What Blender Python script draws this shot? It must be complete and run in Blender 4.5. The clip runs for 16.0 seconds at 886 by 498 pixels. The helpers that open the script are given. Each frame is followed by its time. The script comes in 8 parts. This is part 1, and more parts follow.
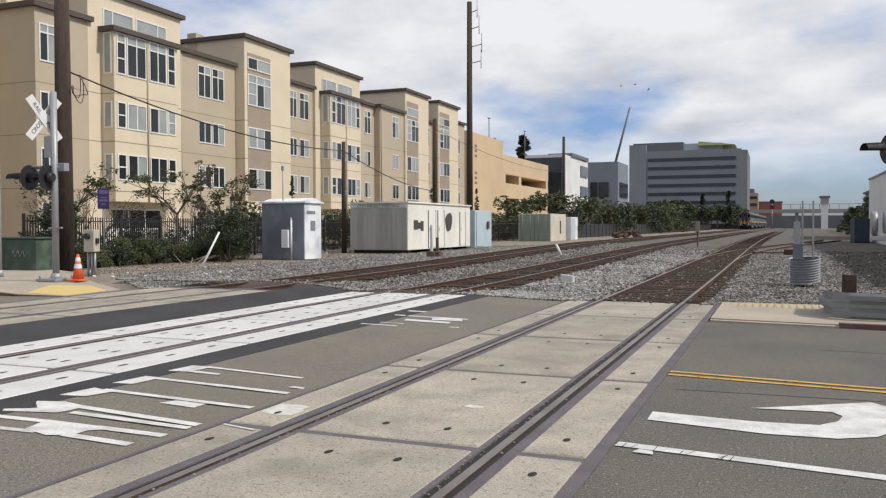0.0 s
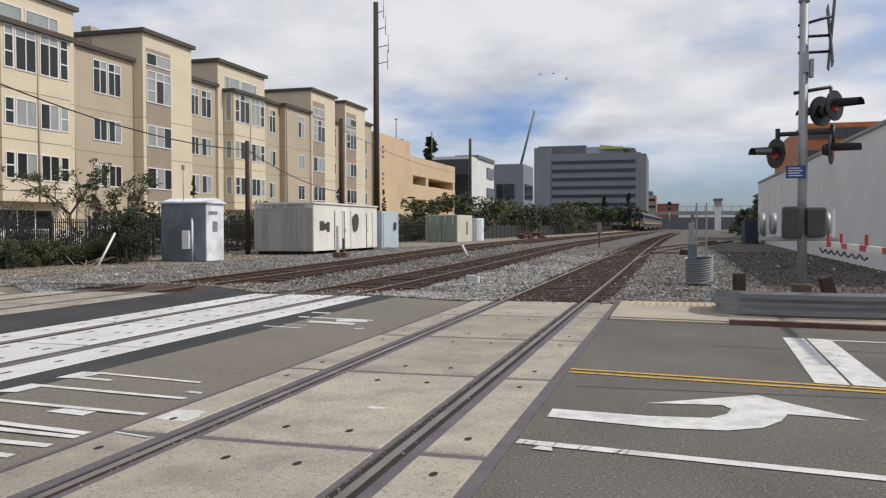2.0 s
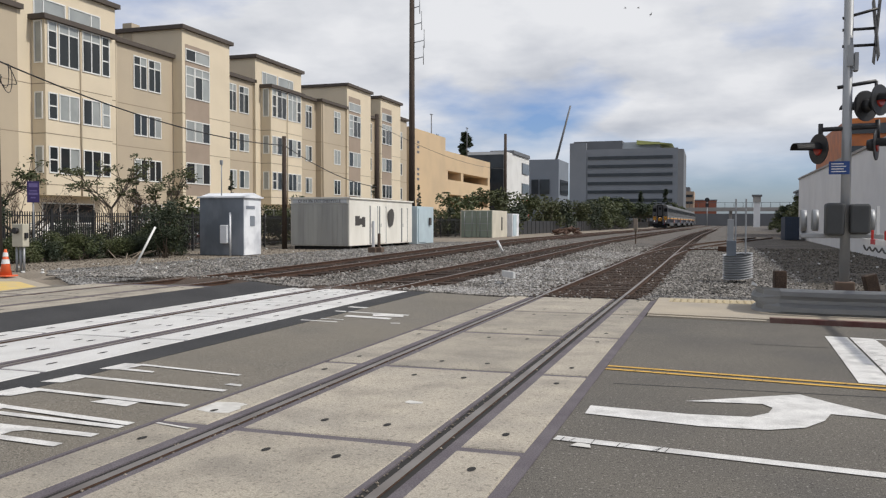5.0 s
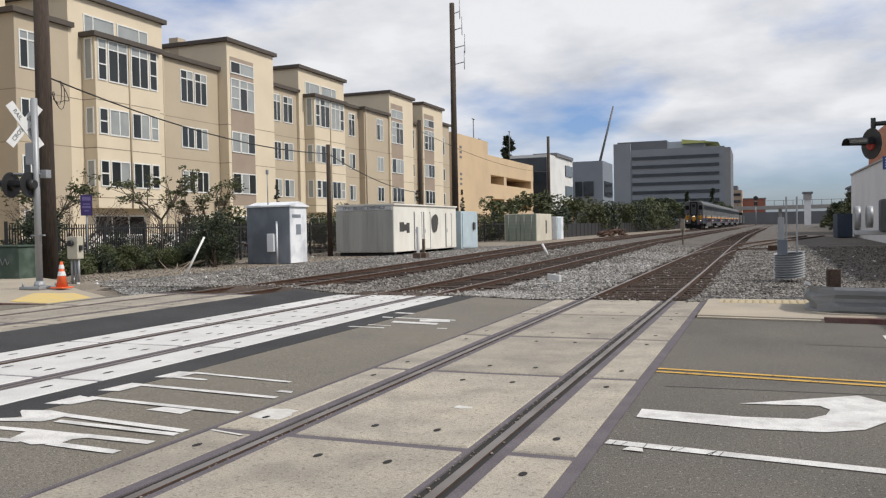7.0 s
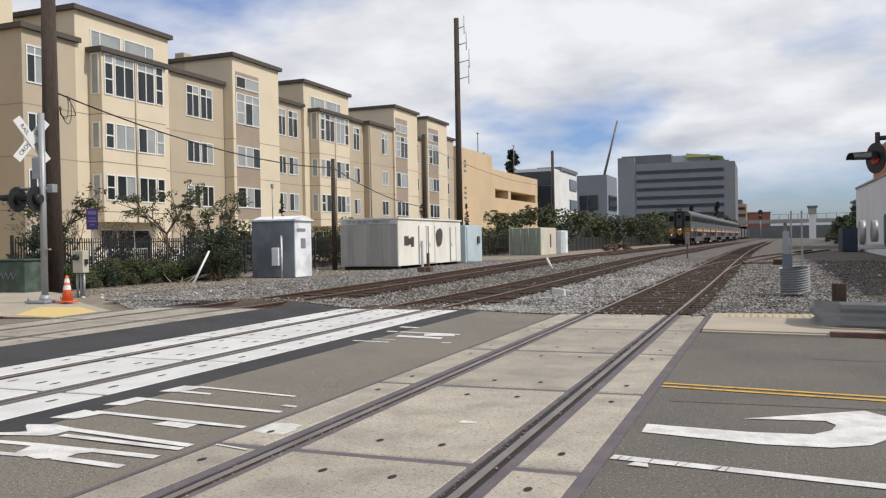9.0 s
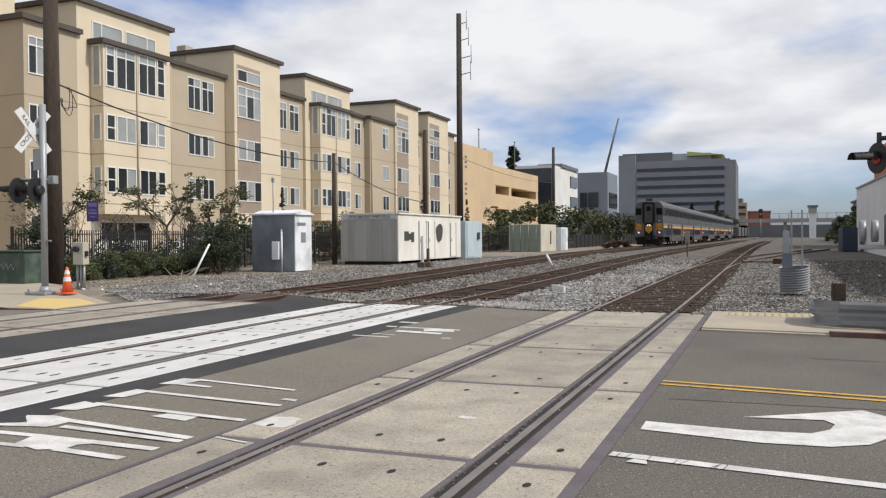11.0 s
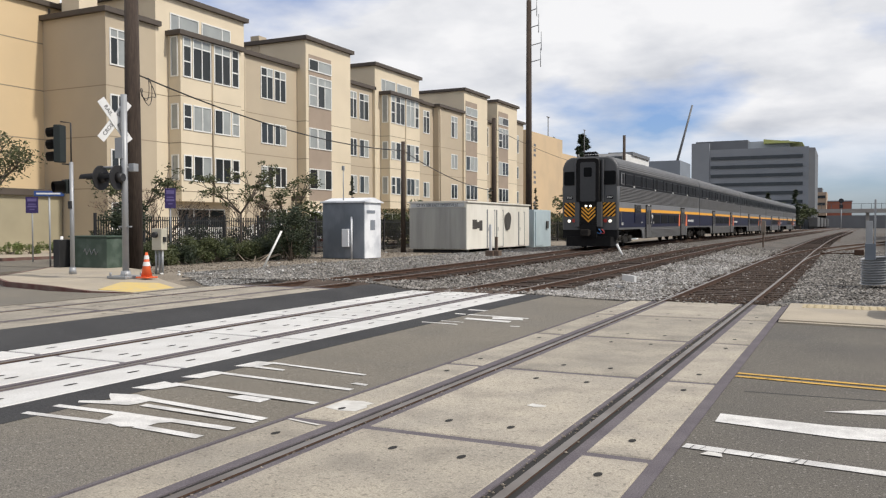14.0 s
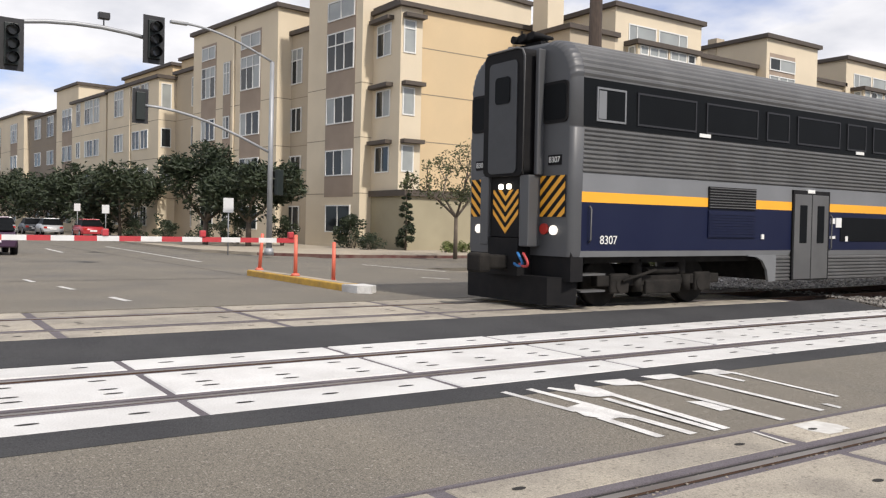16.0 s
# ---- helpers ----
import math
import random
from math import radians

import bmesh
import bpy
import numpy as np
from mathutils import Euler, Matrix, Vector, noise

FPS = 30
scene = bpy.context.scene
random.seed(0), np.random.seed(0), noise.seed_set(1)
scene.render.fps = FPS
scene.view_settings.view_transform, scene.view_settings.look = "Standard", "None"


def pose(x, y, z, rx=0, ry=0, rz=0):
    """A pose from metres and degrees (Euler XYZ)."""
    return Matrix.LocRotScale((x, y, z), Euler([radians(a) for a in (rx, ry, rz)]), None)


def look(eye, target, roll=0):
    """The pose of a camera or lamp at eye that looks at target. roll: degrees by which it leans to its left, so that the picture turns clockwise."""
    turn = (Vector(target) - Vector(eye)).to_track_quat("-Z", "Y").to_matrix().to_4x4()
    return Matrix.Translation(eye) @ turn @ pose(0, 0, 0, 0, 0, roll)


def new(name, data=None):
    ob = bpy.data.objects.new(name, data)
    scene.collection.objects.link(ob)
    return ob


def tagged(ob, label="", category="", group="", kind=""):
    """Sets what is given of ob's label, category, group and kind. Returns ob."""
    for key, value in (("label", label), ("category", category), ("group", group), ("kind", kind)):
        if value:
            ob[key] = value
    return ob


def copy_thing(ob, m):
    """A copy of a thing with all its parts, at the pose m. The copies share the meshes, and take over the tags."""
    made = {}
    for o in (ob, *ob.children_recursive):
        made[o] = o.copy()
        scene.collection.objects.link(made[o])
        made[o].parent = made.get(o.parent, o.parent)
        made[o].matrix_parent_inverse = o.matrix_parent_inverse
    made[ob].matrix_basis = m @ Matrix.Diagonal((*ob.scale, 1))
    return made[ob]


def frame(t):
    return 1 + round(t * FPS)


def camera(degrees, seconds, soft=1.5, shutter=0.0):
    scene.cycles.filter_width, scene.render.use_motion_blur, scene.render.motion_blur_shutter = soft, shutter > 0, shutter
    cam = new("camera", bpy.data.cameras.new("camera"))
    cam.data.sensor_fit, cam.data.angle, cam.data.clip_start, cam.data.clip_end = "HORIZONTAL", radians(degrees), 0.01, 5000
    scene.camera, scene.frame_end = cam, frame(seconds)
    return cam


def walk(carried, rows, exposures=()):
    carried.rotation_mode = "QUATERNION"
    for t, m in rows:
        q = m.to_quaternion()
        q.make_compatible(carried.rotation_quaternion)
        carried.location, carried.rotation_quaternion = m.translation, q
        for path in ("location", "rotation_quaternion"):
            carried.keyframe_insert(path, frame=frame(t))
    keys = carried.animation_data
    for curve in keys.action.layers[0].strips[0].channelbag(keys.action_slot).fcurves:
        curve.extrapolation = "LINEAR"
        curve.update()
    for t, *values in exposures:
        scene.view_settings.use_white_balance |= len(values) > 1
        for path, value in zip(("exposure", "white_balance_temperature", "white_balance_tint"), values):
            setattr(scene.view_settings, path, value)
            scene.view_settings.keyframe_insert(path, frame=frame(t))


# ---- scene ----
cam = camera(55.82, 16.0, soft=1.25)
# t, yaw, pitch, roll, then the sway of the held camera about its stand
PATH = [
    (0.0, 22.000, -1.577, 0.159, 0.000, -0.000, 0.000),
    (0.5, 18.394, -1.884, 0.939, 0.029, 0.031, -0.005),
    (1.0, 16.285, -2.081, 1.251, 0.037, 0.044, -0.005),
    (1.5, 15.400, -1.909, 0.677, 0.045, 0.051, -0.007),
    (2.0, 15.682, -1.514, 0.115, 0.036, 0.047, -0.011),
    (2.5, 15.925, -1.536, -0.031, 0.028, 0.046, -0.012),
    (3.0, 16.398, -1.691, -0.212, 0.021, 0.041, -0.012),
    (3.5, 16.764, -1.865, -0.359, 0.005, 0.052, -0.015),
    (4.0, 17.150, -1.913, -0.250, 0.006, 0.048, -0.014),
    (6.5, 20.268, -1.523, 0.627, -0.002, 0.019, -0.007),
    (7.0, 21.041, -1.482, 1.060, -0.010, 0.019, -0.008),
    (7.5, 21.083, -1.394, 1.045, -0.015, 0.016, -0.009),
    (8.0, 20.908, -1.169, 1.150, -0.013, 0.018, -0.007),
    (8.5, 20.970, -0.852, 1.198, -0.008, 0.014, -0.001),
    (9.0, 21.340, -0.529, 1.053, -0.007, 0.002, -0.001),
    (11.5, 21.308, -0.899, 0.422, -0.021, -0.008, -0.003),
    (12.0, 21.667, -0.886, 0.714, -0.025, 0.007, -0.011),
    (12.5, 22.286, -0.835, 0.835, -0.017, -0.014, -0.007),
    (13.0, 23.114, -1.068, 0.623, -0.024, -0.015, -0.009),
    (13.5, 23.995, -1.317, 0.331, -0.032, -0.004, -0.015),
    (14.0, 25.974, -1.583, 0.115, -0.046, -0.009, -0.018),
    (14.5, 29.366, -1.846, -0.419, -0.072, -0.027, -0.024),
    (15.0, 34.271, -2.120, -1.133, -0.099, -0.047, -0.035),
    (15.5, 41.921, -2.190, -1.330, -0.137, -0.080, -0.047),
    (16.0, 55.877, -1.451, -1.323, -0.176, -0.128, -0.061),
]
walk(cam, [(t, pose(x, y, 1.7 + z, 90 + p, r, w)) for t, w, p, r, x, y, z in PATH],
     [(0.0, -0.22, 6500, 10), (1.5, -0.35, 6450, 10), (4.0, -0.34, 6450, 10), (7.0, -0.24, 6500, 10), (9.0, -0.19, 6500, 10), (12.0, -0.16, 6550, 10),
      (14.0, -0.12, 6600, 10), (15.0, -0.08, 6600, 11), (16.0, 0.02, 6600, 12)])

# ---------------------------------------------------------------- light
SUN_AZ, SUN_EL = 85.0, 47.0      # degrees from +y towards +x, and above the horizon
SUN_DIR = Vector((math.sin(radians(SUN_AZ)) * math.cos(radians(SUN_EL)),
                  math.cos(radians(SUN_AZ)) * math.cos(radians(SUN_EL)), math.sin(radians(SUN_EL))))
sun = new("sun", bpy.data.lights.new("sun", "SUN"))
sun.data.energy, sun.data.angle, sun.data.color = 3.65, radians(2.5), (1.0, 0.945, 0.86)
sun.matrix_world = look((0, 0, 60), Vector((0, 0, 60)) - SUN_DIR)


def sky_world():
    w = bpy.data.worlds.new("sky")
    scene.world = w
    w.use_nodes = True
    nt = w.node_tree
    nt.nodes.clear()
    N, L = nt.nodes.new, nt.links.new
    out, bg = N("ShaderNodeOutputWorld"), N("ShaderNodeBackground")
    sky = N("ShaderNodeTexSky")
    sky.sky_type, sky.sun_disc = "NISHITA", False
    sky.sun_elevation, sky.sun_rotation = radians(SUN_EL), radians(SUN_AZ)
    dim = N("ShaderNodeVectorMath")
    dim.operation = "SCALE"
    dim.inputs["Scale"].default_value = 0.125
    tint = N("ShaderNodeMixRGB")
    tint.blend_type = "MULTIPLY"
    tint.inputs[0].default_value = 1.0
    tint.inputs[2].default_value = (0.72, 0.86, 1.22, 1)
    L(sky.outputs[0], tint.inputs[1])
    L(tint.outputs[0], dim.inputs[0])
    tc, sep = N("ShaderNodeTexCoord"), N("ShaderNodeSeparateXYZ")
    L(tc.outputs["Generated"], sep.inputs[0])

    def m(op, a, b=None):
        n = N("ShaderNodeMath")
        n.operation = op
        for k, v in enumerate((a, b)):
            if v is None:
                continue
            if isinstance(v, (int, float)):
                n.inputs[k].default_value = v
            else:
                L(v, n.inputs[k])
        return n.outputs[0]
    # the cloud sheet is flat and far up: project the way onto it
    h = m("ADD", m("MAXIMUM", sep.outputs[2], 0.0), 0.24)
    com = N("ShaderNodeCombineXYZ")
    L(m("DIVIDE", sep.outputs[0], h), com.inputs[0])
    L(m("DIVIDE", sep.outputs[1], h), com.inputs[1])
    big, fine = N("ShaderNodeTexNoise"), N("ShaderNodeTexNoise")
    big.inputs["Scale"].default_value, big.inputs["Detail"].default_value, big.inputs["Roughness"].default_value = 1.25, 9, 0.5
    fine.inputs["Scale"].default_value, fine.inputs["Detail"].default_value, fine.inputs["Roughness"].default_value = 2.6, 7, 0.5
    sh = N("ShaderNodeVectorMath")
    sh.operation = "ADD"
    sh.inputs[1].default_value = (3.1, 1.7, 0.0)
    L(com.outputs[0], sh.inputs[0])
    L(sh.outputs[0], big.inputs["Vector"])
    L(sh.outputs[0], fine.inputs["Vector"])
    cover, tone = N("ShaderNodeValToRGB"), N("ShaderNodeValToRGB")
    cover.color_ramp.elements[0].position, cover.color_ramp.elements[1].position = 0.34, 0.50
    L(big.outputs[0], cover.inputs[0])
    tone.color_ramp.elements[0].position, tone.color_ramp.elements[1].position = 0.28, 0.60
    tone.color_ramp.elements[0].color = (0.60, 0.635, 0.71, 1)
    tone.color_ramp.elements[1].color = (0.995, 1.005, 1.035, 1)
    L(fine.outputs[0], tone.inputs[0])
    # a clear band low over the far end of the line
    band = N("ShaderNodeMapRange")
    band.inputs["From Min"].default_value, band.inputs["From Max"].default_value = 0.02, 0.11
    L(sep.outputs[2], band.inputs[0])
    mix = N("ShaderNodeMixRGB")
    L(m("MULTIPLY", cover.outputs[0], band.outputs[0]), mix.inputs[0])
    L(dim.outputs[0], mix.inputs[1])
    L(tone.outputs[0], mix.inputs[2])
    L(mix.outputs[0], bg.inputs[0])
    bg.inputs[1].default_value = 1.0
    L(bg.outputs[0], out.inputs[0])


sky_world()

# ---------------------------------------------------------------- materials
MATS = {}


def mat(name, col, rough=0.8, metal=0.0, col2=None, scale=6.0, amount=0.5, grain=0.0, bump=0.0, bump_scale=60.0,
        stains=None, stain_amt=0.0, stain_scale=0.7, glow=0.0, rand=0.0, island=0.0, stretch=None, spec=0.5, speck=None, speck_scale=70.0):
    """Base colour varied at two scales, with relief; rand varies it from piece to piece."""
    if name in MATS:
        return MATS[name]
    mt = bpy.data.materials.new(name)
    MATS[name] = mt
    mt.use_nodes = True
    nt = mt.node_tree
    N, L = nt.nodes.new, nt.links.new
    b = nt.nodes["Principled BSDF"]
    b.inputs["Roughness"].default_value, b.inputs["Metallic"].default_value = rough, metal
    b.inputs["Specular IOR Level"].default_value = spec
    geo = N("ShaderNodeNewGeometry")
    vec = geo.outputs["Position"]
    if stretch:
        mp = N("ShaderNodeMapping")
        mp.inputs["Scale"].default_value = stretch
        L(vec, mp.inputs[0])
        vec = mp.outputs[0]

    def noise_tex(sc, detail=6):
        n = N("ShaderNodeTexNoise")
        n.inputs["Scale"].default_value, n.inputs["Detail"].default_value = sc, detail
        L(vec, n.inputs["Vector"])
        return n.outputs[0]

    def ramp(src, lo, hi):
        r = N("ShaderNodeMapRange")
        r.inputs["From Min"].default_value, r.inputs["From Max"].default_value = lo, hi
        L(src, r.inputs[0])
        return r.outputs[0]

    def mix(fac, a, bcol, kind="MIX"):
        x = N("ShaderNodeMixRGB")
        x.blend_type = kind
        for k, v in enumerate((fac, a, bcol)):
            if isinstance(v, (int, float)):
                x.inputs[k].default_value = v
            elif isinstance(v, tuple):
                x.inputs[k].default_value = (*v, 1)
            else:
                L(v, x.inputs[k])
        return x.outputs[0]

    def mul(a, k):
        x = N("ShaderNodeMath")
        x.operation = "MULTIPLY"
        L(a, x.inputs[0])
        x.inputs[1].default_value = k
        return x.outputs[0]
    c = tuple(col)
    c2 = tuple(col2) if col2 else tuple(v * 0.75 for v in col)
    cur = mix(mul(ramp(noise_tex(scale), 0.35, 0.65), amount), c, c2)
    if stains:
        cur = mix(mul(ramp(noise_tex(stain_scale, 9), 0.48, 0.70), stain_amt), cur, tuple(stains))
    if grain:
        g = noise_tex(bump_scale * 1.5, 3)
        v = N("ShaderNodeMapRange")
        v.inputs["From Min"].default_value, v.inputs["From Max"].default_value = 0.3, 0.7
        v.inputs["To Min"].default_value, v.inputs["To Max"].default_value = 1 - grain, 1 + grain
        L(g, v.inputs[0])
        cur = mix(1.0, cur, v.outputs[0], "MULTIPLY")
    if speck:
        cur = mix(mul(ramp(noise_tex(speck_scale, 2), 0.60, 0.70), 0.5), cur, tuple(speck))
        cur = mix(mul(ramp(noise_tex(speck_scale * 0.83, 2), 0.40, 0.33), 0.6), cur, tuple(v * 0.35 for v in col))
    if rand:
        oi = N("ShaderNodeObjectInfo")
        v = N("ShaderNodeMapRange")
        v.inputs["To Min"].default_value, v.inputs["To Max"].default_value = 1 - rand, 1 + rand
        L(oi.outputs["Random"], v.inputs[0])
        cur = mix(1.0, cur, v.outputs[0], "MULTIPLY")
    if island:
        v = N("ShaderNodeMapRange")
        v.inputs["To Min"].default_value, v.inputs["To Max"].default_value = 1 - island, 1 + island
        L(geo.outputs["Random Per Island"], v.inputs[0])
        cur = mix(1.0, cur, v.outputs[0], "MULTIPLY")
    L(cur, b.inputs["Base Color"])
    if bump:
        bp = N("ShaderNodeBump")
        bp.inputs["Strength"].default_value, bp.inputs["Distance"].default_value = bump, 0.02
        L(noise_tex(bump_scale, 4), bp.inputs["Height"])
        L(bp.outputs[0], b.inputs["Normal"])
    if glow:
        L(cur, b.inputs["Emission Color"])
        b.inputs["Emission Strength"].default_value = glow
    return mt


def glassy(name, col, rough=0.06):
    return mat(name, col, rough, 0.0, col2=tuple(v * 1.6 for v in col), scale=0.5, spec=0.35)


ASPHALT = mat("asphalt", (0.112, 0.103, 0.090), 0.95, spec=0.25, col2=(0.15, 0.137, 0.115), scale=0.35, amount=0.8, grain=0.6, bump=0.15, bump_scale=70, speck=(0.40, 0.38, 0.34), speck_scale=40,
              stains=(0.075, 0.073, 0.072), stain_amt=0.5, stain_scale=0.5)
ASPHALT_OLD = mat("asphalt_old", (0.142, 0.127, 0.102), 0.92, col2=(0.18, 0.16, 0.127), scale=0.5, amount=0.8, grain=0.6, bump=0.15, bump_scale=70, speck=(0.40, 0.375, 0.32), speck_scale=45,
                  stains=(0.11, 0.105, 0.098), stain_amt=0.5, stain_scale=0.45)
ASPHALT_NEW = mat("asphalt_new", (0.040, 0.040, 0.042), 0.95, spec=0.25, col2=(0.066, 0.066, 0.066), scale=0.8, amount=0.6, grain=0.4, bump=0.4, bump_scale=60)
PANEL = mat("crossing_concrete", (0.375, 0.335, 0.268), 0.88, col2=(0.285, 0.258, 0.214), scale=1.3, amount=0.9, grain=0.3, bump=0.2, bump_scale=60, speck=(0.20, 0.17, 0.14), speck_scale=30,
            stains=(0.165, 0.148, 0.125), stain_amt=0.5, stain_scale=1.9, rand=0.12)
WHITE_PANEL = mat("white_painted_concrete", (0.61, 0.605, 0.585), 0.8, col2=(0.52, 0.51, 0.49), scale=1.8, amount=0.7, grain=0.12, bump=0.2, bump_scale=45,
                  stains=(0.42, 0.41, 0.39), stain_amt=0.45, stain_scale=1.1, rand=0.05)
RUBBER = mat("rubber_filler", (0.115, 0.102, 0.112), 0.9, spec=0.15, col2=(0.155, 0.14, 0.148), scale=2.5, amount=0.7, grain=0.25, bump=0.2)
HOLE = mat("dark_hole", (0.02, 0.018, 0.016), 0.9)
RAIL = mat("rail_rust", (0.060, 0.030, 0.019), 0.85, 0.1, col2=(0.098, 0.056, 0.036), scale=5, amount=0.8, grain=0.2, bump=0.2)
RAIL_TOP = mat("rail_top", (0.24, 0.222, 0.205), 0.5, 0.4, col2=(0.13, 0.11, 0.095), scale=1.5, amount=0.8)
TIE = mat("tie_timber", (0.036, 0.023, 0.016), 0.95, col2=(0.065, 0.043, 0.031), scale=4, amount=0.8, grain=0.4, bump=0.6, bump_scale=30, rand=0.2)
BALLAST = mat("ballast", (0.115, 0.105, 0.092), 0.95, col2=(0.07, 0.063, 0.055), scale=0.45, amount=0.9, grain=0.6, bump=1.0, bump_scale=14,
              stains=(0.12, 0.09, 0.07), stain_amt=0.6, stain_scale=0.35)
STONE = mat("ballast_stone", (0.27, 0.255, 0.235), 0.95, col2=(0.15, 0.138, 0.122), scale=2, amount=1.0, grain=0.2, island=0.7)
BED = mat("track_bed", (0.052, 0.033, 0.022), 0.96, col2=(0.08, 0.056, 0.041), scale=1.2, amount=0.9, grain=0.6, bump=1.0, bump_scale=16)
DIRT = mat("dirt", (0.205, 0.172, 0.132), 0.97, col2=(0.27, 0.232, 0.185), scale=0.6, amount=0.8, grain=0.4, bump=0.8, bump_scale=18,
           stains=(0.13, 0.115, 0.09), stain_amt=0.6, stain_scale=0.4)
DIRT_DARK = mat("dark_dirt", (0.075, 0.064, 0.052), 0.97, col2=(0.12, 0.104, 0.085), scale=0.5, amount=0.9, grain=0.5, bump=0.9, bump_scale=18,
                stains=(0.045, 0.039, 0.032), stain_amt=0.7, stain_scale=0.3)
SIDEWALK = mat("sidewalk", (0.40, 0.345, 0.265), 0.9, col2=(0.32, 0.28, 0.22), scale=1.2, amount=0.7, grain=0.15, bump=0.3, bump_scale=40,
               stains=(0.27, 0.25, 0.22), stain_amt=0.4, stain_scale=0.9)
PAINT = mat("road_paint", (0.66, 0.65, 0.62), 0.75, col2=(0.52, 0.51, 0.49), scale=5, amount=0.8, grain=0.2, stains=(0.25, 0.24, 0.23), stain_amt=0.45, stain_scale=3.5)
YELLOW_PAINT = mat("yellow_paint", (0.60, 0.36, 0.06), 0.75, col2=(0.48, 0.28, 0.05), scale=5, amount=0.8, grain=0.2, stains=(0.2, 0.16, 0.1), stain_amt=0.4, stain_scale=4)
RED_PAINT = mat("red_kerb", (0.10, 0.036, 0.032), 0.85, col2=(0.16, 0.11, 0.09), scale=2.5, amount=0.9, grain=0.2)


# ---------------------------------------------------------------- mesh tools
def quad(bm, pts):
    return bm.faces.new([bm.verts.new(p) for p in pts])


def box(bm, x0, x1, y0, y1, z0, z1, bevel=0.0):
    vs = [bm.verts.new((x, y, z)) for z in (z0, z1) for y in (y0, y1) for x in (x0, x1)]
    fs = [bm.faces.new([vs[k] for k in f]) for f in ((0, 2, 3, 1), (4, 5, 7, 6), (0, 1, 5, 4), (2, 6, 7, 3), (0, 4, 6, 2), (1, 3, 7, 5))]
    if bevel:
        es = list({e for f in fs for e in f.edges})
        bmesh.ops.bevel(bm, geom=es, offset=bevel, segments=2, profile=0.5, affect="EDGES")
    return bm


def tube(bm, a, b, r, r2=None, seg=12, caps=True):
    a, b = Vector(a), Vector(b)
    r2 = r if r2 is None else r2
    q = (b - a).to_track_quat("Z", "Y")
    ra = [bm.verts.new(a + q @ Vector((r * math.cos(k * math.tau / seg), r * math.sin(k * math.tau / seg), 0))) for k in range(seg)]
    rb = [bm.verts.new(b + q @ Vector((r2 * math.cos(k * math.tau / seg), r2 * math.sin(k * math.tau / seg), 0))) for k in range(seg)]
    for k in range(seg):
        f = bm.faces.new((ra[k], ra[(k + 1) % seg], rb[(k + 1) % seg], rb[k]))
        f.smooth = True
    if caps:
        bm.faces.new(ra[::-1])
        bm.faces.new(rb)
    return bm


def pipe(bm, pts, r, seg=8):
    pts = [Vector(p) for p in pts]
    rings = []
    for k, p in enumerate(pts):
        q = (pts[min(k + 1, len(pts) - 1)] - pts[max(k - 1, 0)]).to_track_quat("Z", "Y")
        rings.append([bm.verts.new(p + q @ Vector((r * math.cos(j * math.tau / seg), r * math.sin(j * math.tau / seg), 0))) for j in range(seg)])
    for a, b in zip(rings, rings[1:]):
        o = min(range(seg), key=lambda s_: (a[0].co - b[s_].co).length)
        for j in range(seg):
            f = bm.faces.new((a[j], a[(j + 1) % seg], b[(j + 1 + o) % seg], b[(j + o) % seg]))
            f.smooth = True
    bm.faces.new(rings[0][::-1])
    bm.faces.new(rings[-1])
    return bm


def prism(bm, poly, z0, z1):
    """An upright prism over a plan polygon (counter-clockwise); z0, z1 may be functions of x, y."""
    f0 = z0 if callable(z0) else (lambda x, y: z0)
    f1 = z1 if callable(z1) else (lambda x, y: z1)
    lo = [bm.verts.new((x, y, f0(x, y))) for x, y in poly]
    hi = [bm.verts.new((x, y, f1(x, y))) for x, y in poly]
    bm.faces.new(hi)
    bm.faces.new(lo[::-1])
    n = len(poly)
    for k in range(n):
        bm.faces.new((lo[k], lo[(k + 1) % n], hi[(k + 1) % n], hi[k]))
    return bm


def mesh(name, bm, material):
    bmesh.ops.recalc_face_normals(bm, faces=bm.faces)
    me = bpy.data.meshes.new(name)
    bm.to_mesh(me)
    bm.free()
    for m in material if isinstance(material, (list, tuple)) else (material,):
        me.materials.append(m)
    return me


def part(name, bm, material, parent=None, label="", m=None):
    ob = new(name, mesh(name, bm, material))
    if parent is not None:
        ob.parent = parent
    if m is not None:
        ob.matrix_basis = m
    if label:
        tagged(ob, label)
    return ob


def share(name, me, parent, m):
    ob = new(name, me)
    ob.parent = parent
    ob.matrix_basis = m
    return ob


def thing(name, label, category, m=None, group="", kind=""):
    ob = new(name)
    ob.empty_display_size = 0.1
    if m is not None:
        ob.matrix_basis = m
    return tagged(ob, label, category, group, kind)


def B():
    return bmesh.new()


def smooth(a, b, x):
    t = min(1.0, max(0.0, (x - a) / (b - a)))
    return t * t * (3 - 2 * t)


# ---------------------------------------------------------------- the lie of the land
T1, T2, T3 = -12.6, -8.35, -2.905     # the lines of the three tracks
END = 18.4                            # where the road ends and the ballast begins


def bend(y):
    """How far the lines swing to the east, far out."""
    if y < 40:
        return 0.0
    return 1e-4 * (y - 40) ** 2 if y < 130 else 0.81 + 0.018 * (y - 130)


def road_z(x):
    return 0.07 * smooth(-4.5, -6.8, x) + 0.13 * smooth(-9.9, -11.0, x)


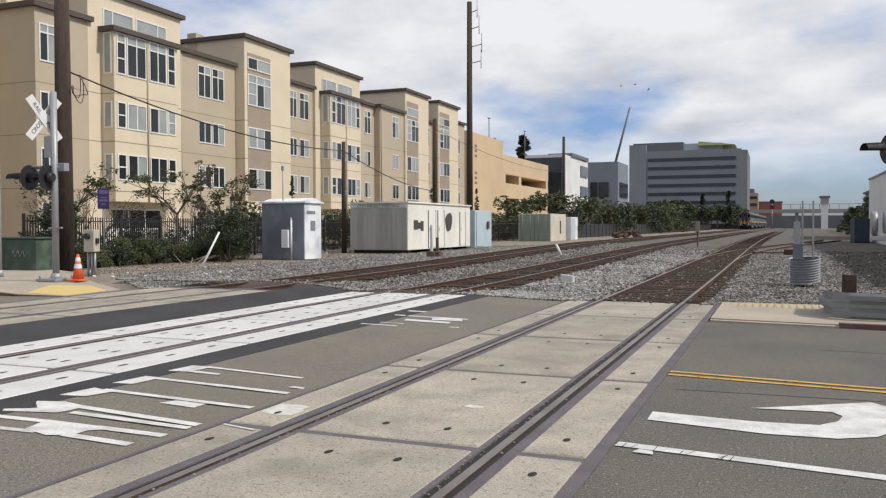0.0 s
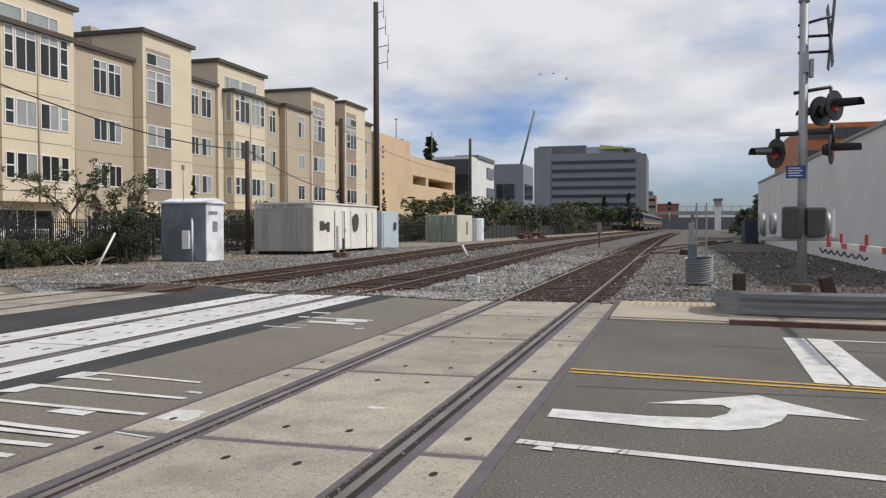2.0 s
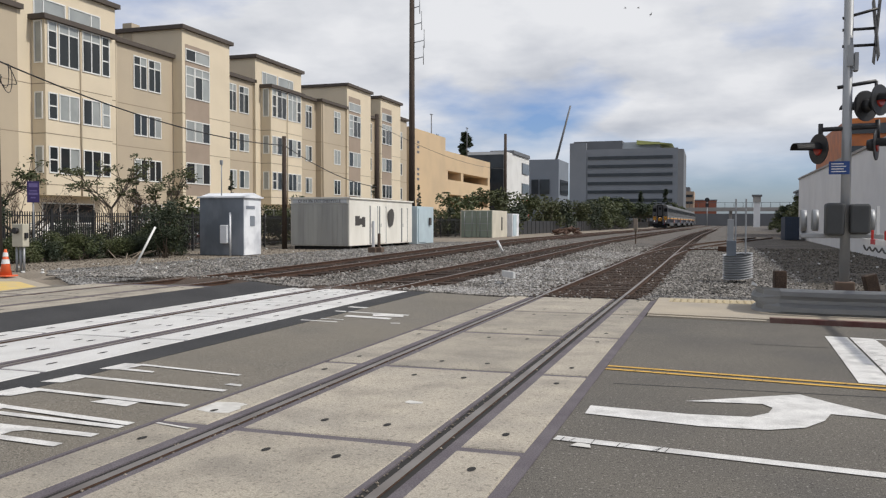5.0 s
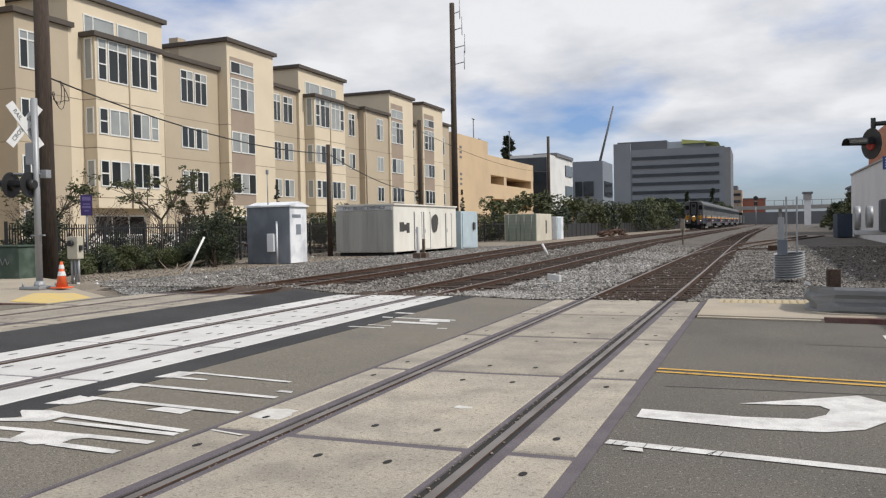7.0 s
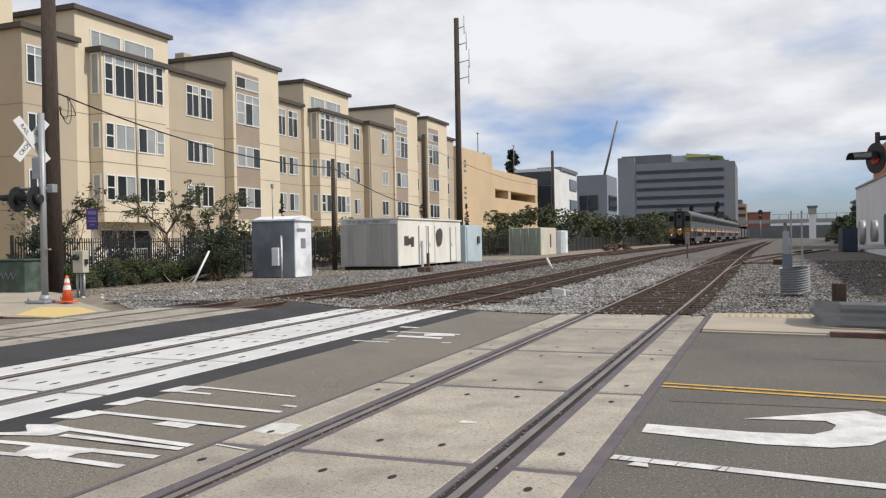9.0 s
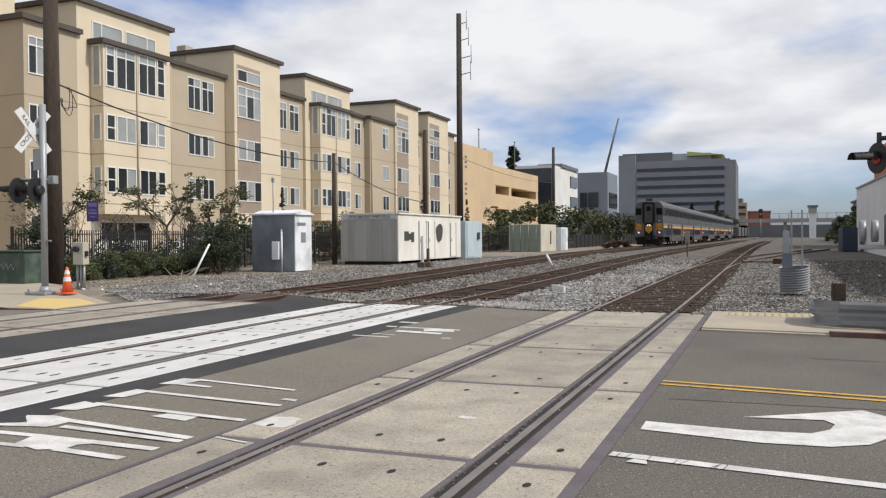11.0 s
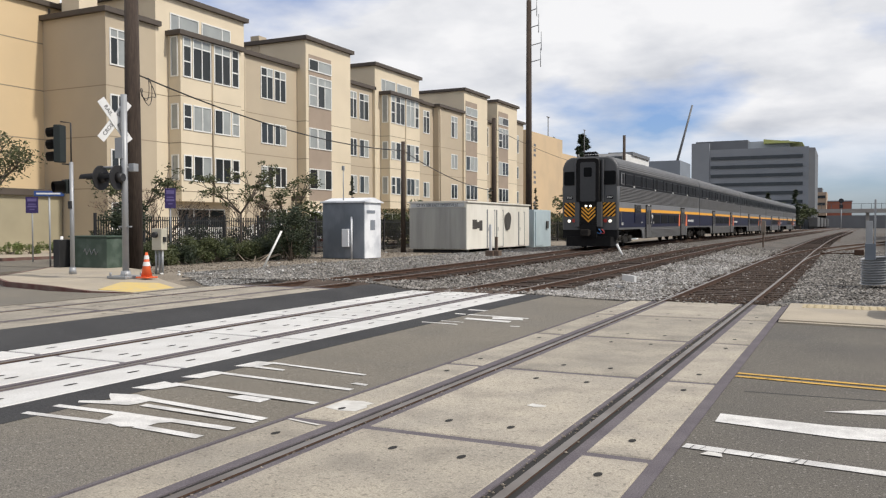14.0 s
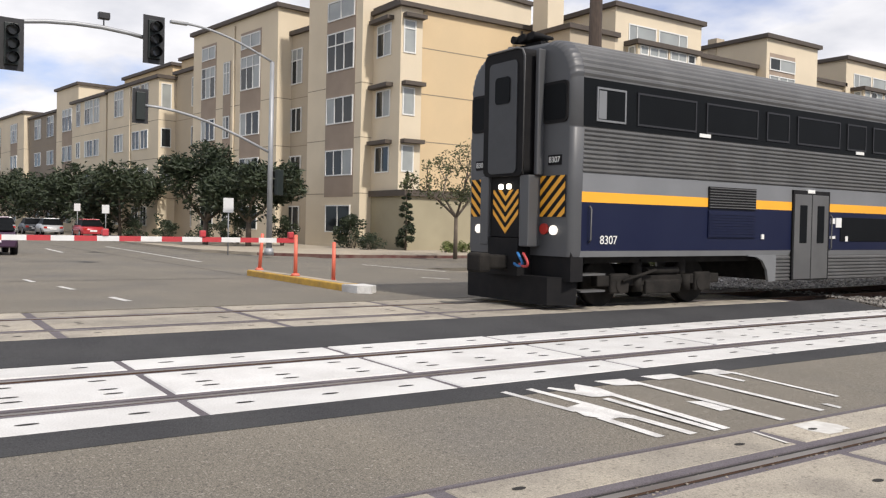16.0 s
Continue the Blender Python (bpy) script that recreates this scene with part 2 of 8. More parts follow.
def track_z(k, y):
    """Top of rail."""
    if k == 1:
        return 0.2 + 0.35 * smooth(14, 60, y)
    if k == 2:
        return 0.07 + 0.28 * smooth(18, 70, y)
    return 0.0 + 0.25 * smooth(25, 110, y)


def land_z(x, y):
    """The ground beside the tracks."""
    xx = x - bend(y)
    if y <= END:
        return road_z(x) - 0.02
    r = smooth(END, END + 4, y)
    if xx > -6:
        base = track_z(3, y) - 0.14 * r
    elif xx > -10.4:
        base = track_z(2, y) - 0.15 * r
    elif xx > -15:
        base = track_z(1, y) - 0.16 * r
    else:
        base = 0.2
    # blend over the shoulders
    for edge, w, lo, hi in ((-6.0, 1.2, 2, 3), (-10.5, 1.0, 1, 2)):
        if abs(xx - edge) < w:
            t = smooth(edge - w, edge + w, xx)
            zl = track_z(lo, y) - (0.16 if lo == 1 else 0.15) * r
            zh = track_z(hi, y) - (0.15 if hi == 2 else 0.14) * r
            base = zl + (zh - zl) * t
    if -17 < xx < -14:
        t = smooth(-17, -14, xx)
        base = 0.2 + (track_z(1, y) - 0.16 * r - 0.2) * t
    return base


def lay_ground():
    xs = [-900, -400, -200, -120, -70, -50, -38, -30, -25, -21] + [-20 + 0.5 * k for k in range(53)] + [8, 10, 14, 20, 40, 90, 200, 500, 900]
    ys = [-600, -200, -80, -30, -14, -8] + [0, 8, 14, 17, END] + [19 + 0.8 * k for k in range(40)] + [52, 56, 60, 66, 72, 80, 90, 100, 115, 130, 150, 180, 220, 270, 340, 450, 700, 1500]
    vs, fs = [], []
    for y in ys:
        for x in xs:
            z = land_z(x, y) - (0.10 if y <= END else 0)
            if END < y < 60 and -18 < x < 6:
                z += 0.035 * noise.noise((x * 0.9, y * 0.9, 0))
            vs.append((x, y, z))
    n = len(xs)
    for j in range(len(ys) - 1):
        for k in range(n - 1):
            fs.append((j * n + k, j * n + k + 1, (j + 1) * n + k + 1, (j + 1) * n + k))
    me = bpy.data.meshes.new("ground")
    me.from_pydata(vs, [], fs)
    me.materials.append(BALLAST)
    me.materials.append(DIRT)
    me.materials.append(BED)
    me.materials.append(DIRT_DARK)
    for p in me.polygons:
        c = p.center
        p.material_index = 1 if c.x < -15.5 else 3 if c.x > 2.1 and c.y < 200 else 0
        if END < c.y < 220 and any(abs(c.x - t_ - bend(c.y)) < 1.45 for t_ in (T1, T2, T3)):
            p.material_index = 2
        p.use_smooth = True
    tagged(new("ground", me), "grey ballast and bare dirt along the railway", "ground", kind="structure")


lay_ground()


def strip(bm, x0, x1, y0, y1, dz, thick, step=0.0):
    """A slab that follows the road's crown."""
    cuts = sorted({x0, x1, *[c for c in (-4.9, -5.4, -5.9, -6.4, -6.8, -9.9, -10.2, -10.5, -10.75, -11.0) if x0 < c < x1]})
    for a, b in zip(cuts, cuts[1:]):
        prism(bm, [(a, y0), (b, y0), (b, y1), (a, y1)], lambda x, y: road_z(x) + dz - thick, lambda x, y: road_z(x) + dz)
    return bm


road = thing("road", "worn grey asphalt street across the tracks", "road", kind="structure")
for x0, x1, y1, m_ in ((-140, -14.3, 15.9, ASPHALT_OLD), (-10.7, -10.0, END, ASPHALT_NEW), (-6.8, -4.46, END, ASPHALT_OLD), (-1.19, 60, 15.6, ASPHALT)):
    part("asphalt", strip(B(), x0, x1, -14, y1, 0.0, 0.12), m_, road)

# ---------------------------------------------------------------- rails and ties
def rail_run(bm, f, y0, y1, step):
    """A rail with foot, web and head swept along x = f(y), top at g(y)."""
    prof = [(-0.07, -0.17), (0.07, -0.17), (0.07, -0.155), (0.012, -0.13), (0.012, -0.045), (0.036, -0.035), (0.036, 0.0), (-0.036, 0.0), (-0.036, -0.035), (-0.012, -0.045), (-0.012, -0.13), (-0.07, -0.155)]
    ys = [y0]
    while ys[-1] < y1 - 1e-6:
        ys.append(min(y1, ys[-1] + step * (1 if ys[-1] < 60 else 5)))
    rings = []
    for y in ys:
        x, z = f(y)
        rings.append([bm.verts.new((x + a, y, z + b)) for a, b in prof])
    n = len(prof)
    for r, s2 in zip(rings, rings[1:]):
        for k in range(n):
            fc = bm.faces.new((r[k], r[(k + 1) % n], s2[(k + 1) % n], s2[k]))
            fc.material_index = 1 if k == 6 else 0
    return bm


def half_gauge(k, y):
    return 0.755 if k < 3 else 0.915 - 0.11 * smooth(20, 70, y)


def track(k, cx, y_end):
    t = thing("railway_track", "rusty steel railway track on timber ties in ballast", "track", group="tracks", kind="structure")
    for s_ in (-1, 1):
        part("rail", rail_run(B(), lambda y: (cx + s_ * half_gauge(k, y) + bend(y), track_z(k, y)), -20, y_end, 3), (RAIL, RAIL_TOP), t, "rusty steel rail with a worn bright head")
    return t


tracks = [track(1, T1, 420), track(2, T2, 420), track(3, T3, 420)]


def siding():
    """The turnout that leaves the near line to the east."""
    t = thing("railway_turnout", "rusty turnout leaving the near track in ballast", "track", kind="structure")
    for s_ in (-1, 1):
        def f(y, s_=s_):
            d = max(0.0, y - 40)
            return T3 + s_ * half_gauge(3, y) + min(0.0032 * d * d, 0.20 * d - 3.0 if d > 31 else 99) + bend(y), track_z(3, y) - 0.004
        part("rail", rail_run(B(), f, 40, 92, 2), (RAIL, RAIL_TOP), t)
    bm = B()
    box(bm, 0.15, 0.65, 52, 52.9, 0.0, 0.30, 0.03)
    box(bm, -1.6, 0.15, 52.35, 52.55, 0.05, 0.12)
    part("switch_machine", bm, RAIL, t, "dark rusty switch machine beside the rails")


siding()


def ties():
    base = B()
    box(base, -1.3, 1.3, -0.11, 0.11, -0.16, 0.0, 0.012)
    me = mesh("tie", base, TIE)
    rnd = random.Random(4)
    for t, (k, cx) in zip(tracks, ((1, T1), (2, T2), (3, T3))):
        y = END + 0.35
        while y < 78:
            share("tie", me, t, pose(cx + bend(y) + rnd.uniform(-0.05, 0.05), y, track_z(k, y) - 0.105 + rnd.uniform(-0.015, 0.01), 0, 0, rnd.uniform(-1.2, 1.2)))
            y += 0.53 if y < 50 else 0.6
        far = B()
        while y < 200:
            c, z = cx + bend(y), track_z(k, y) - 0.11
            box(far, c - 1.3, c + 1.3, y - 0.11, y + 0.11, z - 0.1, z)
            y += 0.6
        tagged(part("far_ties", far, TIE, t), kind="stuff")


# ---------------------------------------------------------------- the crossing's panels
def crossing(name, k, cx, y0, y1, length, left, right, material, phase, label):
    th = thing(name, label, "crossing", kind="structure")
    g = half_gauge(k, 0)
    inner, outer = (0.155, 0.19) if k == 3 else (0.19, 0.14)
    lanes = ((cx - g - left, cx - g - outer), (cx - g + inner, cx + g - inner), (cx + g + outer, cx + g + right))
    zt = (lambda x: road_z(x) + 0.006)
    n0 = math.floor((y0 - phase) / length)
    rnd = random.Random(k)
    y = phase + n0 * length
    while y < y1:
        a, b = max(y, y0) + (0.035 if k == 2 else 0.06), min(y + length, y1) - (0.035 if k == 2 else 0.06)
        if b - a > 0.3:
            for j, (x0, x1) in enumerate(lanes):
                bm = B()
                e = 0.012
                za, zb = zt(x0) + rnd.uniform(-0.004, 0.004), zt(x1) + rnd.uniform(-0.004, 0.004)
                lo = [bm.verts.new(p) for p in ((x0, a, za - 0.15), (x1, a, zb - 0.15), (x1, b, zb - 0.15), (x0, b, za - 0.15))]
                md = [bm.verts.new(p) for p in ((x0, a, za - e), (x1, a, zb - e), (x1, b, zb - e), (x0, b, za - e))]
                hi = [bm.verts.new(p) for p in ((x0 + e, a + e, za), (x1 - e, a + e, zb), (x1 - e, b - e, zb), (x0 + e, b - e, za))]
                for u, v in ((lo, md), (md, hi)):
                    for q in range(4):
                        bm.faces.new((u[q], u[(q + 1) % 4], v[(q + 1) % 4], v[q]))
                bm.faces.new(hi)
                pl = part("panel", bm, material, th)
                # lifting holes, two rows to a panel
                hb = B()
                xs = (x0 + 0.53, x1 - 0.42) if j == 1 else ((x0 + x1) / 2,)
                if k == 2:
                    xs = (x0 + 0.2, (x0 + x1) / 2 + 0.1, x1 - 0.25) if j == 1 else ((x0 + x1) / 2,)
                nh = 3 if k == 2 else 2
                for q in range(nh):
                    yy = a + (b - a) * ((q + 0.5) / nh if k == 2 else (0.14, 0.86)[q])
                    for xx in xs:
                        zz = za + (zb - za) * (xx - x0) / (x1 - x0) + 0.003
                        ring = [hb.verts.new((xx + (0.028 if k == 2 else 0.03) * math.cos(w), yy + (0.09 if k == 2 else 0.055) * math.sin(w), zz)) for w in [q2 * math.tau / 10 for q2 in range(10)]]
                        hb.faces.new(ring)
                part("lifting_holes", hb, HOLE, pl)
        y += length
    # rubber beside and between, a little lower than the panels
    gap = 0.095 if k == 3 else 0.04
    bm = B()
    for x0, x1 in ((lanes[0][0] - 0.03, cx - g - gap), (cx - g + (0.075 if k == 3 else 0.11), cx + g - 0.11), (cx + g + gap, lanes[2][1] + (0.11 if k == 3 else 0.03))):
        strip(bm, x0, x1, y0, y1, -0.003, 0.13)
    if k == 3:
        strip(bm, lanes[2][1] + 0.012, lanes[2][1] + 0.12, y0, y1, 0.011, 0.12)
        strip(bm, lanes[0][0] - 0.05, lanes[0][0] - 0.012, y0, y1, 0.009, 0.12)
    part("rubber_filler", bm, RUBBER, th, "dark rubber filler along the rails")
    bm = B()
    for s_ in (-g, g):
        a, b = (cx + s_ - 0.036, cx + s_ + 0.10) if s_ < 0 else (cx + s_ - 0.10, cx + s_ + 0.036)
        strip(bm, a - (0.004 if s_ > 0 or k < 3 else gap - 0.034), b + (0.01 if s_ < 0 or k < 3 else gap - 0.034), y0, y1, -0.014, 0.05)
    part("flangeway", bm, HOLE, th)
    return th


crossing("track_crossing", 3, T3, -9, END + 0.4, 3.2, 0.62, 0.68, PANEL, 5.95, "weathered concrete crossing panels with rubber filler")
crossing("track_crossing", 2, T2, -9, END, 2.55, 0.76, 0.76, WHITE_PANEL, 2.1, "white-painted concrete crossing panels")
crossing("track_crossing", 1, T1, -9, END - 1.6, 2.95, 0.80, 0.80, PANEL, 1.75, "dusty tan concrete crossing panels")
bm = B()
for x0, x1 in ((-11.03, -9.90), (-6.82, -6.30)):
    strip(bm, x0, x1, -9, END, 0.005, 0.12)
part("asphalt_patch", bm, ASPHALT_NEW, road, "newer dark asphalt between the tracks")


# ---------------------------------------------------------------- paint on the road
def paint(name, polys, material, parent=road, dz=0.008):
    bm = B()
    for poly in polys:
        vs = [bm.verts.new((x, y, road_z(x) + dz)) for x, y in poly]
        bm.faces.new(vs)
    ob = part(name, bm, material, parent)
    return ob


def bar(x0, y0, x1, y1, w):
    d = Vector((x1 - x0, y1 - y0)).normalized() * w / 2
    n = (-d.y, d.x)
    return [(x0 + n[0], y0 + n[1]), (x0 - n[0], y0 - n[1]), (x1 - n[0], y1 - n[1]), (x1 + n[0], y1 + n[1])]


paint("lane_line", [bar(-1.17, 6.49, 12, 4.85, 0.13)], PAINT)
paint("centre_line", [bar(-1.18, 9.74, 14, 7.87, 0.085), bar(-1.18, 9.95, 14, 8.08, 0.085)], YELLOW_PAINT)
paint("stop_line", [[(1.46, 9.72), (1.80, 9.68), (1.87, 13.56), (1.57, 13.58)], [(1.83, 9.68), (2.2, 9.63), (2.22, 13.5), (1.90, 13.55)]], PAINT)
paint("kerb_line", [bar(2.2, 13.42, 14, 11.97, 0.10)], PAINT)
paint("turn_arrow", [[(-1.07, 7.73), (-1.07, 7.39), (-0.1, 7.23), (0.43, 7.27), (0.31, 7.71), (-0.21, 7.65)],
                     [(0.43, 7.27), (0.73, 7.45), (0.91, 7.76), (0.99, 8.05), (0.81, 8.5), (0.44, 8.3), (0.52, 8.15), (0.47, 7.92), (0.31, 7.71)],
                     [(-0.25, 8.2), (0.44, 8.3), (0.81, 8.5), (0.81, 8.88)], [(0.99, 8.05), (1.62, 7.96), (1.05, 8.56), (0.81, 8.88), (0.81, 8.5)]], PAINT)


# ---------------------------------------------------------------- sidewalks and kerbs
def sidewalk(name, poly, z0, h, label, kerb=None):
    th = thing(name, label, "sidewalk", kind="structure")
    bm = B()
    prism(bm, poly, z0 - 0.1, z0 + h)
    part("slab", bm, SIDEWALK, th)
    return th


east_walk = sidewalk("pavement", [(-1.15, 15.55), (30, 11.65), (30, 18.9), (-1.15, 18.9)], 0.0, 0.05, "concrete sidewalk with a worn kerb beside the tracks")
bm = B()
prism(bm, [(0.9, 15.14), (30, 11.5), (30, 11.66), (0.9, 15.3)], -0.1, 0.085)
part("kerb", bm, RED_PAINT, east_walk, "faded red kerb")
bm = B()
prism(bm, [(-1.15, 15.38), (0.9, 15.14), (0.9, 15.3), (-1.15, 15.55)], -0.1, 0.03)
part("ramp_lip", bm, SIDEWALK, east_walk)
bm = B()
for k in range(12):
    for j in range(5):
        tube(bm, (-0.8 + k * 0.14, 18.05 + j * 0.13, 0.052), (-0.8 + k * 0.14, 18.05 + j * 0.13, 0.064), 0.035, 0.025, 8)
box(bm, -0.9, 0.85, 17.95, 18.7, 0.0, 0.054)
part("tactile_paving", bm, mat("tactile", (0.46, 0.38, 0.24), 0.85, scale=3), east_walk, "tan tactile paving strip")

ISLAND = [(-14.4, 13.7), (-14.6, 15.6), (-16.0, 16.3), (-17.9, 17.6), (-19.5, 19.2), (-21.6, 20.3), (-24.8, 22.5), (-25.0, 20.5), (-23.2, 18.2), (-21.0, 15.1), (-18.8, 13.9), (-16.6, 13.4), (-15.4, 13.4)]


def island_z(x, y):
    """The corner falls to the level of the panels in a ramp."""
    return 0.205 + 0.115 * smooth(-14.6, -17.0, x)


west_walk = thing("pavement", "concrete sidewalk corner with a dark red kerb", "sidewalk", kind="structure")
part("slab", prism(B(), ISLAND, 0.05, island_z), SIDEWALK, west_walk)
bm = B()
for a, b in zip(ISLAND[7:] + ISLAND[:1], ISLAND[8:] + ISLAND[:1]):
    d = (Vector(b) - Vector(a)).normalized()
    n = Vector((d.y, -d.x)) * -0.09
    prism(bm, [a, (a[0] - n.x, a[1] - n.y), (b[0] - n.x, b[1] - n.y), b], 0.1, lambda x, y: island_z(x, y) + 0.006)
part("kerb", bm, RED_PAINT, west_walk, "dark red painted kerb")
bm = B()
prism(bm, [(-14.5, 13.75), (-14.64, 15.2), (-15.7, 15.75), (-16.3, 15.1), (-15.5, 13.7)], 0.15, lambda x, y: island_z(x, y) + 0.008)
part("tactile_paving", bm, mat("tactile_yellow", (0.62, 0.45, 0.13), 0.85, col2=(0.5, 0.40, 0.22), scale=4, amount=0.9), west_walk, "yellow tactile paving")

# the side street and the far pavement with its red kerb
bm = B()
prism(bm, [(-33.0, 15.8), (-25.0, 15.8), (-25.0, 120), (-33.0, 120)], 0.05, 0.202)
part("side_street", bm, ASPHALT_OLD, road)
FAR = [(-140, 12.6), (-40, 12.8), (-36.2, 14.2), (-33.8, 17.0), (-32.9, 21), (-32.9, 120), (-41, 120), (-41, 24), (-140, 24)]
far_walk = sidewalk("pavement", FAR, 0.2, 0.13, "pale concrete sidewalk beside the apartment blocks")
bm = B()
for a, b in zip(FAR[2:5], FAR[3:6]):
    d = (Vector(b) - Vector(a)).normalized()
    n = Vector((d.y, -d.x)) * 0.14
    prism(bm, [a, (a[0] + n.x, a[1] + n.y), (b[0] + n.x, b[1] + n.y), b][::-1], 0.1, 0.336)
part("kerb", bm, RED_PAINT, far_walk, "red painted kerb")
south_walk = sidewalk("pavement", [(-140, -14), (-15.2, -14), (-15.2, 0.9), (-15.8, 1.5), (-17.5, 1.6), (-19, 0.6), (-140, 0.2)], 0.2, 0.12, "tan concrete sidewalk corner")

# ---------------------------------------------------------------- apartment blocks
CREAM = mat("stucco_cream", (0.68, 0.585, 0.435), 0.92, col2=(0.62, 0.535, 0.40), scale=0.5, amount=0.7, grain=0.06, bump=0.25, bump_scale=40, stains=(0.52, 0.44, 0.32), stain_amt=0.25, stain_scale=0.35)
TAN = mat("stucco_tan", (0.47, 0.395, 0.29), 0.92, col2=(0.43, 0.36, 0.27), scale=0.5, amount=0.7, grain=0.06, bump=0.25, bump_scale=40, stains=(0.36, 0.3, 0.22), stain_amt=0.25, stain_scale=0.35)
OCHRE = mat("stucco_ochre", (0.64, 0.49, 0.30), 0.92, col2=(0.58, 0.45, 0.28), scale=0.4, amount=0.7, grain=0.06, bump=0.25, bump_scale=40, stains=(0.5, 0.39, 0.25), stain_amt=0.3, stain_scale=0.3)
BROWN = mat("stucco_brown", (0.27, 0.225, 0.175), 0.92, col2=(0.24, 0.2, 0.16), scale=0.6, amount=0.6, grain=0.06, bump=0.25, bump_scale=40)
SPANDREL = mat("spandrel_brown", (0.34, 0.27, 0.21), 0.9, scale=1.0, amount=0.4)
CAP = mat("roof_cap", (0.085, 0.068, 0.055), 0.7, scale=2, amount=0.5)
JOINT = mat("stucco_joint", (0.30, 0.25, 0.18), 0.95)
FRAME = mat("window_vinyl", (0.75, 0.75, 0.72), 0.45, scale=3, amount=0.2)
PANE = glassy("window_glass", (0.022, 0.026, 0.028))
BLIND_OR_SKY = mat("window_blind_or_sky", (0.33, 0.35, 0.335), 0.35, col2=(0.22, 0.235, 0.23), scale=0.9, amount=0.6, spec=0.8)
ROOFING = mat("roofing", (0.12, 0.115, 0.11), 0.95, scale=1)
STOREY = 2.86


def facade_frame(origin, axis):
    """Facade space: u along the wall, d out of it, z up."""
    if axis == "east":       # wall faces +x, u runs +y
        return Matrix(((0, 1, 0, origin[0]), (1, 0, 0, origin[1]), (0, 0, 1, origin[2]), (0, 0, 0, 1)))
    return Matrix(((1, 0, 0, origin[0]), (0, -1, 0, origin[1]), (0, 0, 1, origin[2]), (0, 0, 0, 1)))   # faces -y, u runs +x


def fbox(bm, M, u0, u1, d0, d1, z0, z1):
    a, b = M @ Vector((u0, d0, z0)), M @ Vector((u1, d1, z1))
    lo = [min(p, q) for p, q in zip(a, b)]
    hi = [max(p, q) for p, q in zip(a, b)]
    return box(bm, lo[0], hi[0], lo[1], hi[1], lo[2], hi[2])


WRND = random.Random(11)


def window(parent, M, u0, u1, z0, z1, d, cols=(0.5,), transom=0.0, rail=False, light=0.24, bar_w=0.075):
    """A vinyl window that stands a little proud of the stucco: one frame with its mullions, and a pane in each opening.
    rail: a meeting rail half way up; light: the share of panes with drawn curtains."""
    w = bar_w
    us = [u0, u0 + w]
    for c in cols:
        uc = u0 + (u1 - u0) * c
        us += [uc - w / 2, uc + w / 2]
    us += [u1 - w, u1]
    zs = [z0, z0 + w]
    zt = z1 - transom
    if rail:
        zm = (z0 + zt) / 2
        zs += [zm - w / 2, zm + w / 2]
    if transom:
        zs += [zt - w / 2, zt + w / 2]
    zs += [z1 - w, z1]
    bm = B()
    nu, nz = len(us), len(zs)
    F_ = [[bm.verts.new(M @ Vector((u, d + 0.05, z))) for z in zs] for u in us]
    K_ = [[bm.verts.new(M @ Vector((u, d - 0.05, z))) for z in zs] for u in us]

    def solid(i, j):
        return 0 <= i < nu - 1 and 0 <= j < nz - 1 and not (i % 2 and j % 2)
    for i in range(nu - 1):
        for j in range(nz - 1):
            if not solid(i, j):
                continue
            bm.faces.new((F_[i][j], F_[i + 1][j], F_[i + 1][j + 1], F_[i][j + 1]))
            for ok, p, q in ((solid(i - 1, j), (i, j), (i, j + 1)), (solid(i + 1, j), (i + 1, j), (i + 1, j + 1)), (solid(i, j - 1), (i, j), (i + 1, j)), (solid(i, j + 1), (i, j + 1), (i + 1, j + 1))):
                if not ok:
                    bm.faces.new((F_[p[0]][p[1]], F_[q[0]][q[1]], K_[q[0]][q[1]], K_[p[0]][p[1]]))
    for v in [v for v in bm.verts if not v.link_faces]:
        bm.verts.remove(v)
    win = part("window", bm, FRAME, parent)
    for i in range(1, nu - 1, 2):
        curtain = WRND.random() < light
        for j in range(1, nz - 1, 2):
            pb = B()
            fbox(pb, M, us[i] - 0.01, us[i + 1] + 0.01, d - 0.06, d + 0.012, zs[j] - 0.01, zs[j + 1] + 0.01)
            # most transoms are coloured pale to imitate the sky reflected in them
            top = transom and j == nz - 3
            part("transom" if top else "pane", pb, BLIND_OR_SKY if curtain or (top and WRND.random() < 0.7) else PANE, win)
    return win


def block(parent, M, u0, u1, d, back, z1, wall, cap=True, cap_over=0.25, belts=(), name="wall", base=-0.3):
    bm = B()
    fbox(bm, M, u0, u1, back, d, base, z1)
    ob = part(name, bm, wall, parent)
    if cap:
        cb = B()
        fbox(cb, M, u0 - cap_over, u1 + cap_over, back, d + cap_over, z1, z1 + 0.28)
        part("roof_cap", cb, CAP, parent, "dark brown roof edge")
    if belts:
        for z in belts:
            jb = B()
            fbox(jb, M, u0 - 0.006, u1 + 0.006, back, d + 0.006, z - 0.025, z + 0.025)
            part("stucco_joint", jb, JOINT, ob)
    return ob


BELTS = (3.6, 6.5, 9.3)
ROWS = (4.25, 7.3, 10.45)      # sills of the upper rows
TALL = ROWS[2]


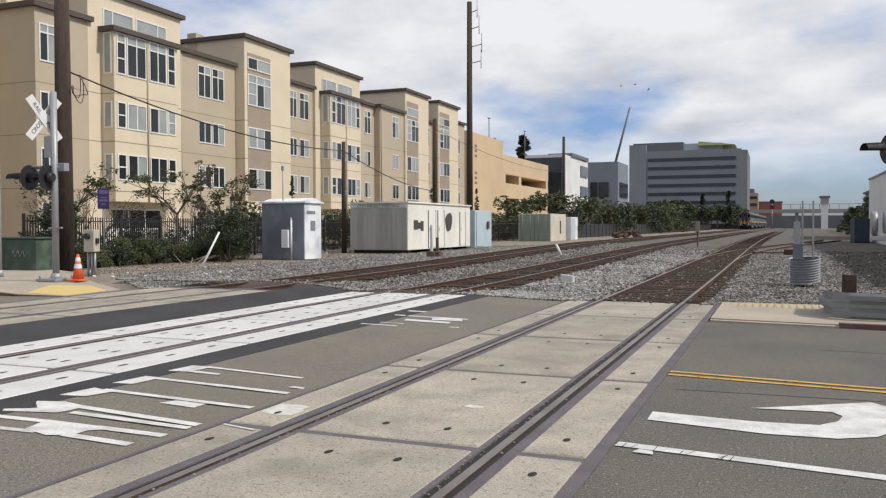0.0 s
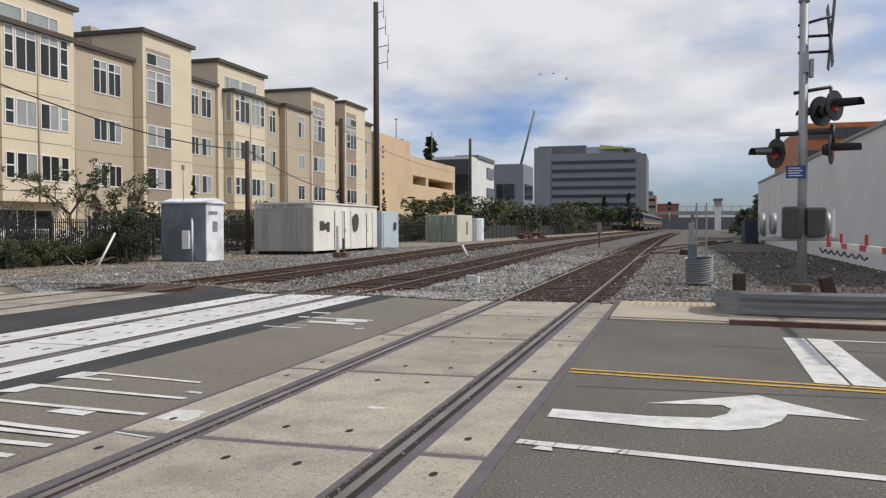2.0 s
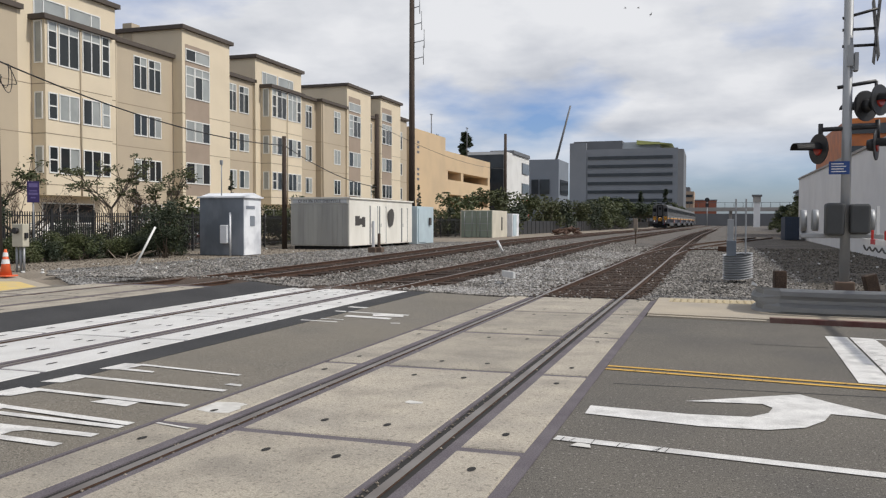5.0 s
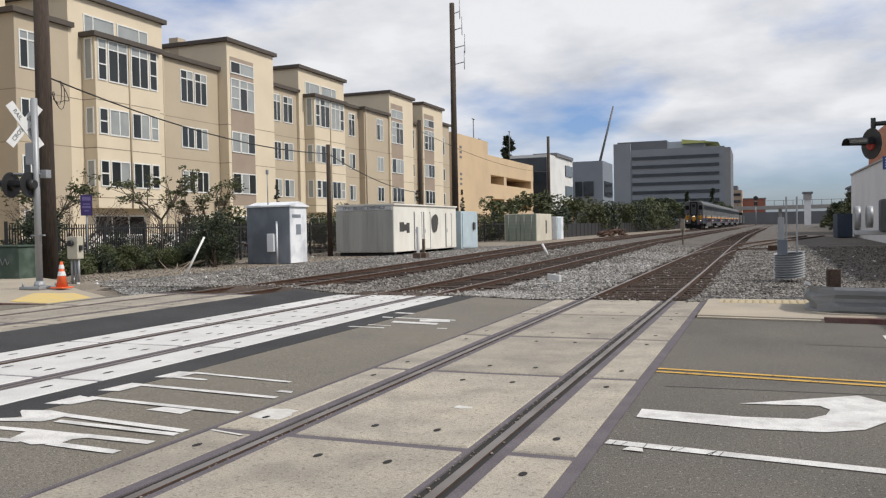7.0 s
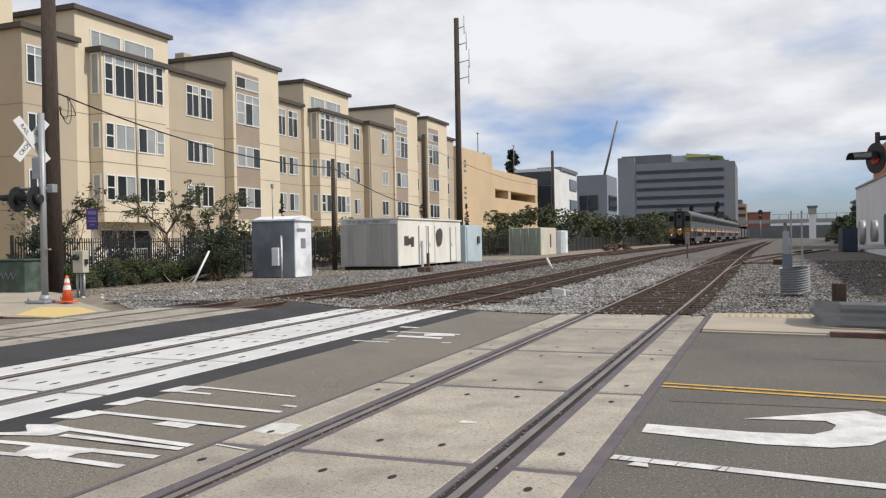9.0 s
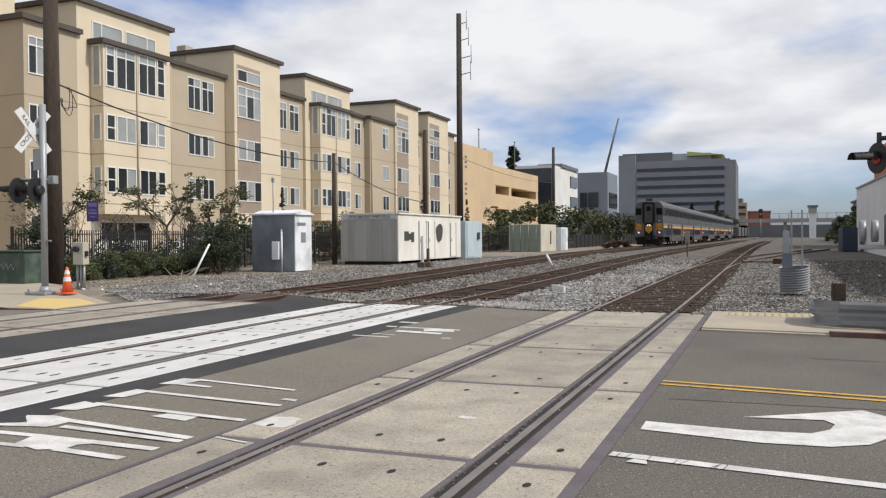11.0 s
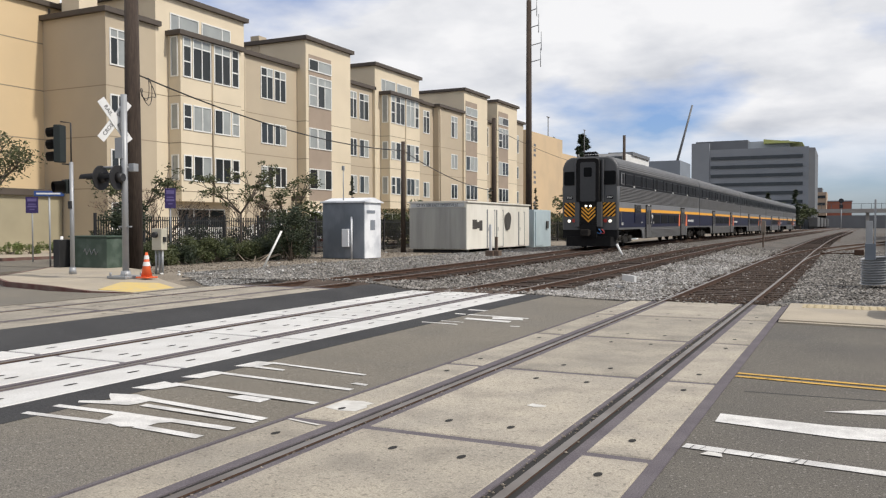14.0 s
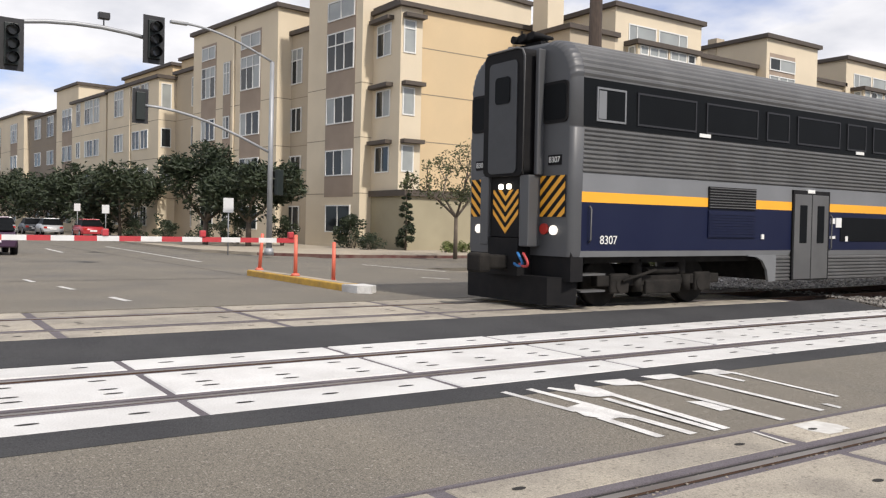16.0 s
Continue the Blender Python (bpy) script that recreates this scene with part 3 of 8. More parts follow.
def main_block():
    """Long cream and tan block along the side street, four storeys and attic towers."""
    b = thing("apartment_building", "cream and tan stucco apartment block with bay windows", "building")
    M = facade_frame((-37, 0, 0.2), "east")
    bk = -14
    block(b, M, 33.5, 37.2, 0.0, bk, 13.3, TAN, belts=BELTS)
    for z in ROWS + (1.3,):
        window(b, M, 33.75, 35.1, z, z + 1.55 + (0.5 if z == TALL else 0), 0.0, (0.42,), 0.5 if z == TALL else 0)
    chim = B()
    fbox(chim, M, 34.0, 35.3, -4.0, -2.6, 13.0, 17.4)
    part("chimney", chim, CREAM, b, "tall cream stucco chimney")

    def bay(u0, u1, roof_u0, roof_u1, top, z_bay):
        block(b, M, roof_u0, roof_u1, 0.0, bk, top, CREAM, belts=BELTS)
        um = (u0 + u1) / 2
        window(b, M, u0 + 0.15, um - 0.12, z_bay + 0.34, z_bay + 1.45, 0.0, (0.3,), light=1.0)
        window(b, M, um + 0.12, u1 + 0.1, z_bay + 0.34, z_bay + 1.45, 0.0, (0.7,), light=1.0)
        block(b, M, u0, u1, 0.95, -1, z_bay, CREAM, belts=BELTS, name="bay", base=3.0)
        w = u1 - u0
        for z in ROWS:
            t = 0.55 if z == TALL else 0.0
            h = z + 1.55 + 1.6 * t
            window(b, M, u0 + w * 0.035, u0 + w * 0.165, z, h, 0.95, (), t, rail=True)
            window(b, M, u0 + w * 0.185, u0 + w * 0.48, z - 0.02, h, 0.95, (0.5,), t)
            window(b, M, u0 + w * 0.53, u0 + w * 0.81, z - 0.02, h, 0.95, (0.5,), t)
            window(b, M, u0 + w * 0.83, u0 + w * 0.96, z, h, 0.95, (), t, rail=True)
        window(b, M, u0 + 0.6, u1 - 0.6, 0.5, 2.6, 0.0, (0.33, 0.66))
        dp = B()
        tube(dp, (-36.0, u0 + w * 0.5, 3.2), (-36.0, u0 + w * 0.5, z_bay + 0.1), 0.05, seg=8)
        part("downpipe", dp, TAN, b)
        # narrow side lights of the bay, on its south face
        S = facade_frame((-37, u0, 0.2), "south")
        for z in ROWS:
            window(b, S, 0.2, 0.78, z, z + 1.55 + (0.85 if z == TALL else 0), 0.0, (), light=1.0)

    def tower(u0, u1, top, d=0.55):
        block(b, M, u0, u1, d, bk, top, CREAM, belts=BELTS)
        a, c = u0 + 0.35, u0 + 3.35
        sp = B()
        fbox(sp, M, a, c, d - 0.1, d + 0.012, 3.4, top - 1.0)
        part("spandrel", sp, SPANDREL, b, "brown stucco spandrel")
        for z in ROWS:
            t, h = (0.62, z + 2.3) if z == TALL else (0.0, z + 1.55)
            window(b, M, a, a + 1.08, z, h, d + 0.02, (), t, rail=z == TALL, light=0.5)
            window(b, M, a + 1.12, c, z, h, d + 0.02, (0.5,), t)
        window(b, M, a, c, TALL + 2.65, TALL + 3.55, d + 0.02, (0.4,), light=0.7)
        window(b, M, a, c, 1.0, 2.6, d + 0.02, (0.5,))

    def recess(u0, u1, top, wins, d=-0.25, wall=TAN):
        block(b, M, u0, u1, d, bk, top, wall, belts=BELTS)
        for a, c in wins:
            for z in ROWS + (1.2,):
                t = 0.6 if z == TALL else 0.0
                window(b, M, a, c, z, z + 1.5 + 1.2 * t, d, (0.5,), t)
        db = B()
        p0 = M @ Vector((u0 + 0.25, d + 0.08, 0))
        tube(db, (p0.x, p0.y, 0.2), (p0.x, p0.y, top), 0.06, seg=8)
        part("downpipe", db, TAN, b)

    bay(38.2, 43.7, 37.2, 45.2, 15.2, 12.9)
    recess(45.2, 51.6, 13.2, [(47.25, 48.65), (48.78, 50.15)])
    tower(51.55, 57.7, 15.3)
    recess(57.7, 62.5, 13.2, [(58.8, 59.9), (60.3, 61.8)])
    bay(63.4, 69.0, 62.5, 70.7, 15.3, 12.9)
    recess(70.7, 74.2, 13.2, [(72.0, 73.3)])
    recess(74.2, 79.8, 13.2, [(77.0, 78.5)], d=0.35, wall=TAN)
    tower(79.8, 86.0, 15.6)
    recess(86.0, 88.9, 13.2, [(87.0, 88.1)])
    tower(88.9, 95.2, 15.6)
    recess(95.2, 99.5, 14.2, [(96.6, 97.8)], wall=TAN)
    for u in (51.5, 84):
        vents = B()
        fbox(vents, M, u, u + 0.9, -4.5, -3.7, 13, 16.0)
        part("roof_vent", vents, TAN, b)
    for u in (50.9, 71.6, 78.9, 87.6):
        lb = B()
        fbox(lb, M, u - 0.14, u + 0.14, -0.3, 0.62, 3.35, 3.7)
        part("wall_lamp", lb, CAP, b, "dark wall lamp")
    # string of utility meters at the ground
    mb = B()
    for k in range(9):
        fbox(mb, M, 45.9 + k * 0.3, 46.1 + k * 0.3, -0.3, 0.05, 0.8, 1.6)
    part("meter", mb, FRAME, b)
    return b


main_block()


def corner_block():
    """The block at the street corner: plain ochre end wall, corner bay, and a long front on the main street."""
    b = thing("apartment_building", "ochre and grey-brown stucco corner apartment block", "building")
    E_ = facade_frame((-42, 0, 0.2), "east")
    bm = B()
    fbox(bm, E_, 26.0, 36, -3, 0, -0.3, 14.2)
    end = part("end_wall", bm, OCHRE, b, "blank ochre stucco wall with horizontal joints")
    for z in BELTS + (12.0,):
        jb = B()
        fbox(jb, E_, 26.01, 36.01, -3, 0.008, z - 0.03, z + 0.03)
        part("stucco_joint", jb, JOINT, end)
    cb = B()
    fbox(cb, E_, 24.5, 36.3, -30, 0.25, 14.2, 14.48)
    part("roof_cap", cb, CAP, b)
    # ground floor projection with its ledge
    bm = B()
    fbox(bm, E_, 24.6, 33.4, -6, 1.5, -0.3, 3.2)
    part("ground_floor", bm, mat("stucco_olive", (0.36, 0.32, 0.22), 0.92, scale=0.6, bump=0.2), b, "olive stucco ground floor")
    bm = B()
    fbox(bm, E_, 24.4, 33.4, -6, 1.7, 3.2, 3.55)
    part("ledge", bm, CAP, b)
    # corner bay
    bm = B()
    fbox(bm, E_, 24.55, 26.0, -4.2, 0.7, 3.2, 14.0)
    part("corner_bay", bm, CREAM, b)
    cb = B()
    fbox(cb, E_, 24.3, 26.3, -4.4, 1.0, 14.0, 14.25)
    part("roof_cap", cb, CAP, b)
    S = facade_frame((0, 24.55, 0.2), "south")
    for z, h in ((4.6, 1.55), (7.85, 1.6), (11.4, 1.9)):
        window(b, E_, 24.72, 25.55, z, z + h, 0.7, (), 0.5 if z > 11 else 0, light=1.0)
        window(b, S, -44.0, -42.35, z, z + h, 0.0, (0.5,), 0.5 if z > 11 else 0, light=0.3)
        for nm_ in ("east", "south"):
            hb = B()
            if nm_ == "east":
                fbox(hb, E_, 24.65, 26.05, 0.7, 1.15, z + h + 0.1, z + h + 0.32)
            else:
                fbox(hb, S, -44.3, -42.1, 0.0, 0.45, z + h + 0.1, z + h + 0.32)
            part("window_hood", hb, CAP, b, "dark brown window hood")
    pb = B()
    tube(pb, (-41.92, 33.9, 3.4), (-41.92, 33.9, 14.3), 0.06, seg=8)
    part("downpipe", pb, CAP, b)
    return b


corner_block()


def street_front():
    """The long stepped front on the main street, turned a little from the tracks' grid. u runs west from the corner."""
    b = thing("apartment_building", "cream and grey-brown stepped apartment front along the street", "building")
    F = Matrix(((-1, 0, 0, 0), (0, -1, 0, 0), (0, 0, 1, 0), (0, 0, 0, 1)))

    R1, R2, R3 = (4.5, 6.1), (7.7, 9.35), (10.95, 12.5)

    def sec(u0, u1, top, d, wall, back=-14):
        block(b, F, u0, u1, d, back, top, wall, belts=(3.4, 6.75, 10.0) if back == -14 else ())

    def stack(u0, u1, d, rows, cols=(0.5,), spandrel=None, attic=None):
        """A column of windows, in a darker panel where there is one."""
        if spandrel:
            s2 = B()
            fbox(s2, F, u0 - 0.12, u1 + 0.12, d - 0.1, d + 0.012, 3.2, rows[-1][1] + 0.9 + (1.7 if attic else 0))
            part("spandrel", s2, spandrel, b, "grey-brown stucco panel")
        for z0, z1 in rows:
            window(b, F, u0, u1, z0, z1 + (0.85 if z0 > 10 else 0), d + 0.02, cols, 0.8 if z0 > 10 else 0, light=0.35)
        if attic:
            window(b, F, u0, u1, attic[0], attic[1], d + 0.02, (0.5,), light=0.9)
        window(b, F, u0 + 0.1, u1 - 0.1, 1.0, 2.7, d + 0.02, (0.5,), light=0.0)
    up = (R1, R2, R3)
    sec(-0.35, 5.6, 17.2, 0.5, CREAM)
    stack(0.45, 3.35, 0.5, up, (0.36, 0.68), SPANDREL, (14.1, 15.3))
    sec(5.6, 9.9, 14.3, -0.3, TAN)
    stack(7.6, 9.5, -0.3, up, (0.36, 0.68))
    sec(9.05, 22.2, 16.1, 0.8, CREAM)
    stack(11.4, 14.2, 0.8, up, (0.36, 0.68), SPANDREL, (13.9, 14.9))
    stack(15.9, 16.9, 0.8, up, (0.5,), SPANDREL)
    stack(18.3, 20.6, 0.8, up, (0.36, 0.68), SPANDREL, (13.9, 14.9))
    dp = B()
    tube(dp, (-15.2, -0.88, 0.2), (-15.2, -0.88, 15.8), 0.07, seg=8)
    part("downpipe", dp, CREAM, b)
    sec(22.2, 27.8, 13.9, -0.2, TAN)
    stack(23.6, 24.6, -0.2, up)
    sec(22.2, 32.0, 16.0, -2.5, OCHRE, back=-12)
    sec(27.8, 39.9, 13.5, 1.3, CREAM)
    stack(30.0, 31.6, 1.3, up, (0.5,))
    stack(31.9, 33.6, 1.3, up, (0.5,))
    stack(35.8, 38.0, 1.3, up, (0.36, 0.68))
    for z0, z1 in up:
        window(b, Matrix(((0, 1, 0, -27.8), (-1, 0, 0, 0), (0, 0, 1, 0), (0, 0, 0, 1))), 0.2, 1.1, z0, z1 + (0.6 if z0 > 10 else 0), 0.0, (), light=0.4)
    dp = B()
    tube(dp, (-34.0, -1.38, 0.2), (-34.0, -1.38, 13.4), 0.07, seg=8)
    part("downpipe", dp, CREAM, b)
    sec(34.0, 46.0, 15.9, -2.5, OCHRE, back=-12)
    sec(40.6, 50.6, 13.4, 1.2, CREAM)
    stack(42.4, 43.9, 1.2, up, (0.5,))
    stack(44.2, 46.6, 1.2, up, (0.36, 0.68))
    stack(48.0, 49.2, 1.2, up)
    sec(39.9, 40.6, 13.2, 0.0, TAN)
    sec(50.6, 58.0, 15.6, 0.6, CREAM)
    stack(52.6, 55.8, 0.6, up, (0.36, 0.68), SPANDREL)
    sec(58.0, 71.0, 13.6, 0.0, BROWN)
    stack(61, 63.5, 0.0, up)
    stack(66, 68.5, 0.0, up)
    sec(71.0, 96, 14.4, 0.6, CREAM)
    stack(74, 77, 0.6, up, (0.36, 0.68), SPANDREL)
    stack(82, 86, 0.6, up, (0.36, 0.68), SPANDREL)
    b.matrix_basis = pose(-44.8, 24.2, 0.2, 0, 0, 7)


street_front()

# ---------------------------------------------------------------- far buildings
GREY_PANEL = mat("office_panel", (0.225, 0.24, 0.262), 0.6, col2=(0.19, 0.205, 0.225), scale=0.15, amount=0.6)
GREY_DARK = mat("office_dark", (0.14, 0.145, 0.155), 0.6, scale=0.2, amount=0.5)
BAND = glassy("office_band", (0.035, 0.04, 0.045))
GARAGE = mat("garage_concrete", (0.60, 0.45, 0.28), 0.92, col2=(0.53, 0.40, 0.26), scale=0.2, amount=0.7, stains=(0.42, 0.33, 0.22), stain_amt=0.3, stain_scale=0.2)


def tan_garage():
    b = thing("parking_garage", "tan concrete parking garage with dark open decks", "building")
    M = facade_frame((-40, 0, 0.2), "east")
    bm = B()
    fbox(bm, M, 108, 124, -25, 0, -0.3, 14.6)
    part("stair_tower", bm, GARAGE, b)
    bm = B()
    for k in range(3):
        for z in (3.2, 7.4, 11.2):
            fbox(bm, M, 111.0, 111.9, -0.1, 0.02, z + k * 0.7, z + 0.35 + k * 0.7)
    part("vent_grille", bm, GREY_DARK, b)
    for z0, z1 in ((-0.3, 4.2), (5.9, 8.2), (9.6, 12.6)):
        bm = B()
        fbox(bm, M, 124, 151, -25, 0, z0, z1)
        part("deck", bm, GARAGE, b, "tan concrete deck front")
    for u in (124, 132.5, 149.6):
        bm = B()
        fbox(bm, M, u, u + 1.4, -25, -0.05, -0.3, 12.4)
        part("column", bm, GARAGE, b)
    # near-black block stands in for the shade inside the open decks
    bm = B()
    fbox(bm, M, 124, 151, -25, -6, -0.3, 12.3)
    part("dark_core", bm, HOLE, b)
    for u in (126, 146):
        bm = B()
        p = M @ Vector((u, -3, 12.6))
        tube(bm, p, p + Vector((0, 0, 6)), 0.08, seg=8)
        fbox(bm, M, u - 0.5, u + 0.5, -3.1, -2.9, 18.5, 18.6)
        part("lamp_post", bm, GREY_DARK, b)


def box_building(name, label, x0, x1, y0, y1, h, wall, extra=()):
    b = thing(name, label, "building")
    bm = B()
    box(bm, x0, x1, y0, y1, -0.3, h)
    part("wall", bm, wall, b)
    for nm, (a, c, d, e, f_, g), m_ in extra:
        bm = B()
        box(bm, a, c, d, e, f_, g)
        part(nm, bm, m_, b)
    return b


def office_tower():
    b = thing("office_building", "grey office building with dark ribbon windows", "building")
    bm = B()
    box(bm, -57, -14.5, 345, 385, 0, 31.5)
    part("wall", bm, GREY_PANEL, b)
    for k in range(8):
        bm = B()
        z = 3.2 + k * 3.45
        box(bm, -50, -16.5, 344.6, 345.2, z, z + 1.2)
        part("window", bm, BAND, b, "dark ribbon window")
    bm = B()
    box(bm, -57.4, -50.6, 344.4, 346, 0, 34.2)
    part("corner_pier", bm, GREY_PANEL, b)
    bm = B()
    box(bm, -57, -37, 352, 380, 31.5, 35.5)
    part("penthouse", bm, GREY_DARK, b)
    bm = B()
    box(bm, -38, -22, 353, 378, 31.5, 34.8)
    part("roof_plant", bm, mat("plant_pale", (0.42, 0.45, 0.47), 0.6), b)
    bm = B()
    prism(bm, [(-31, 350), (-17, 350), (-17, 372), (-31, 372)], 33.6, lambda x, y: 35.3 - 0.13 * (x + 31))
    part("roof_accent", bm, mat("lime_panel", (0.44, 0.46, 0.16), 0.6), b, "lime green roof panel")
    bm = B()
    vs = [(-14.5, 345), (-12.3, 346), (-12.6, 385), (-14.5, 385)]
    prism(bm, vs, 0, 31.0)
    part("end_fin", bm, GREY_DARK, b)
    # parking decks below
    for k in range(3):
        bm = B()
        box(bm, -60, -16, 330, 344, 2.2 + k * 2.6, 3.4 + k * 2.6)
        part("deck", bm, GREY_PANEL, b)
    bm = B()
    box(bm, -60, -16, 334, 344, 0, 9)
    part("deck_core", bm, GREY_DARK, b)
    # slanted pylon behind the west end
    bm = B()
    tube(bm, (-63, 340, 24), (-56.5, 340, 49), 0.55, 0.35, 8)
    part("crane_boom", bm, GREY_DARK, b)


def far_things():
    tan_garage()
    WHITE_W = mat("white_plaster", (0.70, 0.70, 0.68), 0.85, col2=(0.6, 0.6, 0.58), scale=0.2, amount=0.6, stains=(0.45, 0.45, 0.44), stain_amt=0.4, stain_scale=0.3)
    RED = mat("red_panel", (0.45, 0.07, 0.05), 0.7)
    box_building("office_building", "white and dark glass office building with red panel", -47, -39.3, 160, 182, 15.6, WHITE_W,
                 [("dark_front", (-47, -39.6, 159.6, 161, 1, 15.0), BAND), ("window", (-39.6, -39.1, 174.5, 181, 12.0, 14.3), BAND),
                  ("window", (-39.6, -39.1, 174.5, 181, 7.8, 10.0), BAND), ("red_panel", (-39.6, -39.0, 175.5, 181.9, 2.4, 6.6), RED),
                  ("roof_plant", (-44, -39.0, 166, 181.5, 15.6, 16.3), GREY_DARK)])
    box_building("office_building", "slate grey industrial building with windows", -50.5, -41, 228, 244, 19, mat("slate_panel", (0.20, 0.225, 0.26), 0.6, scale=0.2, amount=0.4),
                 [("window", (-48.5, -46.6, 227.6, 228.4, 9.5, 13.5), BAND), ("window", (-46.2, -43.5, 227.6, 228.4, 9.5, 13.5), BAND),
                  ("window", (-41.4, -40.7, 230, 242, 9.5, 13.5), BAND)])
    office_tower()
    BRICK = mat("brick_far", (0.32, 0.12, 0.08), 0.9, col2=(0.26, 0.11, 0.08), scale=0.3, amount=0.5)
    box_building("building", "low red brick building beyond the bridge", -12.3, 0.4, 470, 490, 13.6, BRICK, [("cornice", (-12.6, 0.7, 469.5, 490.5, 13.6, 14.1), GREY_PANEL)])
    box_building("building", "tan stepped building beyond the bridge", -17.4, -10.9, 455, 480, 18, mat("tan_far", (0.40, 0.30, 0.22), 0.9, scale=0.3),
                 [("upper", (-17, -13, 457, 478, 18, 20.3), GREY_DARK), ("window", (-17, -11.5, 454.6, 455.4, 15, 16.3), BAND), ("window", (-17, -11.5, 454.6, 455.4, 11.5, 12.8), BAND)])
    # overbridge across the line
    b = thing("road_bridge", "concrete road bridge over the railway", "bridge")
    CONC = mat("bridge_concrete", (0.36, 0.34, 0.32), 0.9, scale=0.2)
    bm = B()
    box(bm, -40, 70, 415, 424, 7.2, 8.9)
    part("deck", bm, CONC, b)
    bm = B()
    for k in range(28):
        box(bm, -40 + k * 4, -39.8 + k * 4, 415, 415.2, 8.9, 11.2)
    box(bm, -40, 70, 415, 415.15, 11.1, 11.25)
    part("railing", bm, GREY_DARK, b)
    for x in (-16, 6, 17, 30, 46):
        bm = B()
        box(bm, x, x + 1.4, 417, 422, 0, 7.2)
        part("pier", bm, CONC, b)
    b = thing("wall_building", "dark low shed beneath the bridge", "building")
    bm = B()
    box(bm, -30, 60, 455, 460, 0, 6.4)
    part("wall", bm, GREY_DARK, b)
    # white warehouse east of the line
    W = mat("white_render", (0.72, 0.72, 0.72), 0.85, col2=(0.64, 0.64, 0.65), scale=0.25, amount=0.7, grain=0.04, bump=0.15, bump_scale=30, stains=(0.5, 0.5, 0.5), stain_amt=0.25, stain_scale=0.35)
    b = thing("warehouse", "white rendered warehouse with a sloping parapet", "building")
    bm = B()
    prism(bm, [(8.0, 28), (30, 28), (30, 92), (8.0, 92)], -0.2, lambda x, y: 5.7 + 0.006 * (y - 28))
    part("wall", bm, W, b)
    bm = B()
    prism(bm, [(7.9, 28), (8.25, 28), (8.25, 92), (7.9, 92)], lambda x, y: 5.7 + 0.006 * (y - 28), lambda x, y: 5.85 + 0.006 * (y - 28))
    part("parapet_cap", bm, CONC, b)
    OR = mat("orange_sheet", (0.50, 0.15, 0.03), 0.6, col2=(0.3, 0.1, 0.04), scale=0.6, amount=0.8)
    b = thing("scaffold_building", "orange-wrapped building under construction behind the warehouse", "building")
    bm = B()
    box(bm, 13.5, 30, 100, 130, 0, 13.0)
    part("wall", bm, OR, b)
    for k in range(3):
        bm = B()
        box(bm, 13.2, 30, 99.7, 100.3, 6.5 + k * 2.4, 7.6 + k * 2.4)
        part("opening", bm, BAND, b)
    b = thing("construction_crane", "white lattice construction crane far off", "crane")
    bm = B()
    tube(bm, (72, 250, 0), (72, 250, 46), 0.7, 0.6, 6)
    part("mast", bm, W, b)
    bm = B()
    tube(bm, (72, 250, 44), (60, 250, 61), 0.6, 0.4, 6)
    tube(bm, (72, 250, 44), (80, 250, 50), 0.6, 0.5, 6)
    part("jib", bm, W, b)
    # low houses at the far east
    b = box_building("house", "pale clapboard house with a tower far along the line", 24, 40, 180, 200, 8.5, W, [("window", (23.7, 24.2, 183, 186, 5, 7), BAND), ("roof", (23.5, 40.5, 179.5, 200.5, 8.5, 9.2), GREY_DARK)])
    b = box_building("house", "grey row building far along the line", 20, 36, 210, 240, 9.5, GREY_PANEL, [("roof", (19.5, 36.5, 209.5, 240.5, 9.5, 10), GREY_DARK)])
    b = box_building("water_tower", "slim tower with a dark roof far along the line", 13.4, 15.6, 330, 333, 9.4, W, [("head", (13.2, 15.8, 329.4, 333.6, 9.4, 11.4), CONC), ("roof", (12.8, 16.2, 329, 334, 11.4, 12.1), GREY_DARK)])


far_things()

# ---------------------------------------------------------------- lineside sheds and boxes
SHED_GREY = mat("shed_grey", (0.22, 0.245, 0.28), 0.6, 0.1, col2=(0.13, 0.15, 0.175), scale=0.9, amount=1.0, stains=(0.34, 0.36, 0.39), stain_amt=0.5, stain_scale=1.1, stretch=(1, 1, 0.5))
SHED_WHITE = mat("shed_white", (0.80, 0.82, 0.84), 0.55, 0.0, col2=(0.72, 0.74, 0.77), scale=1.2, amount=0.9, stains=(0.40, 0.42, 0.46), stain_amt=0.75, stain_scale=1.1)
BUNG = mat("bungalow_white", (0.82, 0.80, 0.73), 0.65, col2=(0.74, 0.72, 0.65), scale=0.8, amount=0.8, stains=(0.5, 0.47, 0.4), stain_amt=0.4, stain_scale=0.9, stretch=(1, 1, 0.35))
# south end: shade painted in as grey, with streaky stains over it
BUNG_SHADED = mat("bungalow_shaded", (0.40, 0.40, 0.375), 0.7, col2=(0.35, 0.35, 0.325), scale=2.0, amount=0.9, stains=(0.2, 0.2, 0.19), stain_amt=0.55, stain_scale=1.4, stretch=(1, 1, 0.12))
BLUEGREY = mat("cabinet_blue", (0.48, 0.58, 0.62), 0.6, col2=(0.40, 0.49, 0.54), scale=1.0, amount=0.8)
PATCH = mat("paint_patch", (0.07, 0.066, 0.062), 0.8, scale=3)
GALV = mat("galvanised", (0.34, 0.35, 0.36), 0.5, 0.35, col2=(0.30, 0.31, 0.32), scale=3, amount=0.8)
BLACK = mat("black_metal", (0.022, 0.022, 0.024), 0.5, 0.2, col2=(0.035, 0.034, 0.034), scale=3)
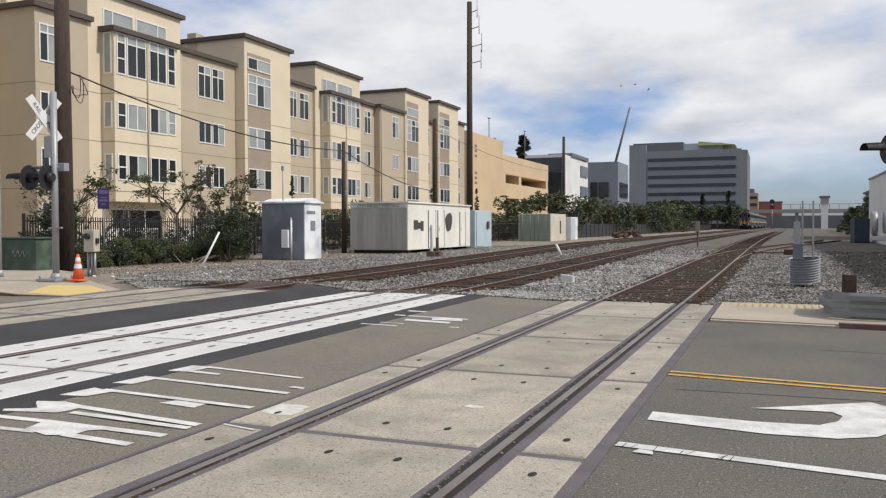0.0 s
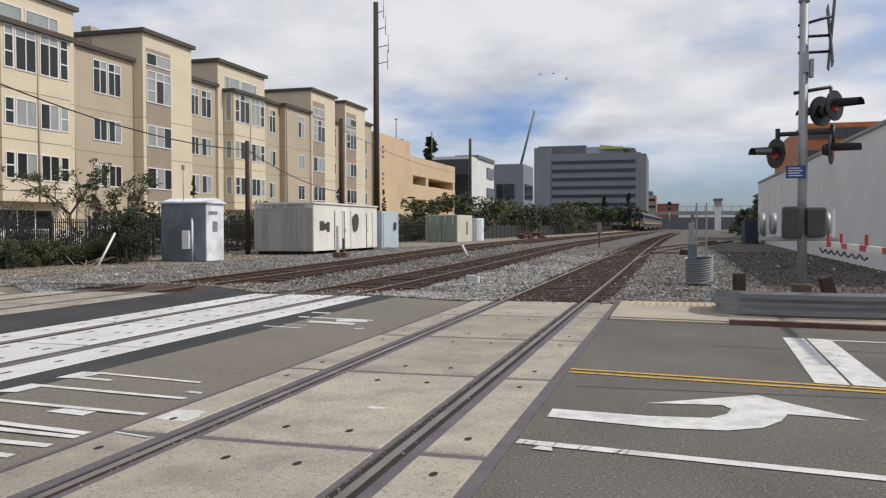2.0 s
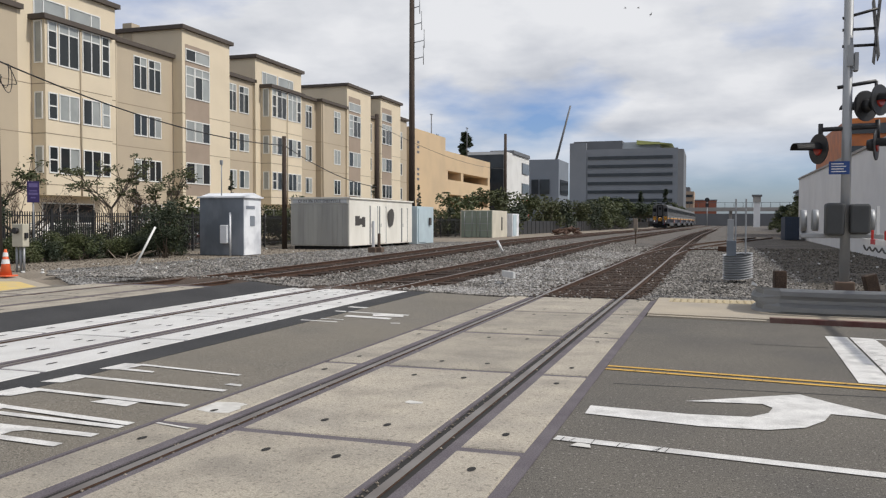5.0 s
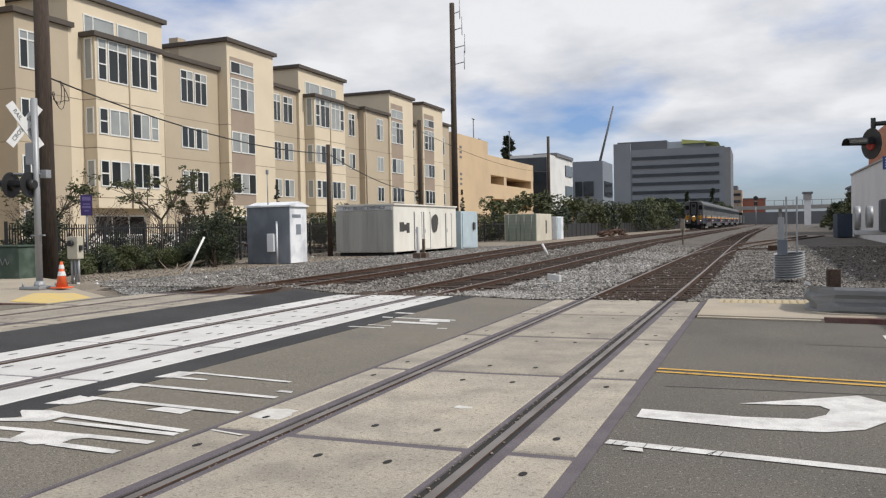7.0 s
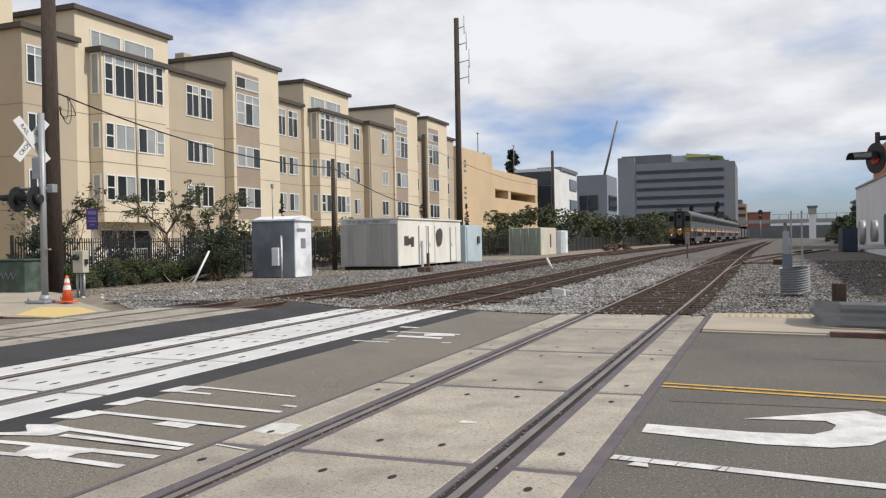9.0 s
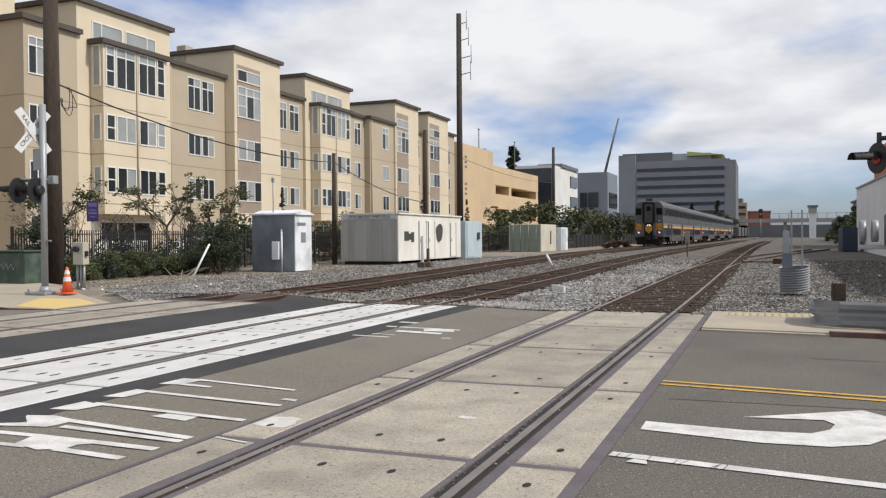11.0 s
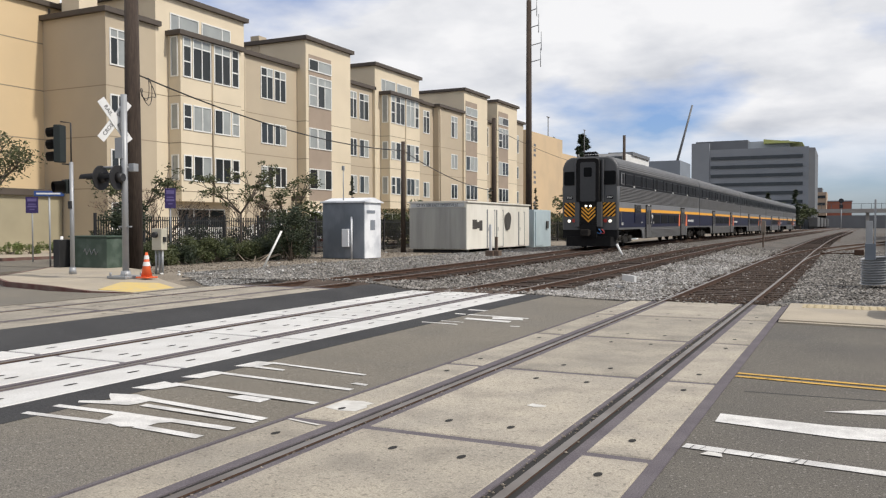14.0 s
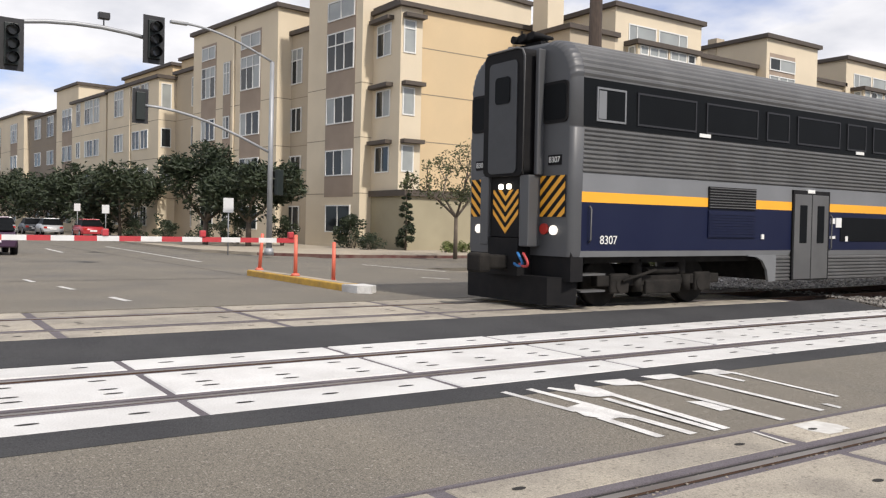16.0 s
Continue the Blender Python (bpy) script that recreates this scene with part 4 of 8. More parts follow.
WOOD = mat("pole_wood", (0.042, 0.029, 0.022), 0.95, col2=(0.068, 0.05, 0.038), scale=3, amount=0.8, grain=0.3, bump=0.6, bump_scale=18, stretch=(1, 1, 0.12))


def relay_shed():
    b = thing("relay_shed", "patched grey and white metal relay shed on gravel", "shed")
    x0, x1, y0, y1, h = -21.7, -19.5, 31.9, 33.35, 2.75
    bm = B()
    box(bm, x0, x1, y0, y1, 0.22, h, 0.02)
    part("body", bm, SHED_GREY, b)
    bm = B()
    box(bm, x1 - 0.01, x1 + 0.03, y0 + 0.02, y1 - 0.02, 0.24, h - 0.04)
    part("door", bm, SHED_WHITE, b, "white repainted metal door face")
    bm = B()
    box(bm, x1 + 0.03, x1 + 0.045, y0 + 0.18, y1 - 0.55, h - 0.5, h - 0.36)
    box(bm, x1 + 0.03, x1 + 0.045, y0 + 0.5, y0 + 0.9, 1.5, 1.95)
    part("vent", bm, SHED_GREY, b)
    bm = B()
    prism(bm, [(x0 - 0.08, y0 - 0.08), (x1 + 0.12, y0 - 0.08), (x1 + 0.12, y1 + 0.08), (x0 - 0.08, y1 + 0.08)], h - 0.02, h + 0.05)
    vs = [bm.verts.new(p) for p in ((x0, y0, h + .05), (x1 + .1, y0, h + .05), (x1 + .1, y1, h + .05), (x0, y1, h + .05), (x0, (y0 + y1) / 2, h + .22), (x1 + .1, (y0 + y1) / 2, h + .22))]
    for q in ((0, 1, 5, 4), (3, 4, 5, 2), (1, 2, 5), (0, 4, 3)):
        bm.faces.new([vs[k] for k in q])
    part("roof", bm, SHED_WHITE, b, "low gabled metal roof")
    bm = B()
    box(bm, x1 - 1.05, x1 - 0.7, y0 - 0.2, y0, 0.75, 1.55, 0.02)
    tube(bm, (x1 - 0.6, y0 - 0.08, 0.2), (x1 - 0.6, y0 - 0.08, 2.1), 0.04)
    part("meter_box", bm, SHED_WHITE, b, "white meter box with conduit")
    bm = B()
    tube(bm, (x1 - 1.2, y0 + 0.2, h), (x1 - 1.2, y0 + 0.2, h + 1.5), 0.025)
    box(bm, x1 - 1.25, x1 - 1.15, y0 + 0.15, y0 + 0.25, h + 1.45, h + 1.65)
    part("vent_pipe", bm, GALV, b)


def bungalow():
    b = thing("signal_bungalow", "long white signal bungalow with stained end greyed for shade", "shed")
    x0, x1, y0, y1, z0, h = -22.1, -18.6, 41.0, 50.7, 0.4, 2.95
    bm = B()
    box(bm, x0, x1, y0, y1, z0, h, 0.015)
    part("body", bm, BUNG, b)
    bm = B()
    box(bm, x0 + 0.03, x1 - 0.05, y0 - 0.025, y0 + 0.01, z0 + 0.02, h - 0.28)
    part("end_panel", bm, BUNG_SHADED, b, "streaked corrugated end panel, greyed for shade")
    rb = B()
    for k in range(12):
        u = x0 + 0.15 + k * (x1 - x0 - 0.3) / 11
        box(rb, u, u + 0.05, y0 - 0.04, y0 - 0.02, z0 + 0.05, h - 0.3)
    part("corrugation", rb, BUNG_SHADED, b)
    bm = B()
    box(bm, x0 - 0.05, x1 + 0.08, y0 - 0.08, y1 + 0.05, h, h + 0.08)
    part("roof", bm, BUNG, b)
    bm = B()
    for y, w, hh in ((43.8, 1.0, 2.15), (45.2, 0.9, 2.15), (48.8, 0.9, 2.1)):
        d = B()
        box(d, x1, x1 + 0.04, y, y + w, z0 + 0.08, z0 + hh)
        dd = part("door", d, BUNG, b)
        fr = B()
        for a, c in ((y - 0.06, y), (y + w, y + w + 0.06)):
            box(fr, x1, x1 + 0.055, a, c, z0 + 0.05, z0 + hh + 0.06)
        box(fr, x1 + 0.04, x1 + 0.06, y + 0.1, y + 0.16, z0 + 1.0, z0 + 1.2)
        part("door_frame", fr, GALV, dd)
    bm.free()
    pb = B()
    for a, c, z_a, z_b in ((41.75, 42.35, 1.5, 2.02), (42.3, 42.75, 1.55, 1.9), (42.7, 43.1, 1.42, 1.98)):
        prism(pb, [(x1, a), (x1 + 0.014, a), (x1 + 0.014, c), (x1, c)], z_a, z_b)
    part("paint_patch", pb, PATCH, b, "dark paint patch over the white wall")
    pb = B()
    ring = [pb.verts.new((x1 + 0.05, 46.9 + (0.5 + 0.07 * math.sin(3 * a)) * math.cos(a), 1.95 + (0.6 + 0.08 * math.sin(2 * a + 1)) * math.sin(a))) for a in [k * math.tau / 18 for k in range(18)]]
    pb.faces.new(ring)
    part("paint_patch", pb, PATCH, b, "dark round paint patch over the white wall")
    sg = B()
    box(sg, x0 + 0.15, x1 - 0.15, y0 - 0.055, y0 - 0.02, h - 0.25, h - 0.03)
    sign = part("name_board", sg, mat("board_white", (0.55, 0.57, 0.58), 0.6, scale=3), b, "white board with dark letters")
    cu = bpy.data.curves.new("lettering", "FONT")
    cu.body, cu.size, cu.align_x, cu.align_y, cu.extrude = "CP RV 006 EAST EMERYVILLE", 0.235, "CENTER", "CENTER", 0.004
    tmp = bpy.data.objects.new("lettering", cu)
    scene.collection.objects.link(tmp)
    dg = bpy.context.evaluated_depsgraph_get()
    me = bpy.data.meshes.new_from_object(tmp.evaluated_get(dg))
    bpy.data.objects.remove(tmp)
    me.materials.clear()
    me.materials.append(BLACK)
    lt = new("lettering", me)
    lt.parent = sign
    lt.matrix_basis = Matrix.Translation(((x0 + x1) / 2, y0 - 0.06, h - 0.14)) @ pose(0, 0, 0, 90, 0, 0) @ Matrix.Diagonal((0.86, 1, 1, 1))
    for y in (41.4, 44.5, 47.5, 50.3):
        sk = B()
        box(sk, x0 + 0.1, x1 - 0.1, y - 0.15, y + 0.15, 0.15, z0)
        part("skid", sk, BLACK, b)


def small_sheds():
    b = thing("equipment_cabinet", "pale blue-grey metal cabinet beside the bungalow", "cabinet")
    bm = B()
    box(bm, -20.4, -18.8, 52.2, 55.6, 0.25, 2.75, 0.02)
    part("body", bm, BLUEGREY, b)
    bm = B()
    box(bm, -18.8, -18.75, 52.4, 54.0, 0.35, 2.6)
    part("door", bm, BLUEGREY, b)
    bm = B()
    box(bm, -18.75, -18.7, 54.5, 54.9, 1.5, 2.0)
    part("patch", bm, PATCH, b)
    b = thing("shipping_container", "green-grey shipping container with a cream side", "container")
    bm = B()
    box(bm, -23.6, -20.4, 78.0, 84.0, 0.2, 2.85, 0.02)
    part("body", bm, mat("cream_metal", (0.62, 0.58, 0.48), 0.6, scale=0.8, amount=0.6), b)
    G = mat("olive_metal", (0.23, 0.27, 0.22), 0.6, col2=(0.18, 0.22, 0.18), scale=0.8, amount=0.8)
    for k in range(2):
        bm = B()
        box(bm, -23.5 + k * 1.55, -22.0 + k * 1.55, 77.9, 78.02, 0.25, 2.8)
        d = part("door", bm, G, b, "olive green container door")
        bm = B()
        for j in range(2):
            u = -23.15 + k * 1.55 + j * 0.75
            tube(bm, (u, 77.86, 0.3), (u, 77.86, 2.75), 0.025, seg=6)
        for z in (0.9, 1.55, 2.2):
            box(bm, -23.45 + k * 1.55, -22.05 + k * 1.55, 77.87, 77.9, z, z + 0.03)
        part("lock_bar", bm, GALV, d)
    bm = B()
    box(bm, -20.4, -20.36, 81.5, 81.9, 0.9, 2.2)
    part("patch", bm, PATCH, b)
    b = thing("equipment_cabinet", "blue-grey metal cabinet beside the container", "cabinet")
    bm = B()
    box(bm, -21.6, -20.2, 85.5, 88.5, 0.2, 2.6, 0.02)
    part("body", bm, SHED_WHITE, b)
    bm = B()
    box(bm, -20.2, -20.15, 85.7, 87.2, 0.3, 2.5)
    part("door", bm, BLUEGREY, b)


relay_shed()
bungalow()
small_sheds()


# ---------------------------------------------------------------- poles and wires
def wood_pole(x, y, h, r, label, arms=()):
    p = thing("utility_pole", label, "pole", group="utility poles")
    bm = B()
    tube(bm, (x, y, 0.1), (x, y, h), r, r * 0.72, 16)
    part("pole", bm, WOOD, p)
    return p


P_BIG = wood_pole(-22.3, 21.3, 11.2, 0.30, "thick dark wooden utility pole with coiled cable")
P_MID = wood_pole(-22.6, 41.2, 6.4, 0.15, "slim weathered wooden utility pole")
P_FAR = wood_pole(-24.9, 60.0, 10.0, 0.21, "weathered wooden utility pole with a bracket")
P_TALL = wood_pole(-21.3, 58.0, 18.1, 0.25, "very tall dark pole with whip antennas")
P_END = wood_pole(-27.5, 112.0, 13.8, 0.26, "dark wooden utility pole")
for z, s_ in ((17.9, 0.6), (16.7, 0.75), (15.4, 0.95), (14.2, 0.9)):
    bm = B()
    tube(bm, (-21.3, 58, z - 0.6), (-21.3 + s_, 58, z - 0.45), 0.035, seg=6)
    bracket = part("bracket", bm, GALV, P_TALL)
    bm = B()
    tube(bm, (-21.3 + s_, 58, z - 1.0), (-21.3 + s_, 58, z + 0.35), 0.03, seg=6)
    part("antenna", bm, GALV, bracket, "galvanised whip antenna")


def sag(a, b, d, n=14):
    a, b = Vector(a), Vector(b)
    return [a.lerp(b, k / n) - Vector((0, 0, d * 4 * (k / n) * (1 - k / n))) for k in range(n + 1)]


def wire(a, b, d, r=0.022):
    w = thing("overhead_cable", "black overhead cable between wooden poles", "cable", group="cables")
    part("cable", pipe(B(), sag(a, b, d), r, 5), BLACK, w)


wire((-22.1, 21.3, 6.9), (-22.6, 41.2, 5.9), 0.55, 0.028)
wire((-22.6, 41.2, 5.9), (-24.9, 60.0, 4.4), 0.4, 0.028)
wire((-24.9, 60, 9.2), (-27.5, 112.0, 9.0), 0.8)
bm = B()
for k, (w, h, sk) in enumerate(((0.26, 0.42, 0.0), (0.16, 0.36, 0.25), (0.32, 0.30, -0.2))):
    pts = [(-21.98 + 0.03 * k, 21.62 + w * math.sin(a) + sk * (math.cos(a) - 1) * 0.3, 6.35 + h * math.cos(a) + 0.12 * math.sin(2 * a + k)) for a in [j * math.tau / 16 for j in range(14)]]
    pipe(bm, pts, 0.014, 5)
part("cable_coil", bm, BLACK, P_BIG, "coil of slack black cable")

# ---------------------------------------------------------------- the train
STEEL = mat("train_stainless", (0.145, 0.145, 0.142), 0.48, 0.35, col2=(0.105, 0.105, 0.104), scale=1.5, amount=0.7, stains=(0.11, 0.105, 0.10), stain_amt=0.4, stain_scale=0.8)
TGREY = mat("train_grey", (0.20, 0.205, 0.21), 0.45, 0.2, col2=(0.165, 0.17, 0.175), scale=1.2, amount=0.6)
NAVY = mat("train_navy", (0.007, 0.010, 0.034), 0.4, spec=0.25, col2=(0.012, 0.016, 0.042), scale=0.8, amount=0.6)
ORANGE = mat("train_yellow", (0.85, 0.40, 0.03), 0.45, col2=(0.78, 0.36, 0.03), scale=2)
REDOR = mat("train_orange", (0.75, 0.17, 0.05), 0.5, scale=2)
TGLASS = mat("train_glass", (0.008, 0.009, 0.010), 0.45, spec=0.06, scale=1.0)
TBLACK = mat("train_black", (0.008, 0.008, 0.009), 0.75, spec=0.2, col2=(0.014, 0.013, 0.013), scale=4, amount=0.8)
LAMP = mat("headlight", (1.0, 0.93, 0.78), 0.3, glow=4)
DIMLAMP = mat("marker_lamp", (0.9, 0.85, 0.75), 0.2, glow=1.2)
REDLAMP = mat("red_lens", (0.45, 0.03, 0.02), 0.3, scale=8)
UNDER = mat("undercarriage", (0.013, 0.012, 0.011), 0.85, 0.0, spec=0.2, col2=(0.028, 0.025, 0.022), scale=3, amount=0.9, grain=0.3)
# the train's grey, darkened so the cab end's colour carries its shade
CAB_SHADED = mat("cab_grey_shaded", (0.088, 0.09, 0.094), 0.45, 0.15, col2=(0.07, 0.072, 0.075), scale=1.2, amount=0.6)
CAR_L, HALF = 25.7, 1.54
WINDOW_TRIM = mat("train_window_trim", (0.016, 0.016, 0.018), 0.5, scale=3)


def side_profile():
    """Half of the cross-section from sill to crown: (x, z, slot of the band above)."""
    pts = [(HALF - 0.03, 0.99, 1), (HALF, 1.10, 2), (HALF, 1.97, 3), (HALF, 2.155, 1)]
    z = 2.49
    for k in range(10):
        pts += [(HALF - 0.012, z, 0), (HALF + 0.02, z + 0.03, 0), (HALF + 0.02, z + 0.05, 0), (HALF - 0.012, z + 0.08, 0)]
        z += 0.081
    pts += [(HALF, 3.31, 4), (HALF - 0.015, 4.17, 0)]
    for k in range(9):
        a0 = k / 9 * math.pi / 2
        for da, bulge in ((0.0, 0.0), (0.4, 0.022), (0.7, 0.022)):
            a = a0 + da * (math.pi / 18)
            pts.append((0.90 + (0.625 + bulge) * math.cos(a), 4.20 + (0.68 + bulge) * math.sin(a), 0))
    pts += [(0.85, 4.885, 0), (0.0, 4.93, 0)]
    return pts


def car_body(y0, y1):
    half = side_profile()
    ring = [(x, z, s_) for x, z, s_ in half] + [(-x, z, None) for x, z, _ in half[-2::-1]]
    slots = [half[k][2] for k in range(len(half) - 1)]
    slots = slots + slots[::-1]
    bm = B()
    a = [bm.verts.new((x, y0, z)) for x, z, _ in ring]
    b = [bm.verts.new((x, y1, z)) for x, z, _ in ring]
    for k in range(len(ring) - 1):
        f = bm.faces.new((a[k], a[k + 1], b[k + 1], b[k]))
        f.material_index = slots[k]
    f = bm.faces.new((a[-1], a[0], b[0], b[-1]))
    f.material_index = 5
    for e in (a, b):
        f = bm.faces.new(e)
        f.material_index = 1
    return bm


def rounded(bm, x0, x1, z0, z1, r, y0, y1, n=5):
    """A rounded plate in the x-z plane, from y0 to y1."""
    pts = []
    for cx, cz, a0 in ((x1 - r, z1 - r, 0), (x0 + r, z1 - r, 90), (x0 + r, z0 + r, 180), (x1 - r, z0 + r, 270)):
        for k in range(n + 1):
            a = radians(a0 + 90 * k / n)
            pts.append((cx + r * math.cos(a), cz + r * math.sin(a)))
    lo = [bm.verts.new((x, y0, z)) for x, z in pts]
    hi = [bm.verts.new((x, y1, z)) for x, z in pts]
    bm.faces.new(lo)
    bm.faces.new(hi[::-1])
    for k in range(len(pts)):
        bm.faces.new((lo[k], lo[(k + 1) % len(pts)], hi[(k + 1) % len(pts)], hi[k]))
    return bm


def truck(parent, yc):
    bm = B()
    for s_ in (-1, 1):
        x = s_ * 1.12
        box(bm, x - 0.09, x + 0.09, yc - 1.75, yc + 1.75, 0.42, 0.62, 0.02)
        prism2 = [(yc - 0.9, 0.62), (yc + 0.9, 0.62), (yc + 0.55, 0.30), (yc - 0.55, 0.30)]
        va = [bm.verts.new((x - 0.07, y, z)) for y, z in prism2]
        vb = [bm.verts.new((x + 0.07, y, z)) for y, z in prism2]
        bm.faces.new(va)
        bm.faces.new(vb)
        for k in range(4):
            bm.faces.new((va[k], va[(k + 1) % 4], vb[(k + 1) % 4], vb[k]))
        for dy in (-1.15, 1.15):
            tube(bm, (x, yc + dy, 0.45), (x + s_ * 0.16, yc + dy, 0.45), 0.17, seg=12)
            tube(bm, (x, yc + dy * 0.55, 0.55), (x, yc + dy * 0.55, 0.92), 0.11, seg=10)
    box(bm, -1.0, 1.0, yc - 0.35, yc + 0.35, 0.45, 0.75)
    box(bm, -1.22, 1.22, yc - 2.1, yc + 3.1 if yc < 10 else yc + 2.1, 0.86, 1.02)
    for s_ in (-1, 1):
        x = s_ * 1.2
        box(bm, x - 0.07, x + 0.07, yc - 0.5, yc + 0.5, 0.25, 0.52, 0.03)
        box(bm, x - 0.06, x + 0.06, yc - 1.45, yc - 0.95, 0.28, 0.66, 0.04)
        box(bm, x - 0.06, x + 0.06, yc + 0.95, yc + 1.45, 0.28, 0.66, 0.04)
        tube(bm, (x, yc - 0.45, 0.7), (x, yc + 0.45, 0.7), 0.07, seg=10)
        tube(bm, (s_ * 1.32, yc - 1.2, 0.52), (s_ * 1.32, yc - 0.3, 0.72), 0.03, seg=6)
        for dy in (-0.7, 0.7):
            tube(bm, (x, yc + dy, 0.3), (x, yc + dy, 0.62), 0.1, seg=10)
    t = part("truck", bm, UNDER, parent, "dusty dark steel truck frame")
    for dy in (-1.3, 1.3):
        for s_ in (-1, 1):
            w = B()
            tube(w, (s_ * 0.69, yc + dy, 0.46), (s_ * 0.83, yc + dy, 0.46), 0.46, 0.45, 24)
            tube(w, (s_ * 0.66, yc + dy, 0.46), (s_ * 0.69, yc + dy, 0.46), 0.49, 0.49, 24)
            part("wheel", w, UNDER, t)
        ax = B()
        tube(ax, (-0.7, yc + dy, 0.46), (0.7, yc + dy, 0.46), 0.09)
        part("axle", ax, UNDER, t)


def door_pair(parent, y, z0=0.44):
    for s_ in (-1, 1):
        x = s_ * (HALF + 0.012)
        fr = B()
        box(fr, x - 0.03, x + 0.03, y - 0.05, y + 1.35, z0, 2.42, 0.01)
        d = part("door", fr, TBLACK, parent, "double side door of brushed steel")
        for a in (0.0, 0.66):
            lf = B()
            box(lf, x - 0.04, x + 0.04, y + a, y + a + 0.63, z0 + 0.02, 2.33, 0.012)
            part("door_leaf", lf, STEEL, d)
            gl = B()
            box(gl, x - 0.046, x + 0.046, y + a + 0.18, y + a + 0.47, 1.25, 2.1, 0.02)
            part("door_window", gl, TGLASS, d)


def coach(cab):
    lab = "silver bilevel cab car with navy and yellow bands and striped front" if cab else "silver bilevel passenger car with navy and yellow bands"
    c = thing("cab_car" if cab else "passenger_car", lab, "train car", group="train")
    part("body", car_body(0.25 if cab else 0.0, CAR_L), (STEEL, TGREY, NAVY, ORANGE, TGLASS, UNDER), c)
    # low corrugated skirt between the trucks
    bm = B()
    for s_ in (-1, 1):
        prof = [(HALF - 0.03, 1.0)]
        z = 0.97
        for k in range(7):
            prof += [(HALF - 0.03, z), (HALF + 0.0, z - 0.02), (HALF + 0.0, z - 0.05), (HALF - 0.03, z - 0.07)]
            z -= 0.078
        lo = [bm.verts.new((s_ * x, 5.95, zz)) for x, zz in prof]
        hi = [bm.verts.new((s_ * x, CAR_L - 5.95, zz)) for x, zz in prof]
        for k in range(len(prof) - 1):
            bm.faces.new((lo[k], lo[k + 1], hi[k + 1], hi[k]))
    part("skirt", bm, STEEL, c, "corrugated stainless skirt between the trucks")
    bm = B()
    box(bm, -1.45, 1.45, 5.95, CAR_L - 5.95, 0.45, 1.0)
    part("underfloor", bm, UNDER, c)
    for s_ in (-1, 1):
        x = s_ * (HALF - 0.02)
        for first in (True, False):
            bm = B()
            if first:
                pts = [(5.0, 1.0), (5.97, 1.0), (5.97, 0.43), (5.72, 0.43), (5.66, 0.68), (5.5, 0.88), (5.3, 0.96), (5.0, 0.98)]
            else:
                q = CAR_L
                pts = [(q - 5.0, 1.0), (q - 5.97, 1.0), (q - 5.97, 0.43), (q - 5.72, 0.43), (q - 5.66, 0.68), (q - 5.5, 0.88), (q - 5.3, 0.96), (q - 5.0, 0.98)]
            va = [bm.verts.new((x - 0.03, y, z)) for y, z in pts]
            vb = [bm.verts.new((x + 0.03, y, z)) for y, z in pts]
            bm.faces.new(va)
            bm.faces.new(vb)
            for k in range(len(pts)):
                bm.faces.new((va[k], va[(k + 1) % len(pts)], vb[(k + 1) % len(pts)], vb[k]))
            part("wheel_arch", bm, TGREY, c)
    truck(c, 2.75)
    truck(c, CAR_L - 2.75)
    door_pair(c, 6.55)
    door_pair(c, CAR_L - 7.95)
    # upper windows in the black band
    y = 0.56 if cab else 1.2
    while y < CAR_L - 1.6:
        first = cab and y < 1
        w = 0.74 if first else (1.66 if round(y * 7) % 3 else 0.8)
        for s_ in (-1, 1):
            x = s_ * (HALF - 0.004)
            fr = B()
            lo = [(y, 3.42), (y + w, 3.42), (y + w, 4.03), (y, 4.03)]
            hi = [(y + 0.035, 3.455), (y + w - 0.035, 3.455), (y + w - 0.035, 3.995), (y + 0.035, 3.995)]
            va = [fr.verts.new((x + s_ * 0.02, p, z)) for p, z in lo]
            vb = [fr.verts.new((x + s_ * 0.02, p, z)) for p, z in hi]
            vc = [fr.verts.new((x - s_ * 0.01, p, z)) for p, z in lo]
            vd = [fr.verts.new((x - s_ * 0.01, p, z)) for p, z in hi]
            for k in range(4):
                k2 = (k + 1) % 4
                fr.faces.new((va[k], va[k2], vb[k2], vb[k]))
                fr.faces.new((va[k], va[k2], vc[k2], vc[k]))
                fr.faces.new((vb[k], vb[k2], vd[k2], vd[k]))
            wf = part("window", fr, TGREY if first else WINDOW_TRIM, c)
            pb = B()
            box(pb, x - 0.012, x + 0.012, y + 0.03, y + w - 0.03, 3.45, 4.0)
            part("pane", pb, TGLASS, wf)
            if first:
                pb = B()
                box(pb, x - 0.016, x + 0.016, y + 0.05, y + 0.24, 3.47, 3.97)
                part("sliding_sash", pb, TGREY, wf)
        y += w + 0.3
    for s_ in (-1, 1):
        for py in (3.35, 8.95, 14.6, 20.1):
            pb = B()
            box(pb, s_ * (HALF + 0.012) - 0.008, s_ * (HALF + 0.012) + 0.008, py, py + 0.34, 3.34, 3.41)
            part("label_plate", pb, FRAME, c, "small white plate under the windows")
    # lower windows in the navy band
    for s_ in (-1, 1):
        x = s_ * (HALF + 0.004)
        for a, b2 in ((8.4, 10.6), (10.9, 13.0), (13.3, 15.2), (15.4, 16.9)):
            gl = B()
            box(gl, x - 0.012, x + 0.012, a, b2, 1.3, 1.86, 0.01)
            part("lower_window", gl, TGLASS, c)
    # diagonal flashes by the rear door and a louvred vent
    bm = B()
